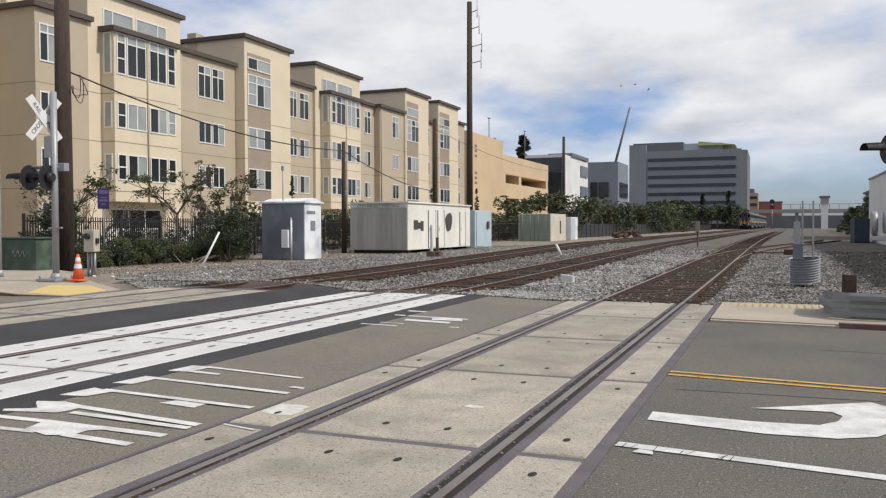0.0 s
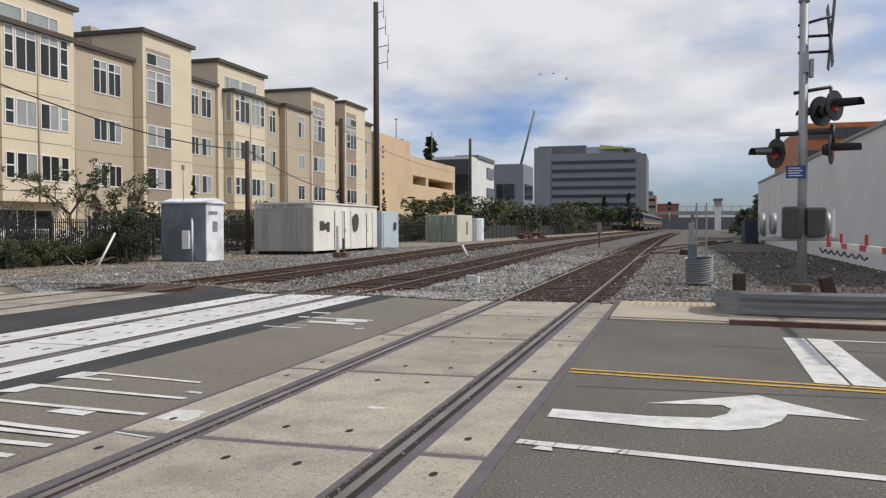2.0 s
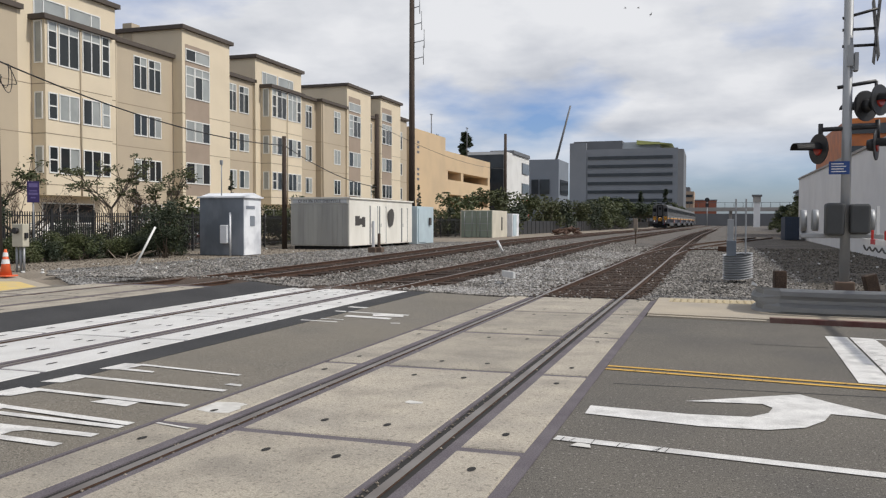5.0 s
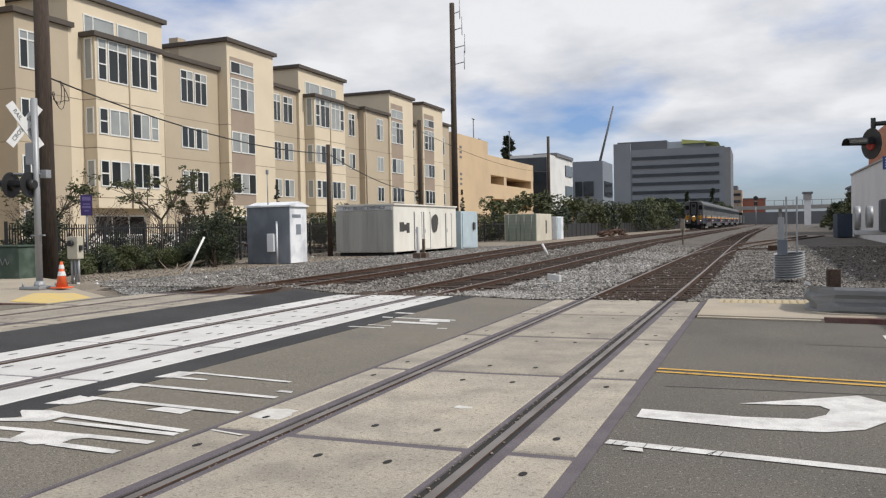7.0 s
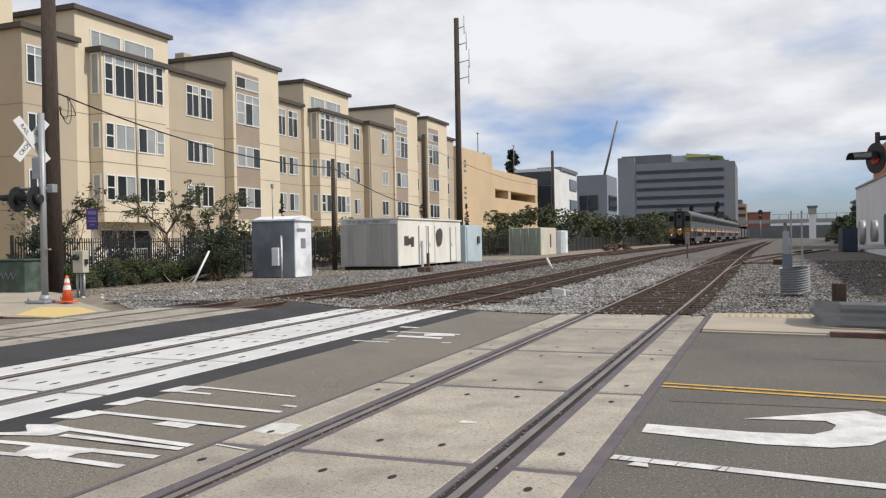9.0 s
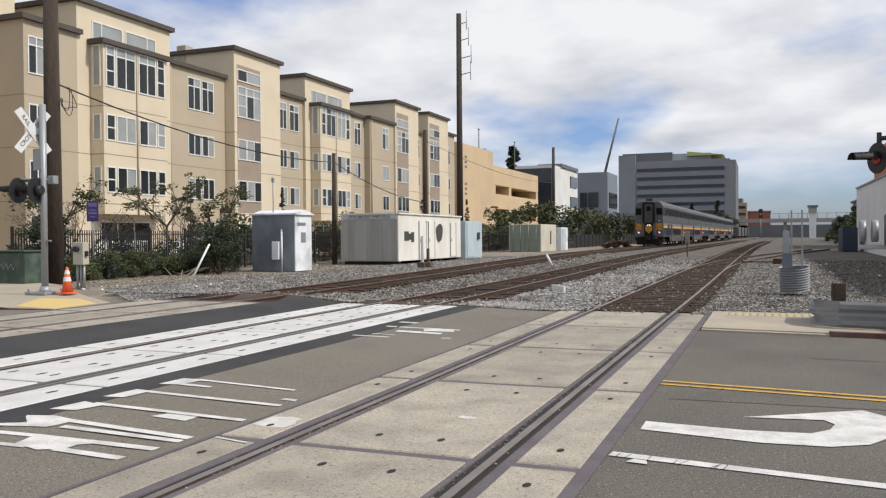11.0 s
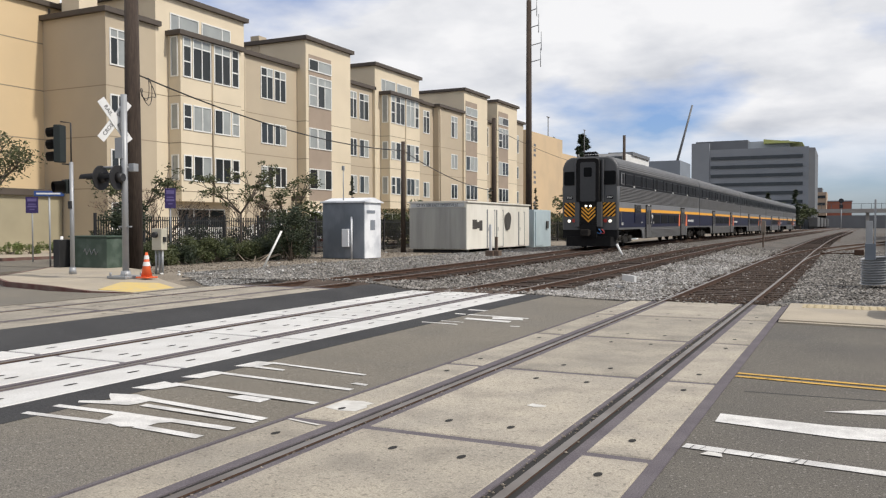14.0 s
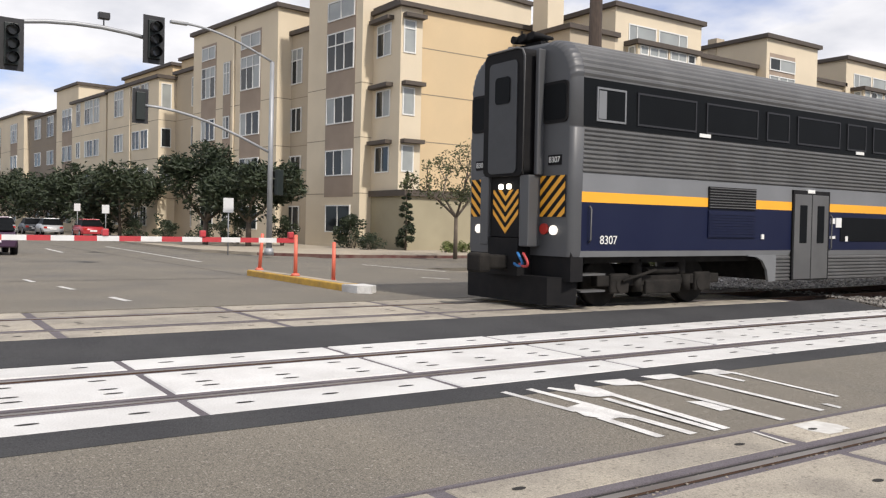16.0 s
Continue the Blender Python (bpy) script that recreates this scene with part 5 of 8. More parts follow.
    for s_ in (-1, 1):
        x = s_ * (HALF + 0.006)
        for y0, wd in ((16.9, 0.55), (19.6, 0.7)):
            pts = [(y0, 1.11), (y0 + wd, 1.11), (y0 + wd * 0.9, 1.965), (y0 + wd * 0.45, 1.965)]
            vs = [bm.verts.new((x, yy, zz)) for yy, zz in pts]
            bm.faces.new(vs)
    part("flash", bm, REDOR, c, "orange diagonal flash on navy")
    bm = B()
    for s_ in (-1, 1):
        x = s_ * (HALF + 0.004)
        for k in range(6):
            box(bm, x - 0.005, x + 0.005, 20.6 + k * 0.42, 20.9 + k * 0.42, 1.42, 1.55 + 0.03 * (k % 2))
    part("nameplate", bm, FRAME, c, "row of small white marks")
    if cab:
        for s_ in (-1, 1):
            x = s_ * (HALF + 0.02)
            for zv0, zv1, m_ in ((1.36, 1.90, NAVY), (1.94, 2.38, STEEL)):
                bm = B()
                box(bm, x - 0.02, x + 0.008, 3.68, 5.2, zv0, zv1)
                v = part("vent", bm, TBLACK if m_ is STEEL else NAVY, c, "louvred vent across the bands")
                z = zv0 + 0.02
                while z < zv1 - 0.03:
                    bm = B()
                    box(bm, x - 0.025, x + (0.022 if s_ > 0 else 0.008), 3.7, 5.18, z, z + 0.018)
                    part("louvre", bm, m_, v)
                    z += 0.055
            for py, pz, pw, ph in ((5.42, 1.34, 0.09, 0.1), (8.0, 1.7, 0.16, 0.13), (8.2, 1.62, 0.22, 0.22), (7.98, 1.36, 0.2, 0.06), (8.6, 1.3, 0.1, 0.12)):
                bm = B()
                box(bm, x - 0.02, x + 0.004, py, py + pw, pz, pz + ph)
                part("notice", bm, FRAME, c, "small white notice")
            bm = B()
            box(bm, x - 0.03, x + 0.03, 7.02, 7.3, 2.36, 2.44, 0.01)
            part("door_lamp", bm, FRAME, c)
            bm = B()
            pipe(bm, [(x, 0.42, 1.25), (x + s_ * 0.05, 0.42, 1.3), (x + s_ * 0.05, 0.42, 1.85), (x, 0.42, 1.9)], 0.018, 6)
            pipe(bm, [(x, 7.95, 1.1), (x + s_ * 0.05, 7.95, 1.15), (x + s_ * 0.05, 7.95, 1.85), (x, 7.95, 1.9)], 0.018, 6)
            part("grab_rail", bm, STEEL, c)
            for z in (0.35, 0.65):
                bm = B()
                box(bm, x - s_ * 0.25 - 0.15, x - s_ * 0.25 + 0.15, 0.35, 0.95, z, z + 0.035)
                part("step", bm, STEEL, c)
        front(c)
    else:
        bm = B()
        rounded(bm, -0.6, 0.6, 0.95, 4.3, 0.2, -0.22, 0.02)
        part("diaphragm", bm, TBLACK, c)
    bm = B()
    rounded(bm, -0.6, 0.6, 0.95, 4.3, 0.2, CAR_L - 0.02, CAR_L + 0.2)
    part("diaphragm", bm, TBLACK, c)
    bm = B()
    for y in (4.5, 12.5, 20.5):
        box(bm, -0.5, 0.5, y, y + 1.6, 4.88, 5.0, 0.03)
    part("roof_vent", bm, STEEL, c)
    return c


def text_mesh(name, body, size, material, m, parent, squeeze=1.0):
    cu = bpy.data.curves.new(name, "FONT")
    cu.body, cu.size, cu.align_x, cu.align_y, cu.extrude = body, size, "CENTER", "CENTER", 0.003
    tmp = bpy.data.objects.new(name, cu)
    scene.collection.objects.link(tmp)
    me = bpy.data.meshes.new_from_object(tmp.evaluated_get(bpy.context.evaluated_depsgraph_get()))
    bpy.data.objects.remove(tmp)
    me.materials.clear()
    me.materials.append(material)
    ob = new(name, me)
    ob.parent = parent
    ob.matrix_basis = m @ Matrix.Diagonal((squeeze, 1, 1, 1))
    return ob


def front(c):
    """The cab end, with rounded corners, gangway door, striped panels, lamps and pilot."""
    # rounded nose plate in steps
    half = [(x, z) for x, z, _ in side_profile() if z < 1.2 or (2.1 < z < 2.2) or z > 3.25]
    out = half + [(-x, z) for x, z in half[-2::-1]]
    bm = B()
    rings = []
    for y, inset in ((0.26, 0.0), (0.10, 0.012), (0.03, 0.045), (0.0, 0.10)):
        rings.append([bm.verts.new((x - math.copysign(min(inset, abs(x)), x) if x else 0, y, z - (inset * 0.9 if z > 4.0 else 0))) for x, z in out])
    for r, s2 in zip(rings, rings[1:]):
        for k in range(len(out) - 1):
            f = bm.faces.new((r[k], r[k + 1], s2[k + 1], s2[k]))
            f.smooth = True
    bm.faces.new(rings[-1])
    part("front_end", bm, CAB_SHADED, c, "grey painted cab end, darkened for shade")
    # gangway: black recessed frame with a door
    bm = B()
    rounded(bm, -0.60, 0.60, 2.45, 4.78, 0.14, -0.34, 0.02)
    gw = part("gangway", bm, TBLACK, c, "black gangway surround")
    for s_ in (-1, 1):
        bm = B()
        box(bm, s_ * 0.60 - 0.13, s_ * 0.60 + 0.13, -0.30, 0.05, 1.15, 2.46, 0.02)
        box(bm, s_ * 0.74 - 0.05, s_ * 0.74 + 0.05, -0.16, 0.05, 2.46, 4.74, 0.02)
        part("collision_post", bm, CAB_SHADED, c)
    bm = B()
    pipe(bm, [(0.61, -0.34, 2.47), (0.61, -0.35, 4.61), (0.55, -0.35, 4.74), (0.4, -0.35, 4.79), (-0.5, -0.35, 4.79)], 0.02, 6)
    part("gangway_rim", bm, STEEL, gw, "bright steel rim of the gangway")
    bm = B()
    rounded(bm, -0.42, 0.42, 2.5, 4.58, 0.1, -0.36, -0.33)
    # the recess's shade is put into the door's grey
    d = part("gangway_door", bm, mat("door_shadow_grey", (0.04, 0.042, 0.045), 0.5), gw, "gangway door in grey darkened for shade")
    bm = B()
    rounded(bm, -0.22, 0.22, 3.8, 4.3, 0.08, -0.375, -0.35)
    part("door_window", bm, TGLASS, d)
    for s_ in (-1, 1):
        bm = B()
        rounded(bm, s_ * 1.08 - 0.34, s_ * 1.08 + 0.34, 3.38, 4.12, 0.1, -0.03, 0.02)
        w = part("cab_window", bm, TBLACK, c)
        bm = B()
        rounded(bm, s_ * 1.08 - 0.29, s_ * 1.08 + 0.29, 3.43, 4.07, 0.08, -0.036, -0.02)
        part("pane", bm, TGLASS, w)
        bm = B()
        box(bm, s_ * 1.06 - 0.34, s_ * 1.06 + 0.34, -0.02, 0.02, 1.70, 2.44)
        st = part("stripe_panel", bm, TBLACK, c, "black and yellow diagonal stripes")
        bm = B()
        for k in range(-3, 5):
            z0 = 1.62 + k * 0.22
            pts = [(-0.34, z0), (-0.34, z0 + 0.11), (0.34, z0 + 0.11 + 0.6), (0.34, z0 + 0.6)]
            pts = clip_poly(pts, 1.70, 2.44)
            if len(pts) > 2:
                bm.faces.new([bm.verts.new((s_ * (1.06 + x), -0.024, z)) for x, z in pts])
        part("yellow_stripe", bm, ORANGE, st)
        bm = B()
        tube(bm, (s_ * 1.12, 0.02, 1.46), (s_ * 1.12, -0.06, 1.46), 0.085, seg=16)
        part("ditch_light", bm, DIMLAMP, c)
        bm = B()
        tube(bm, (s_ * 0.86, 0.02, 1.48), (s_ * 0.86, -0.05, 1.48), 0.10, seg=16)
        part("marker_light", bm, REDLAMP, c)
        bm = B()
        box(bm, s_ * 1.1 - 0.17, s_ * 1.1 + 0.17, -0.02, 0.01, 2.63, 2.81)
        nb = part("number_board", bm, TBLACK, c)
        text_mesh("number", "8307", 0.15, FRAME, Matrix.Translation((s_ * 1.1, -0.024, 2.72)) @ pose(0, 0, 0, 90, 0, 0), nb)
    text_mesh("number", "8307", 0.22, FRAME, Matrix.Translation((HALF + 0.012, 0.92, 1.29)) @ pose(0, 0, 0, 90, 0, 90), c)
    bm = B()
    rounded(bm, -0.46, 0.46, 1.32, 2.46, 0.05, -0.24, 0.0)
    ch = part("chevron_panel", bm, TBLACK, c, "black panel with yellow chevrons")
    bm = B()
    for k in range(4):
        z0 = 1.38 + k * 0.2
        for s_ in (-1, 1):
            pts = clip_poly([(0, z0), (0, z0 + 0.1), (0.38, z0 + 0.1 + 0.36), (0.38, z0 + 0.36)], 1.36, 2.2)
            if len(pts) > 2:
                bm.faces.new([bm.verts.new((s_ * x, -0.246, z)) for x, z in pts])
    part("yellow_stripe", bm, ORANGE, ch)
    for s_ in (-1, 1):
        bm = B()
        tube(bm, (s_ * 0.12, -0.22, 2.26), (s_ * 0.12, -0.29, 2.26), 0.05, seg=16)
        part("headlight", bm, LAMP, c)
    # pilot and coupler
    bm = B()
    pts = [(-1.4, 0.3), (-1.2, -0.22), (1.2, -0.22), (1.4, 0.3)]
    prism(bm, pts[::1], 0.12, 0.62)
    box(bm, -1.5, 1.5, 0.05, 0.35, 0.55, 1.18)
    box(bm, -0.45, 0.45, -0.3, 0.1, 0.6, 1.3)
    part("pilot", bm, TBLACK, c, "black snow-plough pilot")
    bm = B()
    box(bm, -0.16, 0.16, -0.85, -0.2, 0.72, 0.98, 0.04)
    box(bm, -0.22, 0.22, -0.98, -0.72, 0.66, 1.02, 0.05)
    part("coupler", bm, UNDER, c)
    for col, xs in (((0.02, 0.16, 0.42), 0.62), ((0.45, 0.05, 0.05), 0.78)):
        bm = B()
        pts = [(xs + 0.14 * math.sin(a), -0.44, 1.1 - 0.3 * math.sin(a / 2 + 0.2) - 0.12 * (k % 2) * 0) for k, a in enumerate([j * 0.35 for j in range(12)])]
        pipe(bm, pts, 0.025, 6)
        part("hose", bm, mat("hose_%d" % int(xs * 100), col, 0.5), c)
    bm = B()
    box(bm, -0.35, 0.35, 0.25, 0.5, 4.86, 5.0)
    for k in range(5):
        tube(bm, (-0.28 + 0.14 * k, 0.6, 5.1), (-0.28 + 0.14 * k, 0.08 + 0.05 * (k % 2), 5.1), 0.03, 0.075, 10)
        tube(bm, (-0.28 + 0.14 * k, 0.45, 4.97), (-0.28 + 0.14 * k, 0.45, 5.1), 0.02, seg=6)
    part("horn", bm, TBLACK, c)
    bm = B()
    tube(bm, (-0.75, 0.4, 4.78), (-0.75, 0.4, 5.08), 0.12, 0.05, 12)
    part("beacon", bm, STEEL, c)


def clip_poly(pts, lo, hi):
    for lim, sign in ((lo, 1), (hi, -1)):
        res = []
        for k in range(len(pts)):
            p, q = pts[k], pts[(k + 1) % len(pts)]
            ip, iq = sign * (p[1] - lim) >= 0, sign * (q[1] - lim) >= 0
            if ip:
                res.append(p)
            if ip != iq:
                t = (lim - p[1]) / (q[1] - p[1])
                res.append((p[0] + t * (q[0] - p[0]), lim))
        pts = res
        if not pts:
            return []
    return pts


lead = coach(True)
second = coach(False)
TRAIN = [lead, second] + [copy_thing(second, Matrix()) for k in range(3)]

# ---------------------------------------------------------------- the word CLEAR, half covered by the white panels
def stroke(*pts):
    return list(pts)


WORD = [
    # C
    stroke((-6.42, 7.57), (-6.22, 7.62), (-6.15, 7.82), (-6.15, 8.0), (-6.40, 7.97)), stroke((-6.2, 7.62), (-5.80, 7.66), (-5.82, 7.73), (-6.2, 7.72)),
    stroke((-6.2, 7.92), (-6.0, 7.95), (-6.0, 8.02), (-6.2, 8.02)),
    bar(-6.0, 7.98, -4.92, 8.0, 0.07), stroke((-4.8, 7.5), (-4.6, 7.48), (-4.62, 7.56), (-4.78, 7.58)),
    # L
    stroke((-6.46, 6.76), (-6.24, 6.82), (-6.22, 7.12), (-6.42, 7.2)), bar(-6.42, 7.17, -4.62, 7.24, 0.09),
    # E
    stroke((-6.48, 6.09), (-6.22, 6.15), (-6.15, 6.44), (-6.44, 6.5)), bar(-6.3, 6.47, -4.57, 6.54, 0.09), stroke((-5.45, 6.3), (-5.05, 6.3), (-5.05, 6.52), (-5.38, 6.46)),
    # A
    stroke((-6.45, 5.44), (-6.4, 5.38), (-5.95, 5.55), (-5.92, 5.63), (-6.2, 5.6)), stroke((-6.2, 5.58), (-5.92, 5.62), (-5.9, 5.86), (-6.2, 5.9), (-6.45, 5.8), (-6.4, 5.74)),
    bar(-5.95, 5.82, -4.6, 5.8, 0.1), bar(-5.85, 5.63, -4.6, 5.68, 0.09),
    # R
    bar(-6.47, 5.2, -5.76, 5.3, 0.09), bar(-6.47, 4.88, -5.6, 5.02, 0.08),
    stroke((-5.82, 5.34), (-5.74, 5.04), (-5.45, 4.98), (-5.28, 5.1), (-5.28, 5.24), (-5.1, 5.42)),
    bar(-5.3, 5.36, -4.62, 5.4, 0.10), bar(-5.35, 5.07, -4.68, 5.08, 0.10),
]
paint("word", WORD, PAINT)
paint("word_rest", [bar(-6.62, 14.6, -6.25, 14.6, 0.16), bar(-6.55, 13.85, -5.2, 14.05, 0.12), bar(-5.75, 13.7, -5.25, 13.9, 0.3), bar(-6.1, 13.3, -5.3, 13.42, 0.22), bar(-6.5, 12.42, -5.88, 12.5, 0.08), bar(-6.3, 12.75, -5.9, 12.8, 0.06), bar(-5.1, 12.9, -4.95, 12.95, 0.08)], PAINT)
PATCHES = mat("paint_splash", (0.60, 0.59, 0.55), 0.8, col2=(0.45, 0.43, 0.4), scale=8, amount=0.8)
paint("paint_splash", [[(-4.40, 6.42), (-4.22, 6.36), (-4.05, 6.40), (-4.04, 6.58), (-4.09, 6.66), (-4.07, 6.76), (-4.22, 6.80), (-4.40, 6.75)], bar(-4.42, 5.9, -4.05, 5.82, 0.035), [(-2.74, 7.3), (-2.66, 7.26), (-2.56, 7.3), (-2.57, 7.36), (-2.63, 7.37), (-2.72, 7.4)], [(-1.02, 6.28), (-0.86, 6.26), (-0.88, 6.36), (-0.98, 6.38)]], PATCHES, dz=0.0105)
# lines on the far side of the crossing
paint("lane_line", [bar(-21.8, 2.75, -20.9, 2.82, 0.12), bar(-19.4, 3.1, -18.5, 3.22, 0.12), bar(-16.5, 3.5, -15.6, 3.6, 0.14), bar(-44, 6.6, -39, 6.5, 0.15), bar(-48, 10.2, -30, 9.6, 0.12), bar(-27.5, 14.8, -22.7, 15.3, 0.12), bar(-20.3, 12.8, -19.4, 13.2, 0.12)], PAINT)
paint("seam", [bar(-60, 7.7, -22.6, 8.3, 0.05)], HOLE, dz=0.004)
CRACK = mat("tar_line", (0.03, 0.03, 0.031), 0.7)
paint("tar_seam", [bar(-1.1, 4.2, 9, 4.6, 0.03), bar(2.2, 4.4, 2.6, 6.4, 0.02), bar(-1.0, 8.9, 6, 9.2, 0.02), bar(3.2, 10.4, 4.0, 15.3, 0.03), bar(0.5, 12.4, 8, 12.1, 0.025)], CRACK, dz=0.003)


cr = random.Random(31)
CRACKS = []
for x0, x1, n, f in ((-1.1, 6, 16, lambda x: 6.49 - 0.1245 * (x + 1.17)), (-1.1, 6, 14, lambda x: 9.74 - 0.123 * (x + 1.18)), (-1.1, 6, 14, lambda x: 9.95 - 0.123 * (x + 1.18))):
    for k in range(n):
        x = x0 + (x1 - x0) * cr.random() ** 1.4
        y = f(x)
        h = 0.075 if y < 8 else 0.05
        CRACKS.append(bar(x - 0.03, y - h, x + cr.uniform(-0.02, 0.05), y + h * cr.uniform(0.2, 1), cr.uniform(0.004, 0.009)))
for k in range(9):
    y = cr.uniform(10, 13.3)
    CRACKS.append(bar(cr.uniform(1.55, 1.9), y, cr.uniform(1.9, 2.2), y + cr.uniform(-0.3, 0.3), 0.008))
paint("paint_crack", CRACKS, CRACK, dz=0.011)

# ---------------------------------------------------------------- crossing signals
RUST = mat("rusty_post", (0.10, 0.072, 0.055), 0.85, col2=(0.16, 0.11, 0.08), scale=4, amount=0.8)
SIGN_WHITE = mat("sign_white", (0.72, 0.72, 0.71), 0.5, scale=5, amount=0.3)
SIGN_BLUE = mat("sign_blue", (0.02, 0.06, 0.22), 0.5, scale=6, amount=0.3)
PURPLE = mat("sign_purple", (0.03, 0.017, 0.10), 0.5, scale=4, amount=0.4)
ARM_RED = mat("gate_red", (0.50, 0.05, 0.06), 0.5, scale=5, amount=0.4)
POST_OR = mat("delineator_orange", (0.72, 0.16, 0.10), 0.5, scale=5, amount=0.4)


def flasher(parent, p, face, label="red flashing lamp with a long black hood"):
    """A round black backplate with a red lens under a hood; face is the way that it looks, degrees from +x."""
    M = Matrix.Translation(p) @ pose(0, 0, 0, 0, 0, face)
    bm = B()
    tube(bm, M @ Vector((0, 0, 0)), M @ Vector((0.03, 0, 0)), 0.33, seg=28)
    tube(bm, M @ Vector((-0.16, 0, 0)), M @ Vector((0, 0, 0)), 0.11, 0.15, 16)
    f = part("flasher", bm, BLACK, parent, label)
    bm = B()
    tube(bm, M @ Vector((0.03, 0, 0)), M @ Vector((0.06, 0, 0)), 0.15, 0.12, 20)
    part("lens", bm, REDLAMP, f)
    bm = B()
    n = 12
    a = [bm.verts.new(M @ Vector((0.03, 0.17 * math.cos(k * math.pi / n), 0.17 * math.sin(k * math.pi / n) - 0.02))) for k in range(n + 1)]
    b = [bm.verts.new(M @ Vector((0.60, 0.15 * math.cos(k * math.pi / n), 0.145 * math.sin(k * math.pi / n) - 0.03))) for k in range(n + 1)]
    for k in range(n):
        bm.faces.new((a[k], a[k + 1], b[k + 1], b[k]))
    bmesh.ops.solidify(bm, geom=list(bm.faces), thickness=0.012)
    part("hood", bm, BLACK, f)


def crossbuck(parent, p, face, words, tilt=45, reach=0.61, face_mat=None):
    M = Matrix.Translation(p) @ pose(0, 0, 0, 0, 0, face)
    for s_, word in ((1, words[0]), (-1, words[1])):
        bm = B()
        box(bm, -0.012 * s_ - 0.01, -0.012 * s_ + 0.01, -reach, reach, -0.115, 0.115)
        R = M @ pose(0, 0, 0, s_ * tilt, 0, 0)
        bmesh.ops.transform(bm, matrix=R, verts=bm.verts)
        bl = part("blade", bm, face_mat or SIGN_WHITE, parent, "white crossbuck blade with black letters")
        for k, half in enumerate(word):
            text_mesh("lettering", half, 0.15, BLACK, R @ Matrix.Translation((0.012 - 0.012 * s_, (-0.32, 0.32)[k], 0)) @ pose(0, 0, 0, 90, 0, 90), bl)


def east_signal():
    x, y = 2.68, 20.0
    s_ = thing("crossing_signal", "galvanised crossing signal mast with gate and red flashers", "crossing signal", group="crossing signals")
    bm = B()
    tube(bm, (x, y, 0.05), (x, y, 6.75), 0.105, 0.095, 18)
    tube(bm, (x, y, 6.6), (x, y, 6.95), 0.12, 0.08, 14)
    m = part("mast", bm, GALV, s_)
    bm = B()
    box(bm, x - 0.24, x + 0.24, y - 0.24, y + 0.24, 0.0, 0.08, 0.01)
    box(bm, x - 0.20, x + 0.20, y - 0.16, y + 0.16, 0.08, 0.42, 0.03)
    part("base", bm, RUST, s_, "dark cast mast base")
    bm = B()
    for z in (6.1, 5.85, 5.5):
        tube(bm, (x - 0.12, y, z), (x + 0.55, y, z + (0.16 if z > 6 else 0)), 0.032, seg=8)
    tube(bm, (x - 0.2, y, 4.62), (x + 0.55, y - 0.05, 4.72), 0.04, seg=8)
    tube(bm, (x + 0.55, y - 0.05, 4.72), (x + 0.55, y - 0.05, 4.5), 0.035, seg=8)
    tube(bm, (x - 0.55, y, 3.72), (x + 0.62, y, 3.76), 0.05, seg=10)
    tube(bm, (x - 0.52, y, 3.5), (x - 0.52, y, 3.85), 0.05, seg=8)
    tube(bm, (x + 0.60, y, 3.5), (x + 0.60, y, 3.9), 0.05, seg=8)
    part("crossarm", bm, BLACK, s_)
    crossbuck(s_, (x + 0.54, y, 5.85), 182, (("RAIL", "ROAD"), ("CROS", "SING")), 66, 0.76, mat("dark_grey_sign", (0.16, 0.16, 0.16), 0.8, col2=(0.11, 0.11, 0.11), scale=4))
    flasher(s_, (x + 0.39, y + 0.12, 4.22), 128)
    flasher(s_, (x + 0.60, y - 0.14, 4.30), -40)
    flasher(s_, (x - 0.55, y - 0.06, 3.30), 208)
    flasher(s_, (x + 0.55, y - 0.06, 3.36), -18)
    bm = B()
    box(bm, x - 0.03, x + 0.09, y - 0.14, y - 0.09, 5.05, 5.5, 0.01)
    box(bm, x + 0.11, x + 0.2, y - 0.1, y + 0.1, 4.95, 5.35, 0.02)
    part("bell", bm, GALV, s_)
    bm = B()
    box(bm, x - 0.36, x + 0.05, y - 0.14, y - 0.12, 2.74, 3.02)
    sg = part("blue_sign", bm, SIGN_BLUE, s_, "small blue notice with white lines")
    bm = B()
    for k in range(4):
        box(bm, x - 0.31, x - 0.02 - 0.05 * (k % 2), y - 0.146, y - 0.139, 2.79 + k * 0.055, 2.81 + k * 0.055)
    part("notice_line", bm, SIGN_WHITE, sg)
    # gate mechanism, counterweight and arm
    bm = B()
    box(bm, x - 0.42, x - 0.05, y - 0.34, y + 0.1, 1.42, 2.12, 0.05)
    box(bm, x + 0.06, x + 0.46, y - 0.30, y + 0.1, 1.46, 2.1, 0.05)
    part("gate_machine", bm, mat("machine_grey", (0.055, 0.058, 0.06), 0.6, 0.1, scale=4), s_, "dark grey gate machine")
    bm = B()
    for yy, dx in ((0.42, -0.62), (0.55, -0.85), (0.4, 0.5)):
        tube(bm, (x + dx, y + yy, 1.75), (x + dx + 0.12, y + yy, 1.75), 0.24, 0.24, 20)
    box(bm, x - 0.9, x + 0.75, y - 0.05, y + 0.12, 1.36, 1.46, 0.02)
    part("counterweight", bm, GALV, s_, "round steel counterweights")
    bm = B()
    box(bm, x + 0.58, x + 0.64, y - 0.2, y - 0.14, 1.44, 2.05)
    part("cover_edge", bm, SIGN_WHITE, s_)
    n = 16
    L_ = 8.6
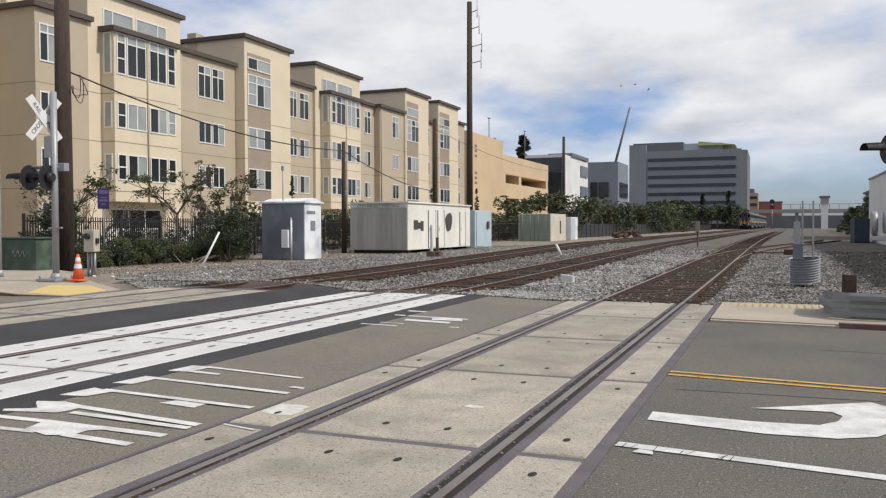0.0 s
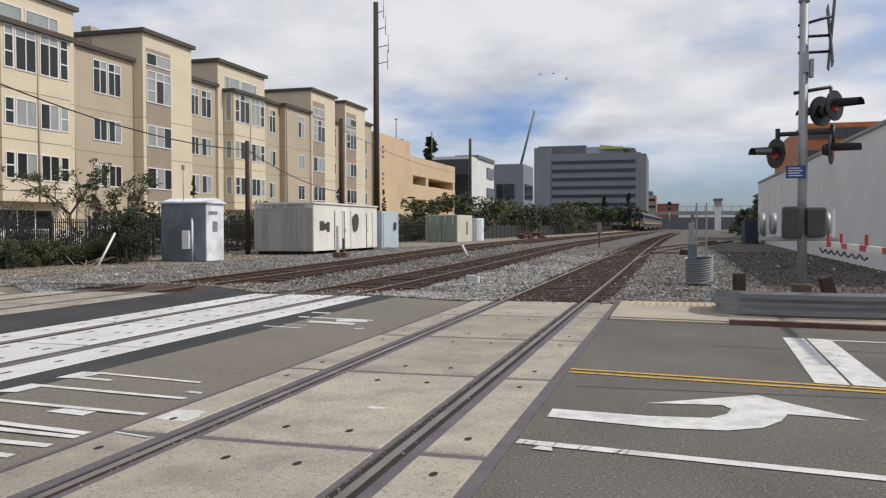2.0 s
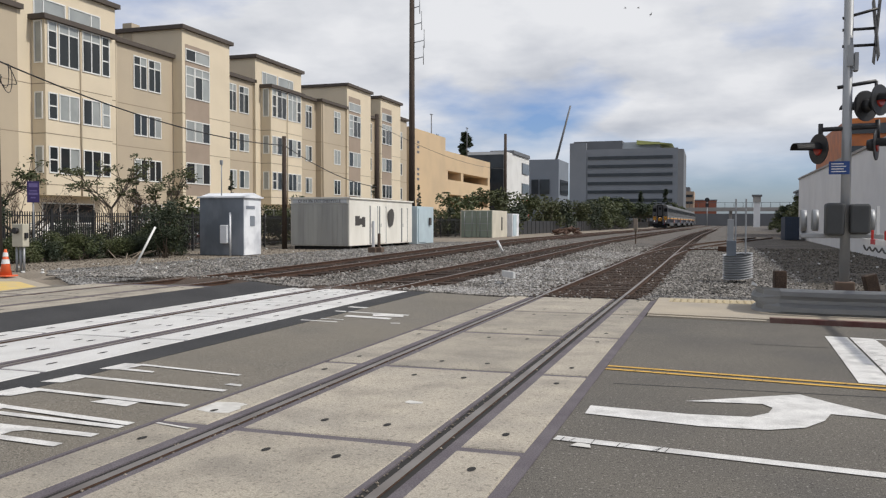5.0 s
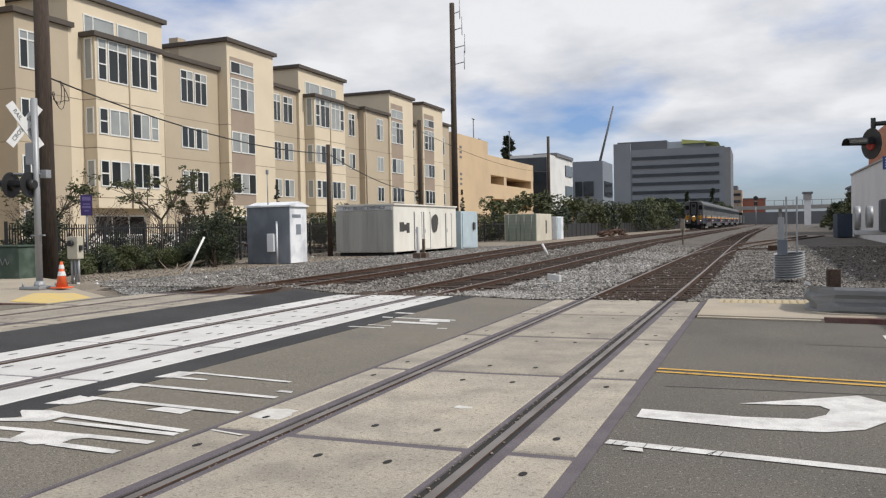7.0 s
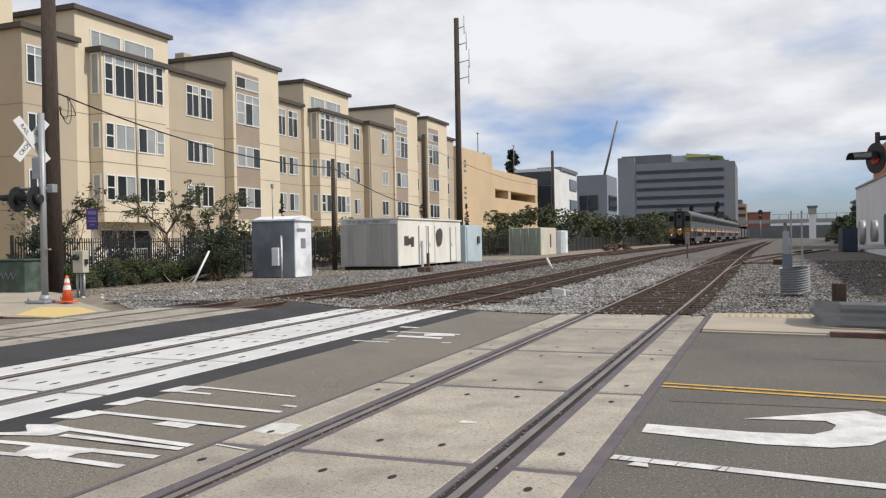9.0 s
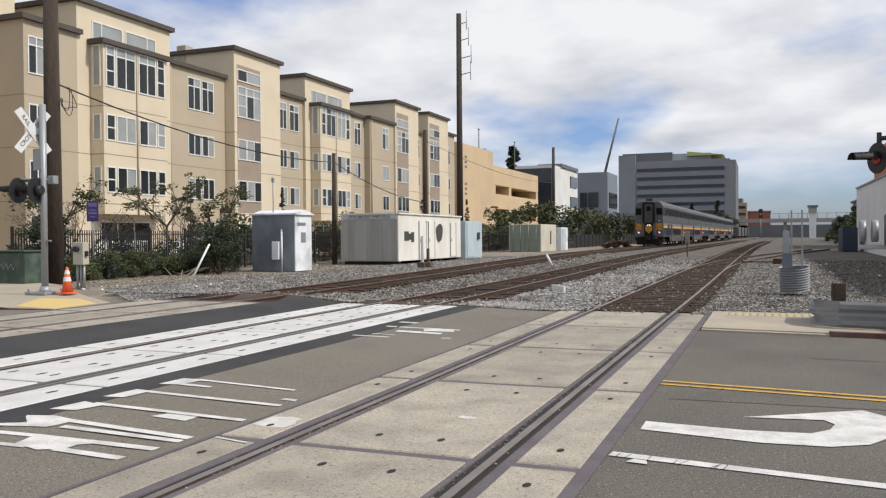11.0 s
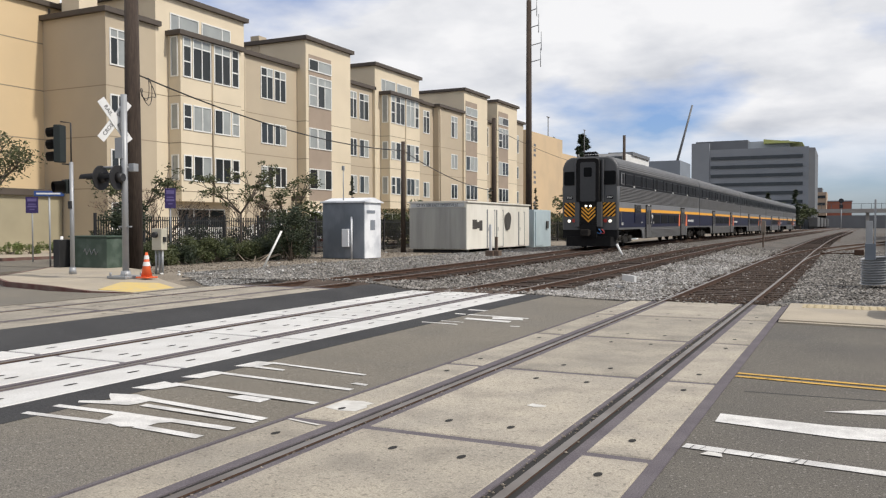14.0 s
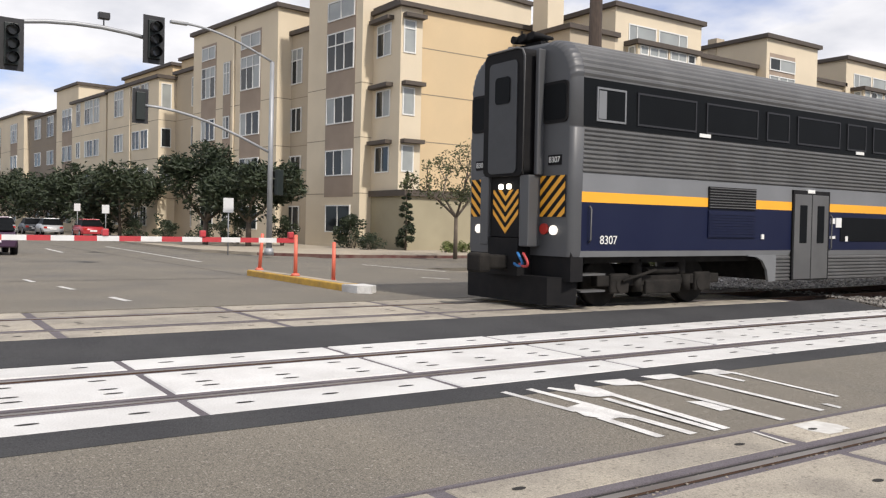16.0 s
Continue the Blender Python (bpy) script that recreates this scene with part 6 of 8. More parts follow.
    for k in range(n):
        bm = B()
        y1 = y - 0.3 - k * L_ / n
        box(bm, x + 0.28, x + 0.34, y1 - L_ / n, y1, 1.27, 1.37)
        part("gate_arm", bm, ARM_RED if k % 3 == 2 else SIGN_WHITE, s_, "red and white striped gate arm")
    for y1 in (18.6, 17.2, 15.0):
        bm = B()
        box(bm, x + 0.285, x + 0.335, y1 - 0.03, y1 + 0.03, 1.37, 1.55, 0.012)
        part("arm_lamp", bm, REDLAMP, s_)
    bm = B()
    pts = [(x + 0.31, 19.6 - k * 0.12, 1.22 - 0.09 * abs(math.sin(k * 0.55))) for k in range(40)]
    pipe(bm, pts, 0.018, 5)
    part("arm_cable", bm, BLACK, s_)
    # rail guard on stumps
    g = thing("guard_rail", "bent galvanised guard rail around the signal", "guard rail")
    bm = B()
    path = [(0.72, 17.9), (0.66, 16.9), (0.78, 16.4), (1.1, 16.12), (1.8, 15.98), (2.8, 15.95), (3.9, 16.0), (4.6, 16.15), (4.95, 16.5), (5.0, 17.3)]
    prof = [(0.0, 0.06), (0.09, 0.11), (0.09, 0.19), (0.0, 0.26), (0.0, 0.32), (0.09, 0.39), (0.09, 0.47), (0.0, 0.52)]
    rings = []
    for k, (px, py) in enumerate(path):
        a, b = path[max(0, k - 1)], path[min(len(path) - 1, k + 1)]
        d = Vector((b[0] - a[0], b[1] - a[1])).normalized()
        rings.append([bm.verts.new((px - d.y * -u * -1, py + d.x * -u, z)) for u, z in prof])
    for r, q in zip(rings, rings[1:]):
        for k in range(len(prof) - 1):
            f = bm.faces.new((r[k], r[k + 1], q[k + 1], q[k]))
    bmesh.ops.solidify(bm, geom=list(bm.faces), thickness=0.015)
    part("rail", bm, GALV, g)
    for sx, sy, lean in ((1.39, 20.2, 0), (3.2, 19.5, -14)):
        bm = B()
        box(bm, -0.13, 0.13, -0.11, 0.11, -0.1, 0.52, 0.02)
        part("stump", bm, TIE, g, "weathered timber stump", m=pose(sx, sy, 0.1, 0, lean, 10))


def west_signal():
    x, y = -17.5, 16.4
    s_ = thing("crossing_signal", "galvanised crossing signal mast with crossbuck on the kerb", "crossing signal", group="crossing signals")
    bm = B()
    tube(bm, (x, y, 0.3), (x, y, 5.2), 0.085, 0.08, 16)
    tube(bm, (x, y, 0.3), (x, y, 0.5), 0.16, 0.12, 12)
    part("mast", bm, GALV, s_)
    bm = B()
    box(bm, x - 0.34, x + 0.34, y - 0.34, y + 0.34, 0.3, 0.37, 0.01)
    for dx in (-0.27, 0.27):
        for dy in (-0.27, 0.27):
            tube(bm, (x + dx, y + dy, 0.37), (x + dx, y + dy, 0.46), 0.03, seg=6)
    part("base_plate", bm, GALV, s_)
    crossbuck(s_, (x - 0.17, y - 0.15, 4.5), -12, (("CROS", "SING"), ("RAIL", "ROAD")), 52, 0.66)
    bm = B()
    tube(bm, (x - 0.72, y - 0.25, 3.26), (x + 0.28, y + 0.12, 3.26), 0.035, seg=8)
    box(bm, x + 0.1, x + 0.3, y + 0.03, y + 0.2, 3.15, 3.36, 0.01)
    box(bm, x - 0.22, x + 0.22, y - 0.03, y + 0.03, 1.66, 1.7)
    part("crossarm", bm, GALV, s_)
    flasher(s_, (x - 0.55, y - 0.28, 2.98), 190)
    flasher(s_, (x - 0.02, y - 0.20, 2.98), 190)
    bm = B()
    box(bm, x - 0.22, x + 0.05, y - 0.12, y - 0.09, 3.5, 4.05)
    part("panel_back", bm, GALV, s_)


LENS_GREY = mat("unlit_lens", (0.10, 0.10, 0.095), 0.25, scale=9)


def traffic_head(parent, p, face, n=3, scale=1.0, back=True, name="signal_head"):
    """A dark green signal head with tunnel visors, facing that way."""
    M = Matrix.Translation(p) @ pose(0, 0, 0, 0, 0, face) @ Matrix.Scale(scale, 4)
    DG = mat("signal_green", (0.010, 0.016, 0.014), 0.5, scale=5)
    bm = B()
    box(bm, -0.12, 0.08, -0.17, 0.17, -0.18 * n, 0.18 * n, 0.02)
    bmesh.ops.transform(bm, matrix=M, verts=bm.verts)
    h = part(name, bm, DG, parent, "dark green signal head with hooded lamps")
    if back:
        bm = B()
        box(bm, -0.01, 0.01, -0.30, 0.30, -0.18 * n - 0.13, 0.18 * n + 0.13)
        bmesh.ops.transform(bm, matrix=M, verts=bm.verts)
        part("backplate", bm, BLACK, h)
    for k in range(n):
        z = (k - (n - 1) / 2) * 0.35
        bm = B()
        tube(bm, M @ Vector((0.08, 0, z)), M @ Vector((0.34, 0, z - 0.02)), 0.145 * scale, 0.14 * scale, 16, caps=False)
        bmesh.ops.solidify(bm, geom=list(bm.faces), thickness=0.008)
        part("visor", bm, BLACK, h)
        bm = B()
        tube(bm, M @ Vector((0.08, 0, z)), M @ Vector((0.10, 0, z)), 0.12 * scale, seg=16)
        part("lens", bm, LENS_GREY, h)
    return h


def corner_things():
    x, y = -20.35, 17.1
    s_ = thing("traffic_signal", "grey pole with dark green traffic signal head", "traffic light", group="traffic lights")
    bm = B()
    tube(bm, (x, y, 0.3), (x, y, 3.55), 0.065, 0.055, 14)
    tube(bm, (x, y, 0.3), (x, y, 0.5), 0.11, 0.09, 12)
    part("pole", bm, GALV, s_)
    bm = B()
    pipe(bm, [(x, y, 3.5), (x, y, 4.68), (x - 0.28, y - 0.12, 4.72)], 0.022, 6)
    tube(bm, (x, y, 3.48), (x - 0.25, y - 0.1, 3.5), 0.022, seg=6)
    part("bracket", bm, BLACK, s_)
    traffic_head(s_, (x - 0.32, y - 0.14, 4.08), 200, 3, back=False)
    traffic_head(s_, (x - 0.25, y + 0.05, 2.85), 250, 1, 1.15, back=False, name="pedestrian_head")
    bm = B()
    box(bm, x - 0.02, x + 0.07, y - 0.12, y - 0.05, 2.2, 2.42)
    part("push_button", bm, BLACK, s_)

    c = thing("utility_cabinet", "dark green utility cabinet with faded scrawl", "cabinet")
    bm = B()
    box(bm, -23.6, -21.9, 19.75, 20.6, 0.3, 1.32, 0.03)
    part("body", bm, mat("cabinet_green", (0.035, 0.06, 0.042), 0.6, col2=(0.05, 0.075, 0.055), scale=2, amount=0.8, stains=(0.16, 0.2, 0.17), stain_amt=0.35, stain_scale=3), c)
    bm = B()
    box(bm, -23.65, -21.85, 19.7, 20.65, 1.32, 1.38, 0.015)
    part("lid", bm, mat("lid_green", (0.05, 0.08, 0.058), 0.6), c)
    bm = B()
    for k in range(9):
        tube(bm, (-22.95 + k * 0.07, 19.738, 0.85 + 0.12 * math.sin(k * 2.1)), (-22.88 + k * 0.07, 19.738, 0.85 + 0.12 * math.sin(k * 2.1 + 2.1)), 0.012, seg=5)
    part("scrawl", bm, GALV, c)
    c = thing("utility_cabinet", "small dark cabinet beside the green one", "cabinet")
    bm = B()
    box(bm, -24.0, -23.7, 19.4, 20.0, 0.3, 1.25, 0.02)
    part("body", bm, BLACK, c)

    e = thing("electrical_box", "beige electrical box on conduit legs", "electrical box")
    bm = B()
    box(bm, -19.48, -19.08, 19.3, 19.55, 0.95, 1.62, 0.02)
    part("box", bm, mat("beige_box", (0.50, 0.47, 0.38), 0.6, scale=3, amount=0.5), e)
    bm = B()
    for dx in (-0.14, 0.0, 0.12):
        tube(bm, (-19.28 + dx, 19.42, 0.2), (-19.28 + dx, 19.42, 0.97), 0.035, seg=8)
    part("conduit", bm, GALV, e)
    bm = B()
    tube(bm, (-19.3, 19.3, 1.42), (-19.3, 19.2, 1.42), 0.09, seg=12)
    box(bm, -19.08, -19.02, 19.36, 19.46, 1.2, 1.36)
    part("meter", bm, BLACK, e)

    c = thing("traffic_cone", "orange traffic cone with two white bands", "cone")
    M = pose(-16.75, 16.4, 0.30)
    OR = mat("cone_orange", (0.75, 0.13, 0.04), 0.5, scale=6, amount=0.3)
    bm = B()
    box(bm, -0.2, 0.2, -0.2, 0.2, 0.02, 0.06, 0.015)
    tube(bm, (0, 0, 0.06), (0, 0, 0.7), 0.145, 0.03, 18)
    part("cone", bm, OR, c)
    bm = B()
    tube(bm, (0, 0, 0.34), (0, 0, 0.45), 0.101, 0.081, 18, caps=False)
    tube(bm, (0, 0, 0.52), (0, 0, 0.62), 0.070, 0.052, 18, caps=False)
    part("band", bm, SIGN_WHITE, c)
    c.matrix_basis = M

    def sign(name, label, x, y, z0, z1, w, face, material, lines):
        s2 = thing(name, label, "sign")
        bm = B()
        tube(bm, (x, y, 0.2), (x, y, z1), 0.03, seg=8)
        part("post", bm, GALV, s2)
        M2 = Matrix.Translation((x, y, 0)) @ pose(0, 0, 0, 0, 0, face)
        bm = B()
        box(bm, -w / 2, w / 2, -0.06, -0.04, z0, z1, 0.006)
        bmesh.ops.transform(bm, matrix=M2, verts=bm.verts)
        p = part("plate", bm, material, s2)
        bm = B()
        for a, b2, c2, d in lines:
            box(bm, a * w, b2 * w, -0.064, -0.06, z0 + (z1 - z0) * c2, z0 + (z1 - z0) * d)
        bmesh.ops.transform(bm, matrix=M2, verts=bm.verts)
        part("marking", bm, mat("sign_lilac", (0.12, 0.095, 0.24), 0.5, scale=6) if material is PURPLE else SIGN_WHITE, p)
    MARK = [(-0.36, 0.36, 0.72, 0.9), (-0.3, 0.3, 0.52, 0.58), (-0.36, 0.36, 0.36, 0.46), (-0.2, 0.2, 0.2, 0.26)]
    sign("parking_sign", "purple parking sign on a thin post", -30.9, 24.0, 2.25, 2.93, 0.48, 45, PURPLE, MARK)
    sign("parking_sign", "purple parking sign on a thin post by the fence", -24.4, 25.2, 2.4, 3.2, 0.42, 45, PURPLE, MARK)
    sign("street_sign", "blue street-name blade on a thin post", -24.7, 19.85, 2.72, 2.9, 0.95, 40, SIGN_BLUE, [(-0.42, 0.38, 0.35, 0.65)])
    sign("parking_sign", "small white sign on a post", -36.5, 12.9, 2.1, 2.75, 0.45, 60, SIGN_WHITE, [])
    sign("parking_sign", "small white sign on a post", -62, 13.2, 2.1, 2.7, 0.5, 60, SIGN_WHITE, [])
    sign("parking_sign", "small white sign on a post", -72, 13.2, 2.3, 2.9, 0.5, 60, SIGN_WHITE, [])
    for dx, dy in ((0, 0), (0.35, 0.15)):
        d = thing("delineator", "white flexible marker tube", "bollard")
        bm = B()
        tube(bm, (-24.4 + dx, 20.0 + dy, 0.3), (-24.3 + dx, 20.0 + dy, 1.35), 0.05, seg=10)
        part("tube", bm, SIGN_WHITE, d)
    w = thing("leaning_board", "pale weathered board leaning in the shrubs", "board")
    bm = B()
    tube(bm, (-18.95, 24.1, 0.2), (-18.75, 24.9, 1.5), 0.038, seg=6)
    part("board", bm, FRAME, w)

    rs = random.Random(17)
    for k in range(9):
        st = thing("loose_stick", "weathered stick lying by the hedge", "stick", group="loose sticks")
        bm = B()
        px, py, a = -22.4 + rs.uniform(-0.9, 0.9), 27.6 + rs.uniform(-0.8, 0.8), rs.uniform(0, 3.1)
        tube(bm, (px, py, 0.22), (px + 0.9 * math.cos(a), py + 0.9 * math.sin(a), 0.24 + rs.uniform(0, 0.35)), 0.022, 0.015, 6)
        part("stick", bm, mat("dry_wood", (0.30, 0.25, 0.19), 0.9, scale=6), st)
    # median island with marker posts
    m = thing("median_island", "yellow-edged concrete median with orange marker posts", "median")
    bm = B()
    box(bm, -22.3, -16.4, 8.35, 8.75, 0.1, 0.36, 0.03)
    part("kerb", bm, YELLOW_PAINT, m, "worn yellow painted kerb")
    bm = B()
    box(bm, -22.25, -16.6, 8.42, 8.68, 0.2, 0.366)
    part("top", bm, SIDEWALK, m)
    bm = B()
    prism(bm, [(-16.5, 8.3), (-15.9, 8.35), (-15.7, 8.6), (-15.95, 8.85), (-16.5, 8.85)], 0.1, 0.36)
    part("nose", bm, PAINT, m, "white painted nose")
    for px, py, lean in ((-22.0, 8.6, 10), (-19.4, 8.5, 0), (-19.0, 9.35, 0)):
        bm = B()
        tube(bm, (0, 0, 0), (0, 0, 1.02), 0.05, 0.045, 12)
        tube(bm, (0, 0, 0), (0, 0, 0.07), 0.13, 0.08, 12)
        part("marker_post", bm, POST_OR, m, "orange marker post", m=pose(px, py, 0.36 if py < 9 else 0.2, 0, lean, 0))

    g = thing("crossing_gate", "lowered red and white striped crossing gate arm", "crossing gate")
    L_, n = 10.6, 22
    for k in range(n):
        bm = B()
        y1 = 8.84 - k * L_ / n
        box(bm, -20.33, -20.27, y1 - L_ / n, y1, 1.16, 1.28)
        part("gate_arm", bm, SIGN_WHITE if k % 2 else ARM_RED, g)
    for y1 in (8.75, 6.45, 4.2, 1.2):
        bm = B()
        box(bm, -20.36, -20.24, y1 - 0.07, y1 + 0.07, 1.28, 1.44, 0.02)
        part("arm_lamp", bm, ARM_RED, g)
    bm = B()
    box(bm, -20.6, -20.0, -2.4, -1.6, 0.3, 1.5, 0.03)
    tube(bm, (-20.3, -2.2, 0.3), (-20.3, -2.2, 4.5), 0.09)
    part("machine", bm, GALV, g)

    # street light with a mast arm and a traffic signal, and a second mast arm nearer
    s2 = thing("street_light", "grey street light pole with a signal mast arm", "street lamp")
    x, y = -33.85, 13.75
    bm = B()
    tube(bm, (x, y, 0.3), (x, y, 8.5), 0.13, 0.09, 14)
    tube(bm, (x, y, 0.3), (x, y, 0.6), 0.22, 0.18, 12)
    part("pole", bm, GALV, s2)
    bm = B()
    pts = [(x, y - 3.75 * k / 8, 8.5 + 1.05 * math.sin(k / 8 * math.pi / 2)) for k in range(9)]
    pipe(bm, pts, 0.05, 8)
    part("lamp_arm", bm, GALV, s2)
    bm = B()
    box(bm, x - 0.12, x + 0.12, y - 4.3, y - 3.6, 9.48, 9.6, 0.03)
    part("luminaire", bm, GALV, s2)
    bm = B()
    pts = [(x, y - 5.4 * k / 8, 4.65 + 1.5 * math.sin(k / 8 * math.pi / 2)) for k in range(9)]
    pipe(bm, pts, 0.055, 8)
    part("mast_arm", bm, GALV, s2)
    traffic_head(s2, (x, y - 5.4, 6.1), 180, 3, back=True)
    traffic_head(s2, (x + 0.2, y + 0.3, 3.4), 200, 3, back=False)
    s3 = thing("traffic_signal", "curved mast arm with two backplated signal heads", "traffic light", group="traffic lights")
    bm = B()
    pts = [(-24.5, 6.35 - 0.7 * k, 6.74 + 0.19 * 0.7 * k - 0.055 * (0.7 * k) ** 2) for k in range(11)]
    pipe(bm, pts, 0.06, 8)
    tube(bm, (-24.5, -0.65, 0.3), (-24.5, -0.65, 5.45), 0.14)
    part("mast_arm", bm, GALV, s3)
    traffic_head(s3, (-24.34, 6.3, 6.72), 4, 3)
    traffic_head(s3, (-24.34, 2.72, 6.1), 4, 3)
    bm = B()
    tube(bm, (-24.5, 5.0, 6.85), (-24.5, 5.0, 7.15), 0.02, seg=6)
    box(bm, -24.6, -24.4, 4.85, 5.15, 7.12, 7.3, 0.02)
    part("detector", bm, BLACK, s3)


east_signal()
west_signal()
corner_things()


# ---------------------------------------------------------------- by the near line: corrugated culvert with posts
def culvert():
    c = thing("culvert_pipe", "upright corrugated steel pipe with posts", "pipe")
    x, y = 0.66, 27.0
    bm = B()
    n, seg = 20, 28
    rings = []
    for k in range(n * 2 + 1):
        r = 0.415 + 0.03 * math.cos(k * math.tau / 4)
        z = 0.02 + k * 0.72 / (n * 2)
        rings.append([bm.verts.new((x + r * math.cos(a), y + r * math.sin(a), z + 0.05 * math.sin(a + 0.8))) for a in [j * math.tau / seg for j in range(seg)]])
    for r, q in zip(rings, rings[1:]):
        for j in range(seg):
            f = bm.faces.new((r[j], r[(j + 1) % seg], q[(j + 1) % seg], q[j]))
    part("pipe", bm, GALV, c)
    bm = B()
    tube(bm, (x, y, 0.5), (x, y, 0.6), 0.385, seg=20)
    part("fill", bm, BALLAST, c)
    for dx, w, h, m_ in ((-0.22, 0.09, 1.80, GALV), (-0.07, 0.025, 2.42, GALV), (0.22, 0.025, 2.42, GALV)):
        bm = B()
        box(bm, x + dx - w, x + dx + w, y - w * 0.6, y + w * 0.6, 0.4, h, 0.01)
        part("post", bm, m_, c)
    bm = B()
    box(bm, x - 0.33, x - 0.05, y - 0.2, y - 0.08, 0.6, 1.15, 0.01)
    part("junction_box", bm, SHED_GREY, c)
    m = thing("mile_post", "rusty marker post beside the tracks", "post")
    bm = B()
    box(bm, -5.72, -5.62, 63.9, 64.1, 0.1, 1.2)
    part("stem", bm, RUST, m)
    bm = B()
    box(bm, -5.82, -5.52, 63.9, 64.05, 1.0, 2.0, 0.02)
    part("head", bm, mat("weathered_tan", (0.30, 0.25, 0.2), 0.85, scale=3), m)
    sb = thing("storage_box", "dark blue metal storage box beside the warehouse", "container")
    bm = B()
    box(bm, 6.15, 7.4, 84, 89, 0.1, 2.25, 0.03)
    part("body", bm, mat("box_blue", (0.03, 0.045, 0.075), 0.7, scale=1.5, amount=0.6), sb)
    bm = B()
    for k in range(5):
        box(bm, 6.25 + k * 0.23, 6.33 + k * 0.23, 83.96, 84.02, 0.2, 2.15)
    part("ribbing", bm, MATS["box_blue"], sb)
    r = thing("white_stake", "white stake leaning beside the rails", "stake")
    bm = B()
    tube(bm, (-10.3, 41.5, 0.2), (-10.6, 41.6, 0.75), 0.06, seg=6)
    part("stake", bm, SIGN_WHITE, r)
    s2 = thing("railway_signal", "slim railway signal mast with a round black head", "railway signal")
    bm = B()
    tube(bm, (-3.1, 330, 0.3), (-3.1, 330, 9.5), 0.18, seg=8)
    part("mast", bm, GALV, s2)
    bm = B()
    tube(bm, (-3.1, 329.6, 10.3), (-3.1, 330, 10.3), 0.85, seg=16)
    box(bm, -3.7, -2.5, 329.6, 330, 7.6, 9.0)
    part("head", bm, BLACK, s2)
    for px, py, hh, m_, nm in ((-15.52, 36.95, 1.75, SIGN_WHITE, "white"), (-15.26, 37.04, 1.15, RUST, "rusty")):
        p = thing("marker_post", nm + " marker post before the bungalow", "post", group="marker posts")
        bm = B()
        box(bm, px - 0.06, px + 0.06, py - 0.06, py + 0.06, 0.1, hh, 0.015)
        part("stem", bm, m_, p)
        bm = B()
        box(bm, px - 0.2, px + 0.2, py - 0.2, py + 0.2, 0.1, 0.5, 0.03)
        part("foot", bm, RUST, p, "rusty footing")
    p = thing("card_scrap", "folded scrap of white card on the ballast", "litter")
    bm = B()
    prism(bm, [(-6.00, 24.10), (-5.45, 23.25), (-5.40, 23.30), (-5.95, 24.15)], 0.1, 0.27)
    part("card", bm, SIGN_WHITE, p)
    d = thing("scrap_pile", "pile of rusty rail scrap beside the track", "scrap")
    rnd = random.Random(7)
    bm = B()
    for k in range(60):
        a = Vector((rnd.uniform(-18.2, -16.8), rnd.uniform(99, 112), 0.3 + rnd.uniform(0, 0.7)))
        b2 = a + Vector((rnd.uniform(-0.8, 0.8), rnd.uniform(-1.8, 1.8), rnd.uniform(-0.2, 0.2)))
        tube(bm, a, b2, rnd.uniform(0.05, 0.14), seg=5)
    tagged(part("scrap", bm, RAIL, d), kind="stuff")


culvert()


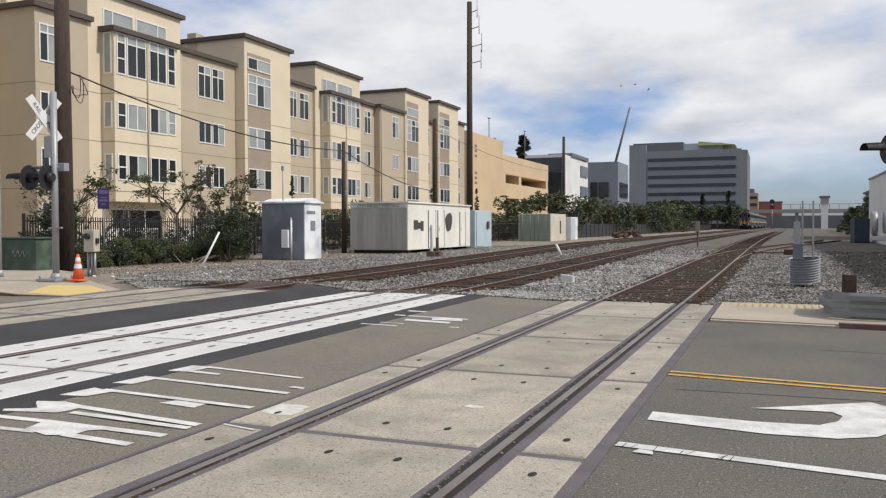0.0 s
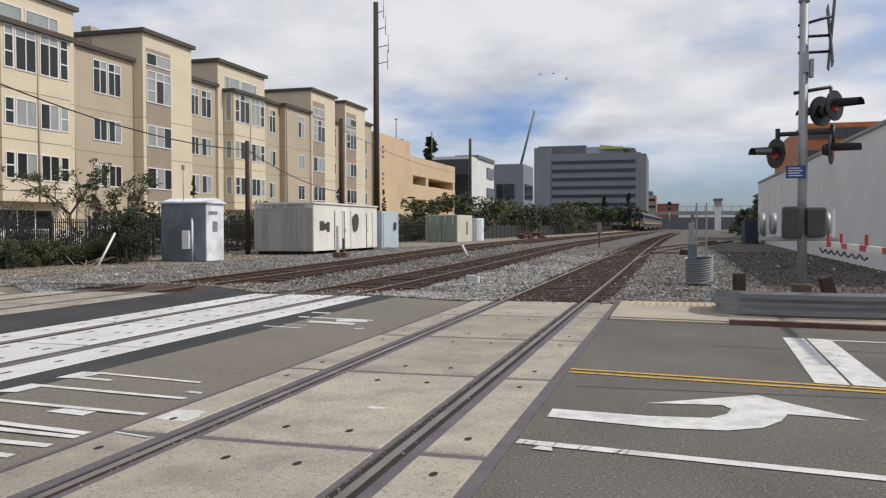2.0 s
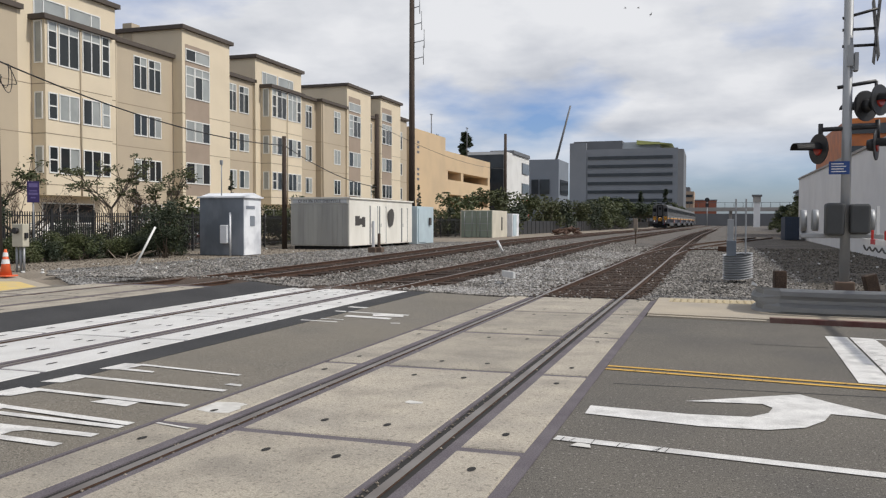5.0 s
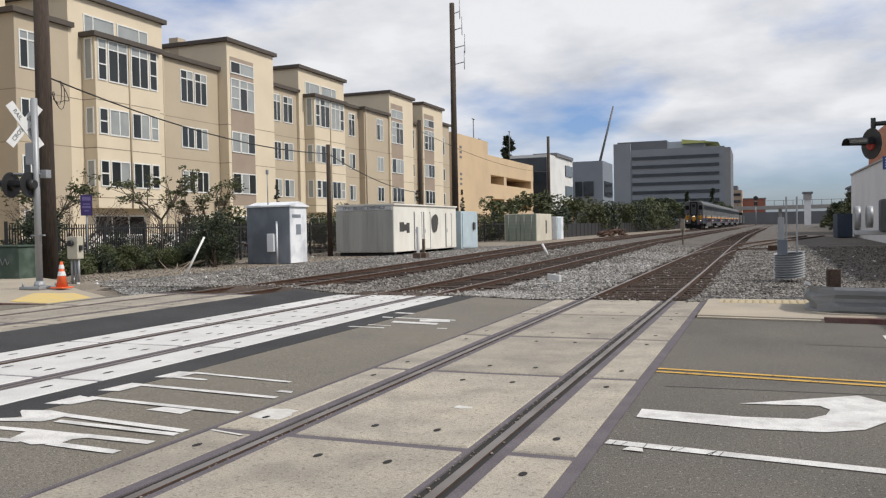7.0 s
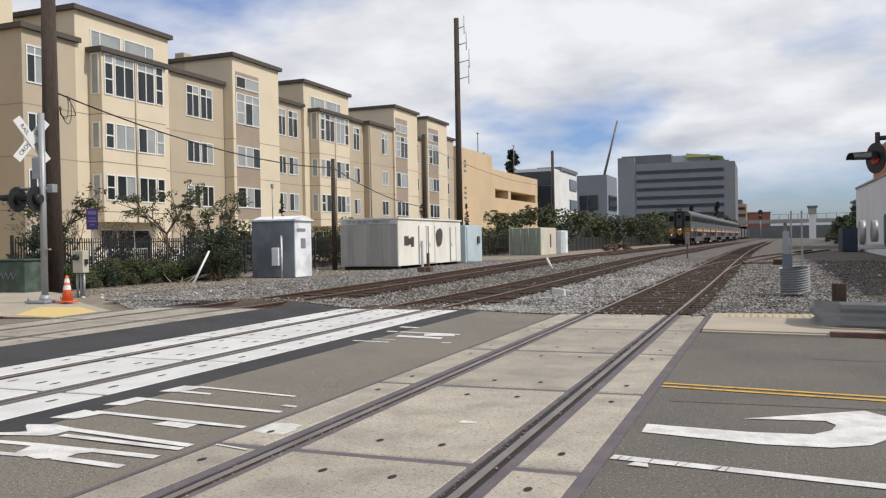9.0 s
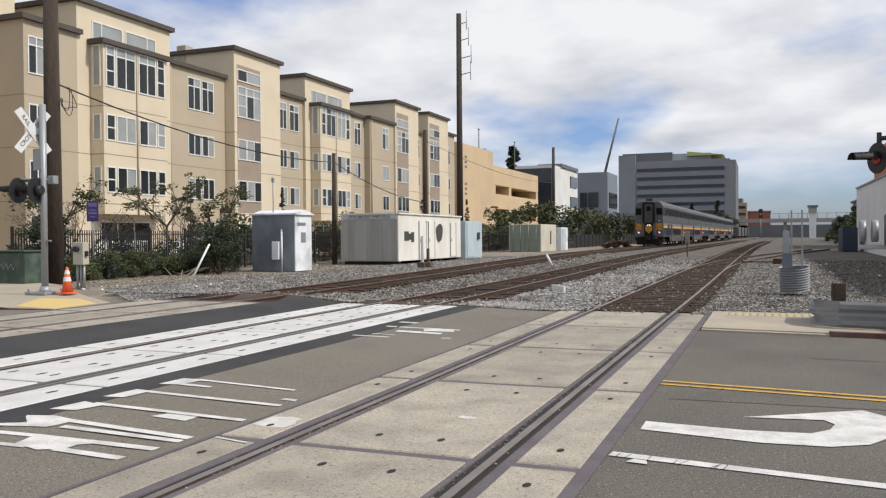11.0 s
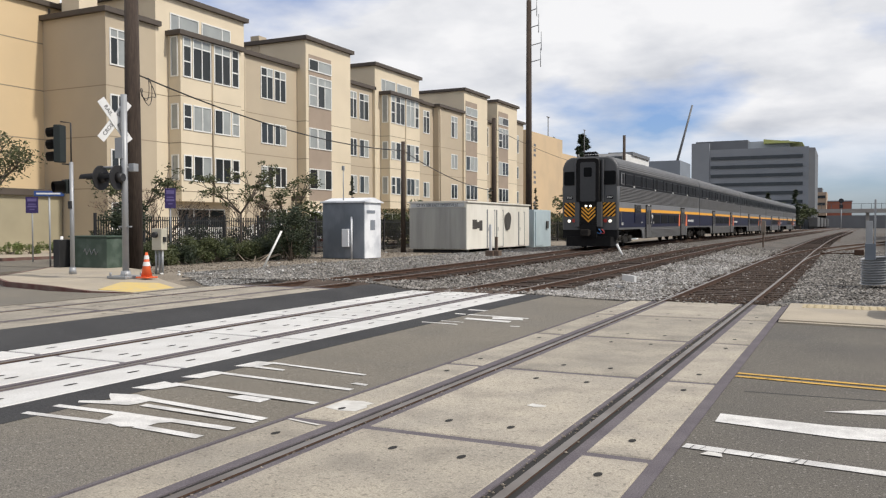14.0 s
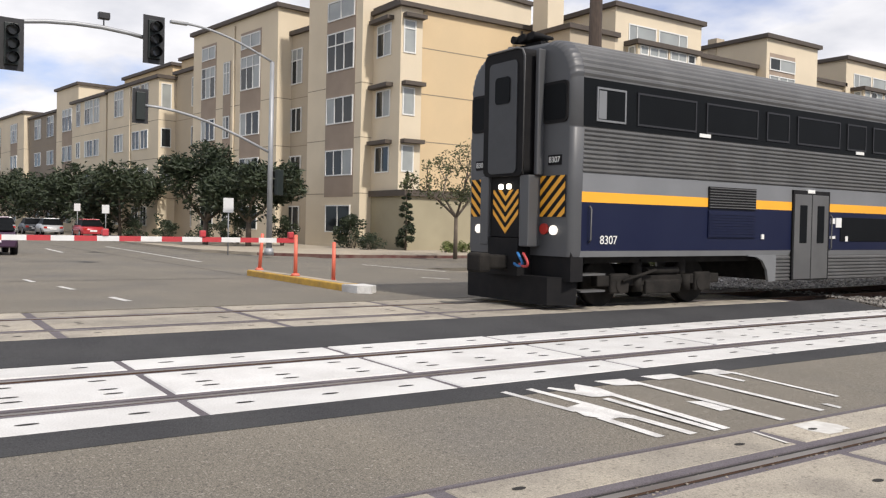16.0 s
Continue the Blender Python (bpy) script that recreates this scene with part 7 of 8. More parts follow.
# ---------------------------------------------------------------- cars
def road_car(x, y, turn, col, label):
    c = thing("car", label, "car", group="cars on the street")
    bm = B()
    secs = [(-2.15, 0.35, 0.62, 0.72), (-2.05, 0.30, 0.82, 0.82), (-1.2, 0.28, 0.98, 0.88), (0.9, 0.28, 0.98, 0.88), (1.9, 0.28, 0.86, 0.84), (2.15, 0.34, 0.62, 0.74)]
    rings = []
    for yy, z0, z1, hw in secs:
        rings.append([bm.verts.new(p) for p in ((-hw, yy, z0), (-hw - 0.02, yy, (z0 + z1) / 2), (-hw + 0.06, yy, z1), (hw - 0.06, yy, z1), (hw + 0.02, yy, (z0 + z1) / 2), (hw, yy, z0))])
    for r, q in zip(rings, rings[1:]):
        for k in range(6):
            f = bm.faces.new((r[k], r[(k + 1) % 6], q[(k + 1) % 6], q[k]))
            f.smooth = True
    bm.faces.new(rings[0])
    bm.faces.new(rings[-1])
    part("body", bm, mat("car_" + "_".join("%02d" % int(v * 99) for v in col), col, 0.3, 0.1, scale=2, amount=0.3), c)
    bm = B()
    lo = [bm.verts.new(p) for p in ((-0.8, -1.75, 0.95), (0.8, -1.75, 0.95), (0.8, 0.95, 0.95), (-0.8, 0.95, 0.95))]
    hi = [bm.verts.new(p) for p in ((-0.62, -1.2, 1.42), (0.62, -1.2, 1.42), (0.62, 0.2, 1.46), (-0.62, 0.2, 1.46))]
    for k in range(4):
        bm.faces.new((lo[k], lo[(k + 1) % 4], hi[(k + 1) % 4], hi[k]))
    part("glasshouse", bm, TGLASS, c)
    bm = B()
    box(bm, -0.64, 0.64, -1.22, 0.22, 1.42, 1.49, 0.03)
    part("roof", bm, MATS["car_" + "_".join("%02d" % int(v * 99) for v in col)], c)
    for dy in (-1.35, 1.35):
        for s_ in (-1, 1):
            bm = B()
            tube(bm, (s_ * 0.68, dy, 0.33), (s_ * 0.9, dy, 0.33), 0.33, seg=18)
            w = part("wheel", bm, TBLACK, c)
            bm = B()
            tube(bm, (s_ * 0.885, dy, 0.33), (s_ * 0.91, dy, 0.33), 0.2, seg=14)
            part("rim", bm, GALV, w)
    for yy, m_ in ((-2.14, REDLAMP), (2.12, SIGN_WHITE)):
        for s_ in (-1, 1):
            bm = B()
            box(bm, s_ * 0.62 - 0.13, s_ * 0.62 + 0.13, yy - 0.03, yy + 0.06, 0.62, 0.78)
            part("lamp", bm, m_, c)
    bm = B()
    box(bm, -0.26, 0.26, -2.19, -2.14, 0.5, 0.62)
    part("plate", bm, SIGN_WHITE, c)
    c.matrix_basis = pose(x, y, 0.2, 0, 0, turn)


road_car(-38.0, 3.55, 90, (0.06, 0.03, 0.06), "dark plum saloon car waiting on the street")
road_car(-72.0, 14.0, 90, (0.42, 0.04, 0.05), "red hatchback parked by the kerb")
road_car(-80.0, 12.4, 90, (0.45, 0.46, 0.47), "silver car parked by the kerb")
road_car(-78.0, 8.5, 90, (0.40, 0.41, 0.42), "silver car on the street")
road_car(-86.0, 11.8, 90, (0.08, 0.085, 0.09), "dark grey car parked by the kerb")
road_car(-92.0, 9.0, 90, (0.10, 0.11, 0.12), "charcoal car on the street")
road_car(-28.0, 42.0, 4, (0.55, 0.56, 0.57), "white car parked behind the fence")
road_car(-28.0, 57.0, 2, (0.5, 0.5, 0.52), "pale car parked behind the fence")

# ---------------------------------------------------------------- fence
def fence():
    f = thing("iron_fence", "black iron picket fence behind the shrubs", "fence")
    x, y0, y1 = -25.5, 22.5, 58.5
    base = B()
    box(base, -0.016, 0.016, -0.016, 0.016, 0, 1.78)
    me = mesh("picket", base, BLACK)
    n = 296
    for k in range(n):
        share("picket", me, f, pose(x, y0 + (y1 - y0) * k / n, 0.3))
    pb = B()
    box(pb, -0.045, 0.045, -0.045, 0.045, 0, 2.0, 0.006)
    pm = mesh("post", pb, BLACK)
    k = 0
    y = y0
    while y <= y1 + 40:
        share("post", pm, f, pose(x - 0.03, y, 0.2))
        y += 2.4
    for z in (0.45, 1.9):
        bm = B()
        box(bm, x - 0.02, x + 0.02, y0, y1 + 40, z, z + 0.045)
        part("rail", bm, BLACK, f)
    bm = B()
    for k in range(220):
        y = y1 + k * 0.18
        box(bm, x - 0.012, x + 0.012, y - 0.015, y + 0.015, 0.3, 2.08)
    tagged(part("far_pickets", bm, BLACK, f), kind="stuff")
    g = thing("patio_railing", "white slatted patio railing at the apartment block", "railing")
    b2 = B()
    box(b2, -0.015, 0.015, -0.04, 0.04, 0, 1.25)
    sm = mesh("slat", b2, FRAME)
    for k in range(90):
        share("slat", sm, g, pose(-34.6, 35.5 + k * 0.17, 0.35))
    bm = B()
    box(bm, -34.62, -34.58, 35.4, 51, 1.55, 1.62)
    part("top_rail", bm, FRAME, g)


fence()

# ---------------------------------------------------------------- plants
LEAF = mat("leaf_green", (0.045, 0.062, 0.018), 0.6, col2=(0.078, 0.09, 0.03), scale=2.5, amount=1.0)
LEAF_DARK = mat("leaf_dark", (0.017, 0.029, 0.012), 0.6, col2=(0.032, 0.045, 0.018), scale=2.0, amount=1.0)
LEAF_OLIVE = mat("leaf_olive", (0.085, 0.095, 0.035), 0.65, col2=(0.05, 0.06, 0.022), scale=1.5, amount=1.0)
LEAF_DRY = mat("leaf_dry", (0.14, 0.085, 0.065), 0.8, col2=(0.1, 0.065, 0.045), scale=3, amount=1.0)
LEAF_LIME = mat("leaf_lime", (0.13, 0.16, 0.04), 0.6, col2=(0.09, 0.12, 0.03), scale=3, amount=1.0)
BARK = mat("bark", (0.10, 0.08, 0.06), 0.95, col2=(0.15, 0.12, 0.095), scale=4, amount=0.9, bump=0.5, bump_scale=20)
VR = random.Random(21)


def leaves(centres, count, size, spread):
    """Small bent leaves scattered about clump centres; an uneven outline with gaps."""
    vs, fs = [], []
    for k in range(count):
        cx, cy, cz, r = centres[VR.randrange(len(centres))]
        while True:
            d = Vector((VR.uniform(-1, 1), VR.uniform(-1, 1), VR.uniform(-1, 1)))
            if d.length <= 1:
                break
        p = Vector((cx, cy, cz)) + Vector((d.x * r, d.y * r, d.z * r * spread))
        u = Vector((VR.gauss(0, 1), VR.gauss(0, 1), VR.gauss(0, 0.6))).normalized()
        w = u.cross(Vector((VR.gauss(0, 1), VR.gauss(0, 1), VR.gauss(0, 1)))).normalized()
        s_ = size * VR.uniform(0.6, 1.4)
        n = u.cross(w) * s_ * 0.18
        k0 = len(vs)
        vs += [p - u * s_, p + w * s_ * 0.38 + n, p + u * s_, p - w * s_ * 0.38 + n]
        fs += [(k0, k0 + 1, k0 + 2), (k0, k0 + 2, k0 + 3)]
    return vs, fs


def leaf_part(name, vs, fs, material, parent, label=""):
    me = bpy.data.meshes.new(name)
    me.from_pydata([tuple(v) for v in vs], [], fs)
    me.materials.append(material)
    ob = new(name, me)
    ob.parent = parent
    if label:
        tagged(ob, label)
    return tagged(ob, kind="stuff")


def bush(x, y, z, rx, ry, h, material, count, size, label, clumps=14):
    b = thing("shrub", label, "shrub", group="shrubs")
    cs = []
    for k in range(clumps):
        a, q = VR.uniform(0, math.tau), math.sqrt(VR.random())
        zz = VR.uniform(0.15, 0.85)
        w = 1 - 0.5 * zz
        cs.append((x + rx * q * w * math.cos(a), y + ry * q * w * math.sin(a), z + h * zz, min(rx, ry, h) * VR.uniform(0.28, 0.5)))
    vs, fs = leaves(cs, count, size, 0.9)
    leaf_part("foliage", vs, fs, material, b)
    bm = B()
    for c in cs[:8]:
        tube(bm, (x + VR.uniform(-0.2, 0.2), y + VR.uniform(-0.2, 0.2), z - 0.1), (c[0], c[1], c[2]), 0.03, 0.01, 5)
    part("stem", bm, BARK, b)
    return b


def branch(bm, a, d, length, r, depth, tips, up=0.15):
    b = a + d * length
    tube(bm, a, b, r, r * 0.68, 7 if depth > 1 else 5, caps=False)
    if depth == 0:
        tips.append(b)
        return
    tips.append(a.lerp(b, 0.8))
    for k in range(VR.choice((2, 3))):
        nd = (d + Vector((VR.gauss(0, 0.5), VR.gauss(0, 0.5), VR.gauss(up, 0.3)))).normalized()
        branch(bm, b, nd, length * VR.uniform(0.6, 0.85), r * 0.62, depth - 1, tips, up)


def tree(name, label, x, y, z, trunk_h, trunk_r, length, depth, material, count, size, clump, spread=0.8, lean=(0, 0), limbs=4):
    t = thing(name, label, "tree", group="trees")
    bm = B()
    a = Vector((x, y, z - 0.1))
    top = a + Vector((lean[0], lean[1], trunk_h))
    tube(bm, a, top, trunk_r, trunk_r * 0.75, 10)
    tips = []
    for k in range(limbs):
        ang = k * math.tau / limbs + VR.uniform(-0.4, 0.4)
        d = Vector((math.cos(ang) * 0.75, math.sin(ang) * 0.75, VR.uniform(0.5, 1.0))).normalized()
        branch(bm, top, d, length * VR.uniform(0.8, 1.15), trunk_r * 0.6, depth, tips)
    part("trunk", bm, BARK, t, "branching grey-brown trunk")
    if count:
        cs = [(p.x, p.y, p.z, clump * VR.uniform(0.6, 1.3)) for p in tips]
        vs, fs = leaves(cs, count, size, spread)
        leaf_part("crown", vs, fs, material, t)
    return t


def conifer(x, y, z, h, r, material, n, size, label):
    t = thing("conifer", label, "tree", group="trees")
    bm = B()
    tube(bm, (x, y, z - 0.1), (x, y, z + h * 0.97), 0.04 * h * 0.35, 0.02, 8)
    part("trunk", bm, BARK, t)
    cs = []
    k = 0
    while k < 46:
        f = VR.uniform(0.06, 1)
        rr = r * (1 - f) ** 0.8 + 0.05 * r
        a = VR.uniform(0, math.tau)
        cs.append((x + rr * 0.75 * math.cos(a), y + rr * 0.75 * math.sin(a), z + h * f, rr * 0.45 + 0.06 * r))
        k += 1
    vs, fs = leaves(cs, n, size, 0.6)
    leaf_part("crown", vs, fs, material, t)


# street tree on the corner
tree("street_tree", "small half-bare street tree with sparse green leaves", -31.35, 21.7, 0.33, 1.9, 0.11, 1.15, 3, LEAF_OLIVE, 2600, 0.085, 0.42)
# low planting at the corner block
for k in range(6):
    bush(-37.2 + 0.1 * k, 25.2 + k * 1.15, 0.3, 0.8, 0.75, 0.55, LEAF_LIME, 500, 0.07, "low bright green planting", 8)
conifer(-39.9, 24.3, 0.3, 4.4, 0.5, LEAF_DARK, 5200, 0.07, "slim dark cypress against the olive wall")
bush(-43.5, 22.8, 0.3, 1.6, 1.0, 2.4, LEAF_DARK, 1800, 0.10, "dense dark shrub beside the corner block")
bush(-40.8, 22.6, 0.3, 1.4, 0.8, 0.9, LEAF_DARK, 900, 0.08, "low clipped dark hedge")
# big street trees on the main street
tree("street_tree", "broad dark evergreen street tree", -49.0, 16.0, 0.3, 1.5, 0.18, 1.55, 3, LEAF_DARK, 9000, 0.17, 0.8)
tree("street_tree", "broad dark evergreen street tree", -46.0, 17.5, 0.3, 1.5, 0.18, 1.45, 3, LEAF_DARK, 9000, 0.16, 0.8)
for k, (x, y, h) in enumerate(((-72, 19, 1.7), (-80, 18.5, 1.9), (-90, 18, 2.0), (-100, 17, 2.2), (-112, 16.5, 2.4), (-118, 8, 2.4), (-128, 12, 2.6))):
    tree("street_tree", "leafy dark green street tree along the pavement", x, y - 2.5 + 0.02 * (x + 70), 0.3, 1.2, 0.16, h * 0.95, 3, LEAF_DARK, 4600, 0.24, 1.15)
for k in range(9):
    bush(-48 - k * 3.6, 20.0 - 0.44 * k + VR.uniform(-0.8, 0.8), 0.3, 1.7, 0.9, VR.uniform(1.2, 2.2), LEAF_DARK, 700, 0.11, "dark clipped shrub before the apartments", 9)
# along the fence
HEDGE = "low dense green shrub before the iron fence"
for k in range(13):
    y = 22.6 + k * 0.75
    bush(-23.9 + VR.uniform(-0.35, 0.35) + 0.06 * k, y, 0.2, 0.85, 0.75, VR.uniform(0.75, 1.15), LEAF if k % 3 else LEAF_DARK, 3000, 0.045, HEDGE, 16)
for k in range(7):
    bush(-27.4 + VR.uniform(-0.3, 0.3), 24.6 + k * 2.1, 0.2, 0.9, 1.3, VR.uniform(1.2, 1.7), LEAF_DARK, 1300, 0.07, "dark shaded shrub behind the iron fence", 12)
bush(-24.6, 23.4, 0.2, 0.9, 0.9, 2.7, LEAF_DARK, 2600, 0.07, "tall dark shrub at the fence's end", 18)
bush(-23.6, 21.9, 0.2, 0.8, 0.8, 2.6, LEAF_DARK, 2200, 0.07, "tall dark shrub behind the wooden pole")
bush(-21.6, 29.3, 0.2, 0.95, 1.3, 2.5, LEAF_DARK, 3400, 0.07, "tall dark green shrub beside the relay shed", 20)
bush(-22.7, 30.8, 0.2, 0.9, 1.0, 2.1, LEAF, 2000, 0.07, "green shrub beside the relay shed")
tree("tree", "thin tree with sparse green sprays by the fence", -26.6, 25.6, 0.2, 2.0, 0.07, 1.15, 2, LEAF_OLIVE, 900, 0.09, 0.33, 0.5)
tree("tree", "thin tree with sparse green sprays by the fence", -26.9, 32.5, 0.2, 2.2, 0.08, 1.3, 2, LEAF_OLIVE, 1000, 0.09, 0.33, 0.5)
tree("tree", "leafy small tree behind the relay shed", -26.8, 36.0, 0.2, 1.8, 0.08, 1.2, 2, LEAF_OLIVE, 1100, 0.09, 0.36, 0.6)
tree("tree", "bare reddish shrub behind the fence", -28.4, 28.8, 0.2, 0.7, 0.07, 1.05, 4, LEAF_DRY, 500, 0.05, 0.2, 0.8, limbs=6)
tree("tree", "bare reddish shrub behind the fence", -28.2, 35.2, 0.2, 0.8, 0.06, 1.0, 4, LEAF_DRY, 400, 0.05, 0.2, 0.8, limbs=6)
conifer(-29.5, 37.6, 0.2, 4.6, 0.42, LEAF_DARK, 3600, 0.07, "slim dark cypress before the apartments")
conifer(-31.5, 50.0, 0.2, 4.9, 0.45, LEAF_DARK, 3600, 0.07, "slim dark cypress before the apartments")
conifer(-31.5, 75.0, 0.2, 5.2, 0.5, LEAF_DARK, 1000, 0.11, "slim dark cypress before the apartments")
conifer(-31.5, 88.0, 0.2, 5.6, 0.5, LEAF_DARK, 1000, 0.11, "slim dark cypress before the apartments")
bush(-30.5, 40.0, 0.2, 1.0, 1.2, 2.6, LEAF, 1500, 0.09, "rounded green shrub before the patios")
bush(-30.5, 33.5, 0.2, 0.8, 1.0, 1.8, LEAF_DARK, 1000, 0.08, "dark shrub before the patios")
for k in range(11):
    y = 38 + k * 4.6
    bush(-26.9 + VR.uniform(-0.7, 0.5), y, 0.2, 1.5, 2.1, VR.uniform(2.2, 3.6), (LEAF, LEAF_DARK, LEAF_OLIVE)[k % 3], 1500, 0.13, "overgrown green shrub along the fence", 14)
for k in range(15):
    y = 90 + k * 8.5
    bush(-26.5 + 0.045 * (y - 90) + VR.uniform(-1.5, 1.5), y, 0.2, 3.0, 4.6, VR.uniform(3.2, 6.2), (LEAF, LEAF_OLIVE, LEAF_DARK)[k % 3], 1500, 0.28, "overgrown green shrub beyond the sheds", 16)
for k in range(9):
    tree("tree", "leafy roadside tree far along the line", -30 + 1.5 * k + VR.uniform(-2, 2), 235 + k * 11, 0.3, 3.0, 0.25, 2.3, 2, LEAF_DARK if k % 2 else LEAF, 1100, 0.55, 1.5)
conifer(-56.2, 190, 0.2, 23.5, 3.6, LEAF_DARK, 4200, 0.7, "tall dark conifer behind the garage")
conifer(-58.2, 175, 0.2, 21.0, 1.4, LEAF_DARK, 900, 0.6, "thin dark conifer behind the garage")
conifer(-16.5, 300, 0.2, 13, 2.2, LEAF_DARK, 900, 0.6, "dark conifer far along the line")
conifer(-25, 300, 0.2, 12, 2.0, LEAF_DARK, 900, 0.6, "dark conifer far along the line")
for k in range(10):
    y = 100 + k * 13
    bush(10.2 + 0.03 * (y - 95) + VR.uniform(-1, 1), y, 0.2, 2.2, 4.5, VR.uniform(2.6, 5.4), (LEAF_OLIVE, LEAF, LEAF_DARK)[k % 3], 1000, 0.3, "scrubby green growth east of the line", 14)
f_ = thing("timber_fence", "dark board fence along the far track", "fence")
bm = B()
for k in range(70):
    y = 100 + k * 2.4
    box(bm, -23.3 + bend(y), -23.2 + bend(y), y, y + 2.34, 0.1, 1.9)
tagged(part("board", bm, BLACK, f_), kind="stuff")
t_ = thing("parked_train", "grey passenger train standing far along the line", "train")
for k in range(4):
    bm = B()
    y = 330 + k * 26
    box(bm, -12.6 + bend(y) - 5.5, -12.6 + bend(y) - 2.5, y, y + 25.5, 1.0, 4.6, 0.2)
    part("coach", bm, STEEL, t_)


# ---------------------------------------------------------------- loose stones and litter
def stones():
    r = random.Random(3)
    base = [Vector(p) for p in ((1, 0, 0), (-1, 0, 0), (0, 1, 0), (0, -1, 0), (0, 0, 1), (0, 0, -1))]
    tri = [(0, 2, 4), (2, 1, 4), (1, 3, 4), (3, 0, 4), (2, 0, 5), (1, 2, 5), (3, 1, 5), (0, 3, 5)]

    def scatter(name, n, xs, ys, lo, hi, label, material, keep):
        vs, fs = [], []
        for k in range(n):
            y = ys[0] + (ys[1] - ys[0]) * r.random() ** 1.7
            x = r.uniform(*xs)
            if not keep(x, y):
                continue
            s_ = r.uniform(lo, hi) * (1 + 0.012 * (y - ys[0]))
            z = land_z(x, y) + s_ * 0.25 + 0.01
            q = Euler((r.uniform(0, 6), r.uniform(0, 6), r.uniform(0, 6))).to_quaternion()
            k0 = len(vs)
            for v in base:
                p = q @ (v * s_ * r.uniform(0.6, 1.1))
                vs.append((x + p.x, y + p.y, z + p.z * 0.7))
            fs += [(a + k0, b + k0, c + k0) for a, b, c in tri]
        me = bpy.data.meshes.new(name)
        me.from_pydata(vs, [], fs)
        me.materials.append(material)
        tagged(new(name, me), label, "gravel", kind="stuff")

    def off_rails(x, y):
        return all(abs(x - c - bend(y) + s_) > 0.09 for k, c in ((1, T1), (2, T2), (3, T3)) for s_ in (-half_gauge(k, y), half_gauge(k, y)))
    scatter("ballast_stones", 52000, (-17.5, 2.6), (END + 0.1, 62), 0.025, 0.06, "loose grey ballast stones", STONE, lambda x, y: off_rails(x, y) and (x < -1.25 or y > 19.0) and not any(abs(x - c - bend(y)) < 1.35 and r.random() < 0.94 for c in (T1, T2, T3)))
    scatter("pale_stones", 9000, (-7.0, -3.9), (END + 0.3, 50), 0.03, 0.065, "heap of pale new ballast stones", mat("stone_pale", (0.36, 0.35, 0.335), 0.95, col2=(0.24, 0.232, 0.22), scale=2, amount=1.0, island=0.5), lambda x, y: noise.noise((x * 0.7, y * 0.35, 3.0)) + 0.25 - 0.5 * abs(x + 5.4) / 1.5 > r.uniform(-0.3, 0.3))
    scatter("gravel", 7000, (-25, -17.2), (19.5, 60), 0.012, 0.038, "loose gravel and dirt beside the sheds", mat("stone_dirt", (0.245, 0.21, 0.168), 0.95, col2=(0.165, 0.14, 0.11), scale=2, amount=1.0, island=0.5), lambda x, y: x < -19.4 or y > 22)
    scatter("gravel", 15000, (-19.0, -14.2), (16.2, 60), 0.02, 0.05, "strip of grey gravel beside the far track", mat("stone_grey", (0.25, 0.245, 0.235), 0.95, col2=(0.13, 0.126, 0.118), scale=2, amount=1.0, island=0.6), lambda x, y: x > -14.6 - 1.15 * (y - 16.2) or y > 21)
    scatter("gravel", 9000, (2.0, 8.0), (19.0, 60), 0.015, 0.05, "loose gravel and dirt by the warehouse", mat("stone_dark", (0.165, 0.148, 0.125), 0.95, col2=(0.085, 0.075, 0.062), scale=2, amount=1.0, island=0.6), lambda x, y: True)
    scatter("litter", 260, (-24, 8), (19.2, 55), 0.03, 0.09, "scraps of pale litter on the gravel", mat("litter_white", (0.6, 0.6, 0.58), 0.8, scale=9), lambda x, y: off_rails(x, y) and (x > 2.2 or x < -16))
    scatter("bed_stones", 9000, (-4.3, -1.5), (END + 0.5, 48), 0.02, 0.045, "dark oily stones packed between the ties", mat("stone_bed", (0.075, 0.05, 0.036), 0.96, col2=(0.045, 0.03, 0.022), scale=2, amount=1.0, island=0.5), lambda x, y: off_rails(x, y))
    for c in (T3 - 0.87, T3 + 0.87):
        scatter("rail_debris", 700, (c - 0.10, c + 0.10), (1.5, END), 0.006, 0.018, "small stones and dirt packed beside the rail", MATS["stone_dirt"], lambda x, y, c=c: abs(abs(x - T3) - 0.915) > 0.045)
    scatter("road_grit", 12000, (-1.1, 8), (2.2, 15.2), 0.005, 0.012, "specks of grit on the asphalt", STONE, lambda x, y: True)


stones()

ties()


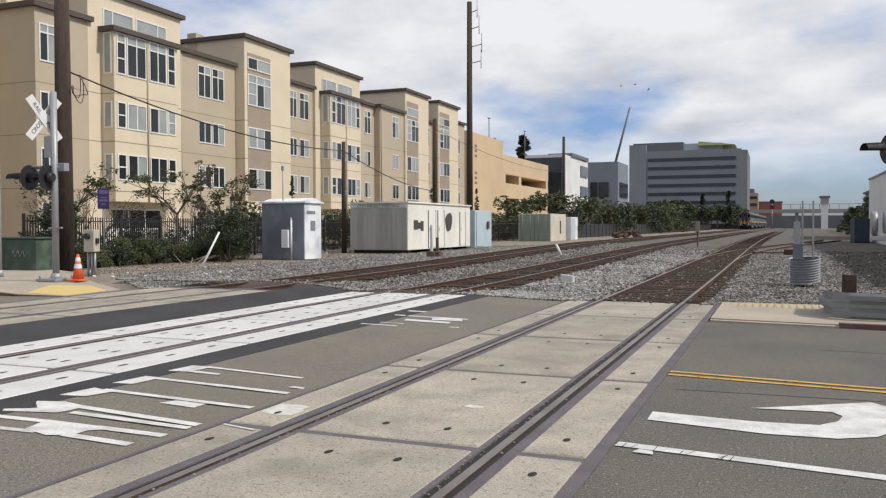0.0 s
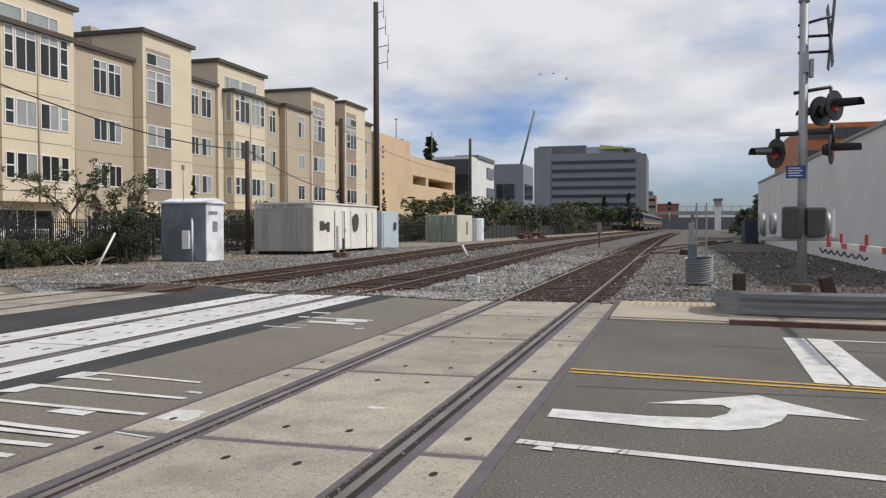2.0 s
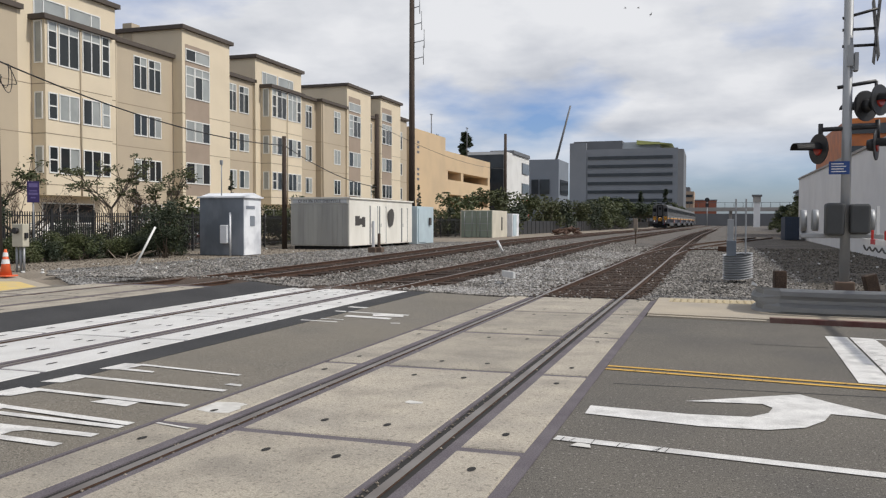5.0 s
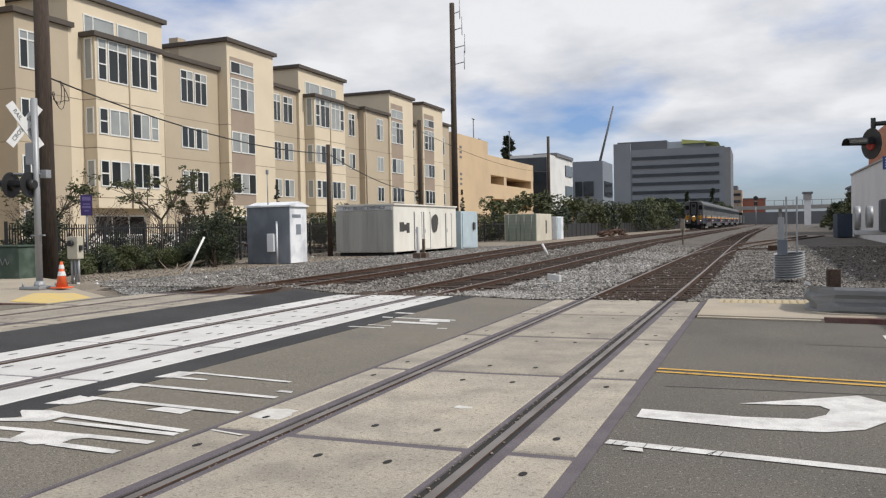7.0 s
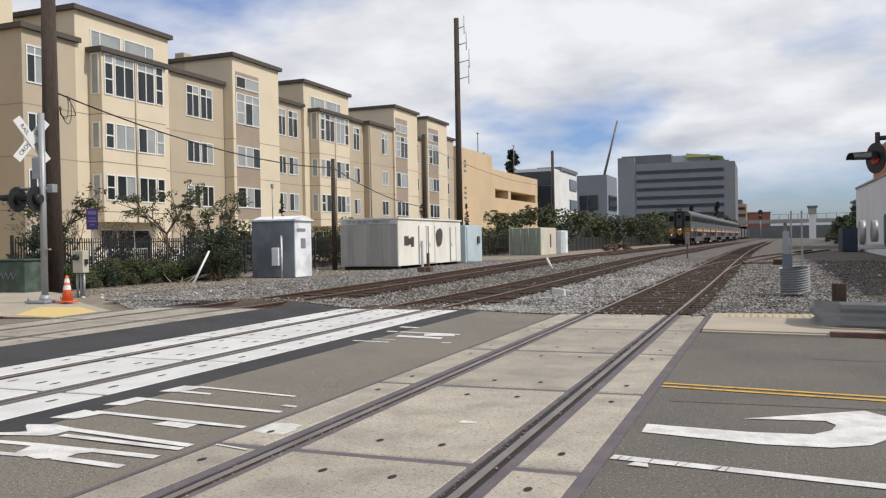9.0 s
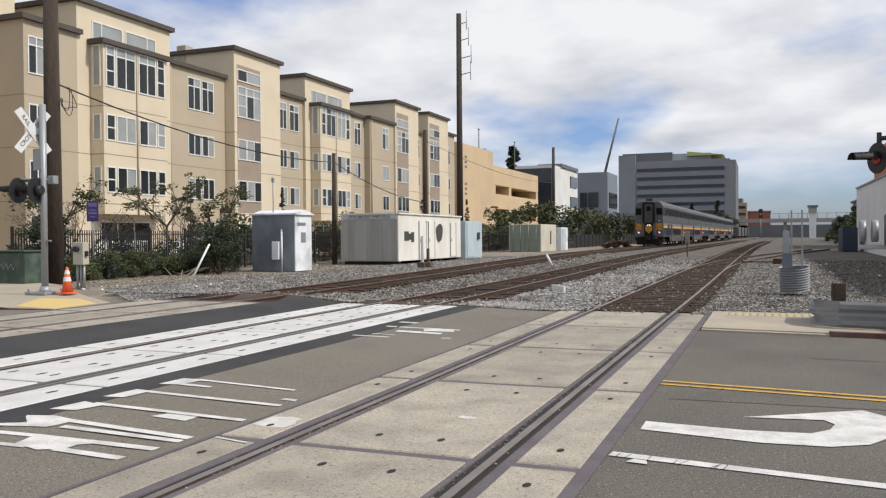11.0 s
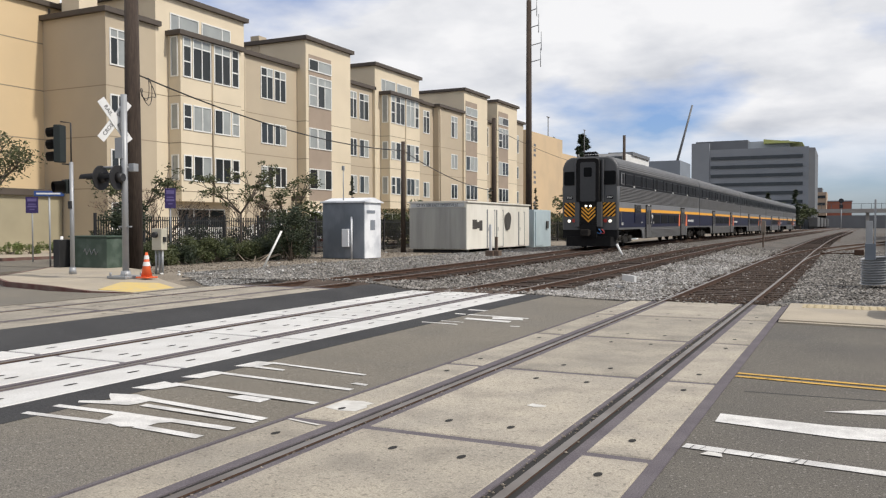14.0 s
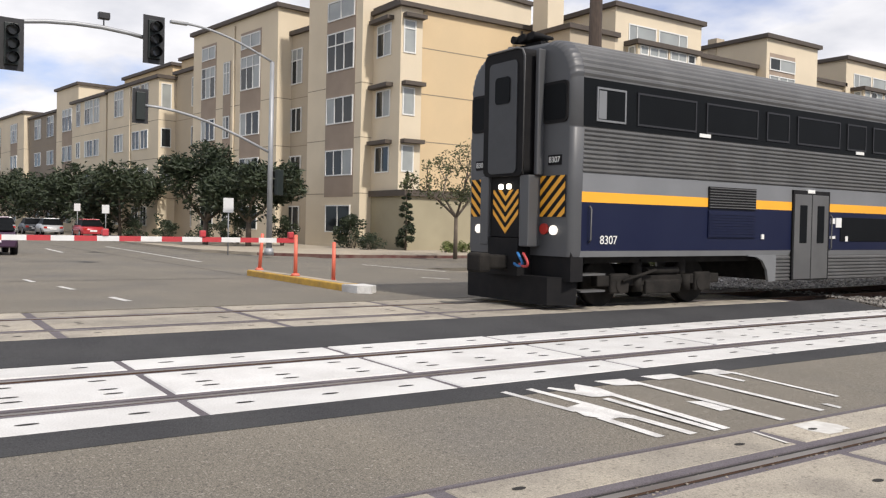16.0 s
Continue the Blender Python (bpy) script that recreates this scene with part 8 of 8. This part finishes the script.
def gulls():
    """Three far birds over the line: a body and two bent wings each."""
    flock = []
    G_ = mat("gull_grey", (0.16, 0.16, 0.17), 0.8, scale=5)
    for k in range(3):
        g = thing("gull", "small grey gull gliding far off", "bird", group="gulls")
        bm = B()
        tube(bm, (0, -0.22, 0), (0, 0.05, 0.01), 0.03, 0.075, 8)
        tube(bm, (0, 0.05, 0.01), (0, 0.25, 0.03), 0.075, 0.03, 8)
        part("body", bm, G_, g)
        for s_ in (-1, 1):
            bm = B()
            pts = [(0.05, 0.1, 0.02), (0.35, 0.14, 0.14), (0.75, 0.0, 0.08), (0.35, 0.0, 0.13), (0.05, -0.06, 0.02)]
            top = [bm.verts.new((s_ * x, y, z + 0.012)) for x, y, z in pts]
            low = [bm.verts.new((s_ * x, y, z - 0.012)) for x, y, z in pts]
            bm.faces.new(top)
            bm.faces.new(low[::-1])
            for q in range(5):
                bm.faces.new((top[q], top[(q + 1) % 5], low[(q + 1) % 5], low[q]))
            part("wing", bm, G_, g)
        flock.append(g)
    return flock


GULLS = gulls()


def motions():
    # gulls drift slowly across the open sky
    for k, g in enumerate(GULLS):
        walk(g, [(t, pose(x + 1.95 * k, 150 + 3 * k, z + 0.6 * (k == 1), 0, 25 - 20 * k, -70)) for t, x, z in ((0.0, -26.5, 26.4), (2.0, -23.9, 29.0), (3.2, -23.2, 30.9), (5.5, -12.0, 42.0), (16.0, 120.0, 90.0))])
    # the train runs in on the far line at an even pace
    def at(y):
        e = 0.5
        return T1 + bend(y), track_z(1, y), math.degrees(math.atan2(bend(y + e) - bend(y - e), 2 * e))
    for k, car in enumerate(TRAIN):
        rows = []
        for j in range(33):
            t = j * 0.5
            u = 16.0 - t
            v = u - 7
            y = (9.96 + 16.5 * u + 0.277 * u * u - 0.0468 * u ** 3 if v < 0 else 122.98 + 13.5 * v + 0.1 * v * v) + 25.95 * k
            x0, z0, _ = at(y + 2.75)
            x1, z1, _ = at(y + CAR_L - 2.75)
            turn = -math.degrees(math.atan2(x1 - x0, CAR_L - 5.5))
            tilt = math.degrees(math.atan2(z1 - z0, CAR_L - 5.5))
            m = pose(x0, y + 2.75, z0, tilt, 0, turn) @ Matrix.Translation((0, -2.75, 0))
            rows.append((t, m))
        walk(car, rows)


motions()
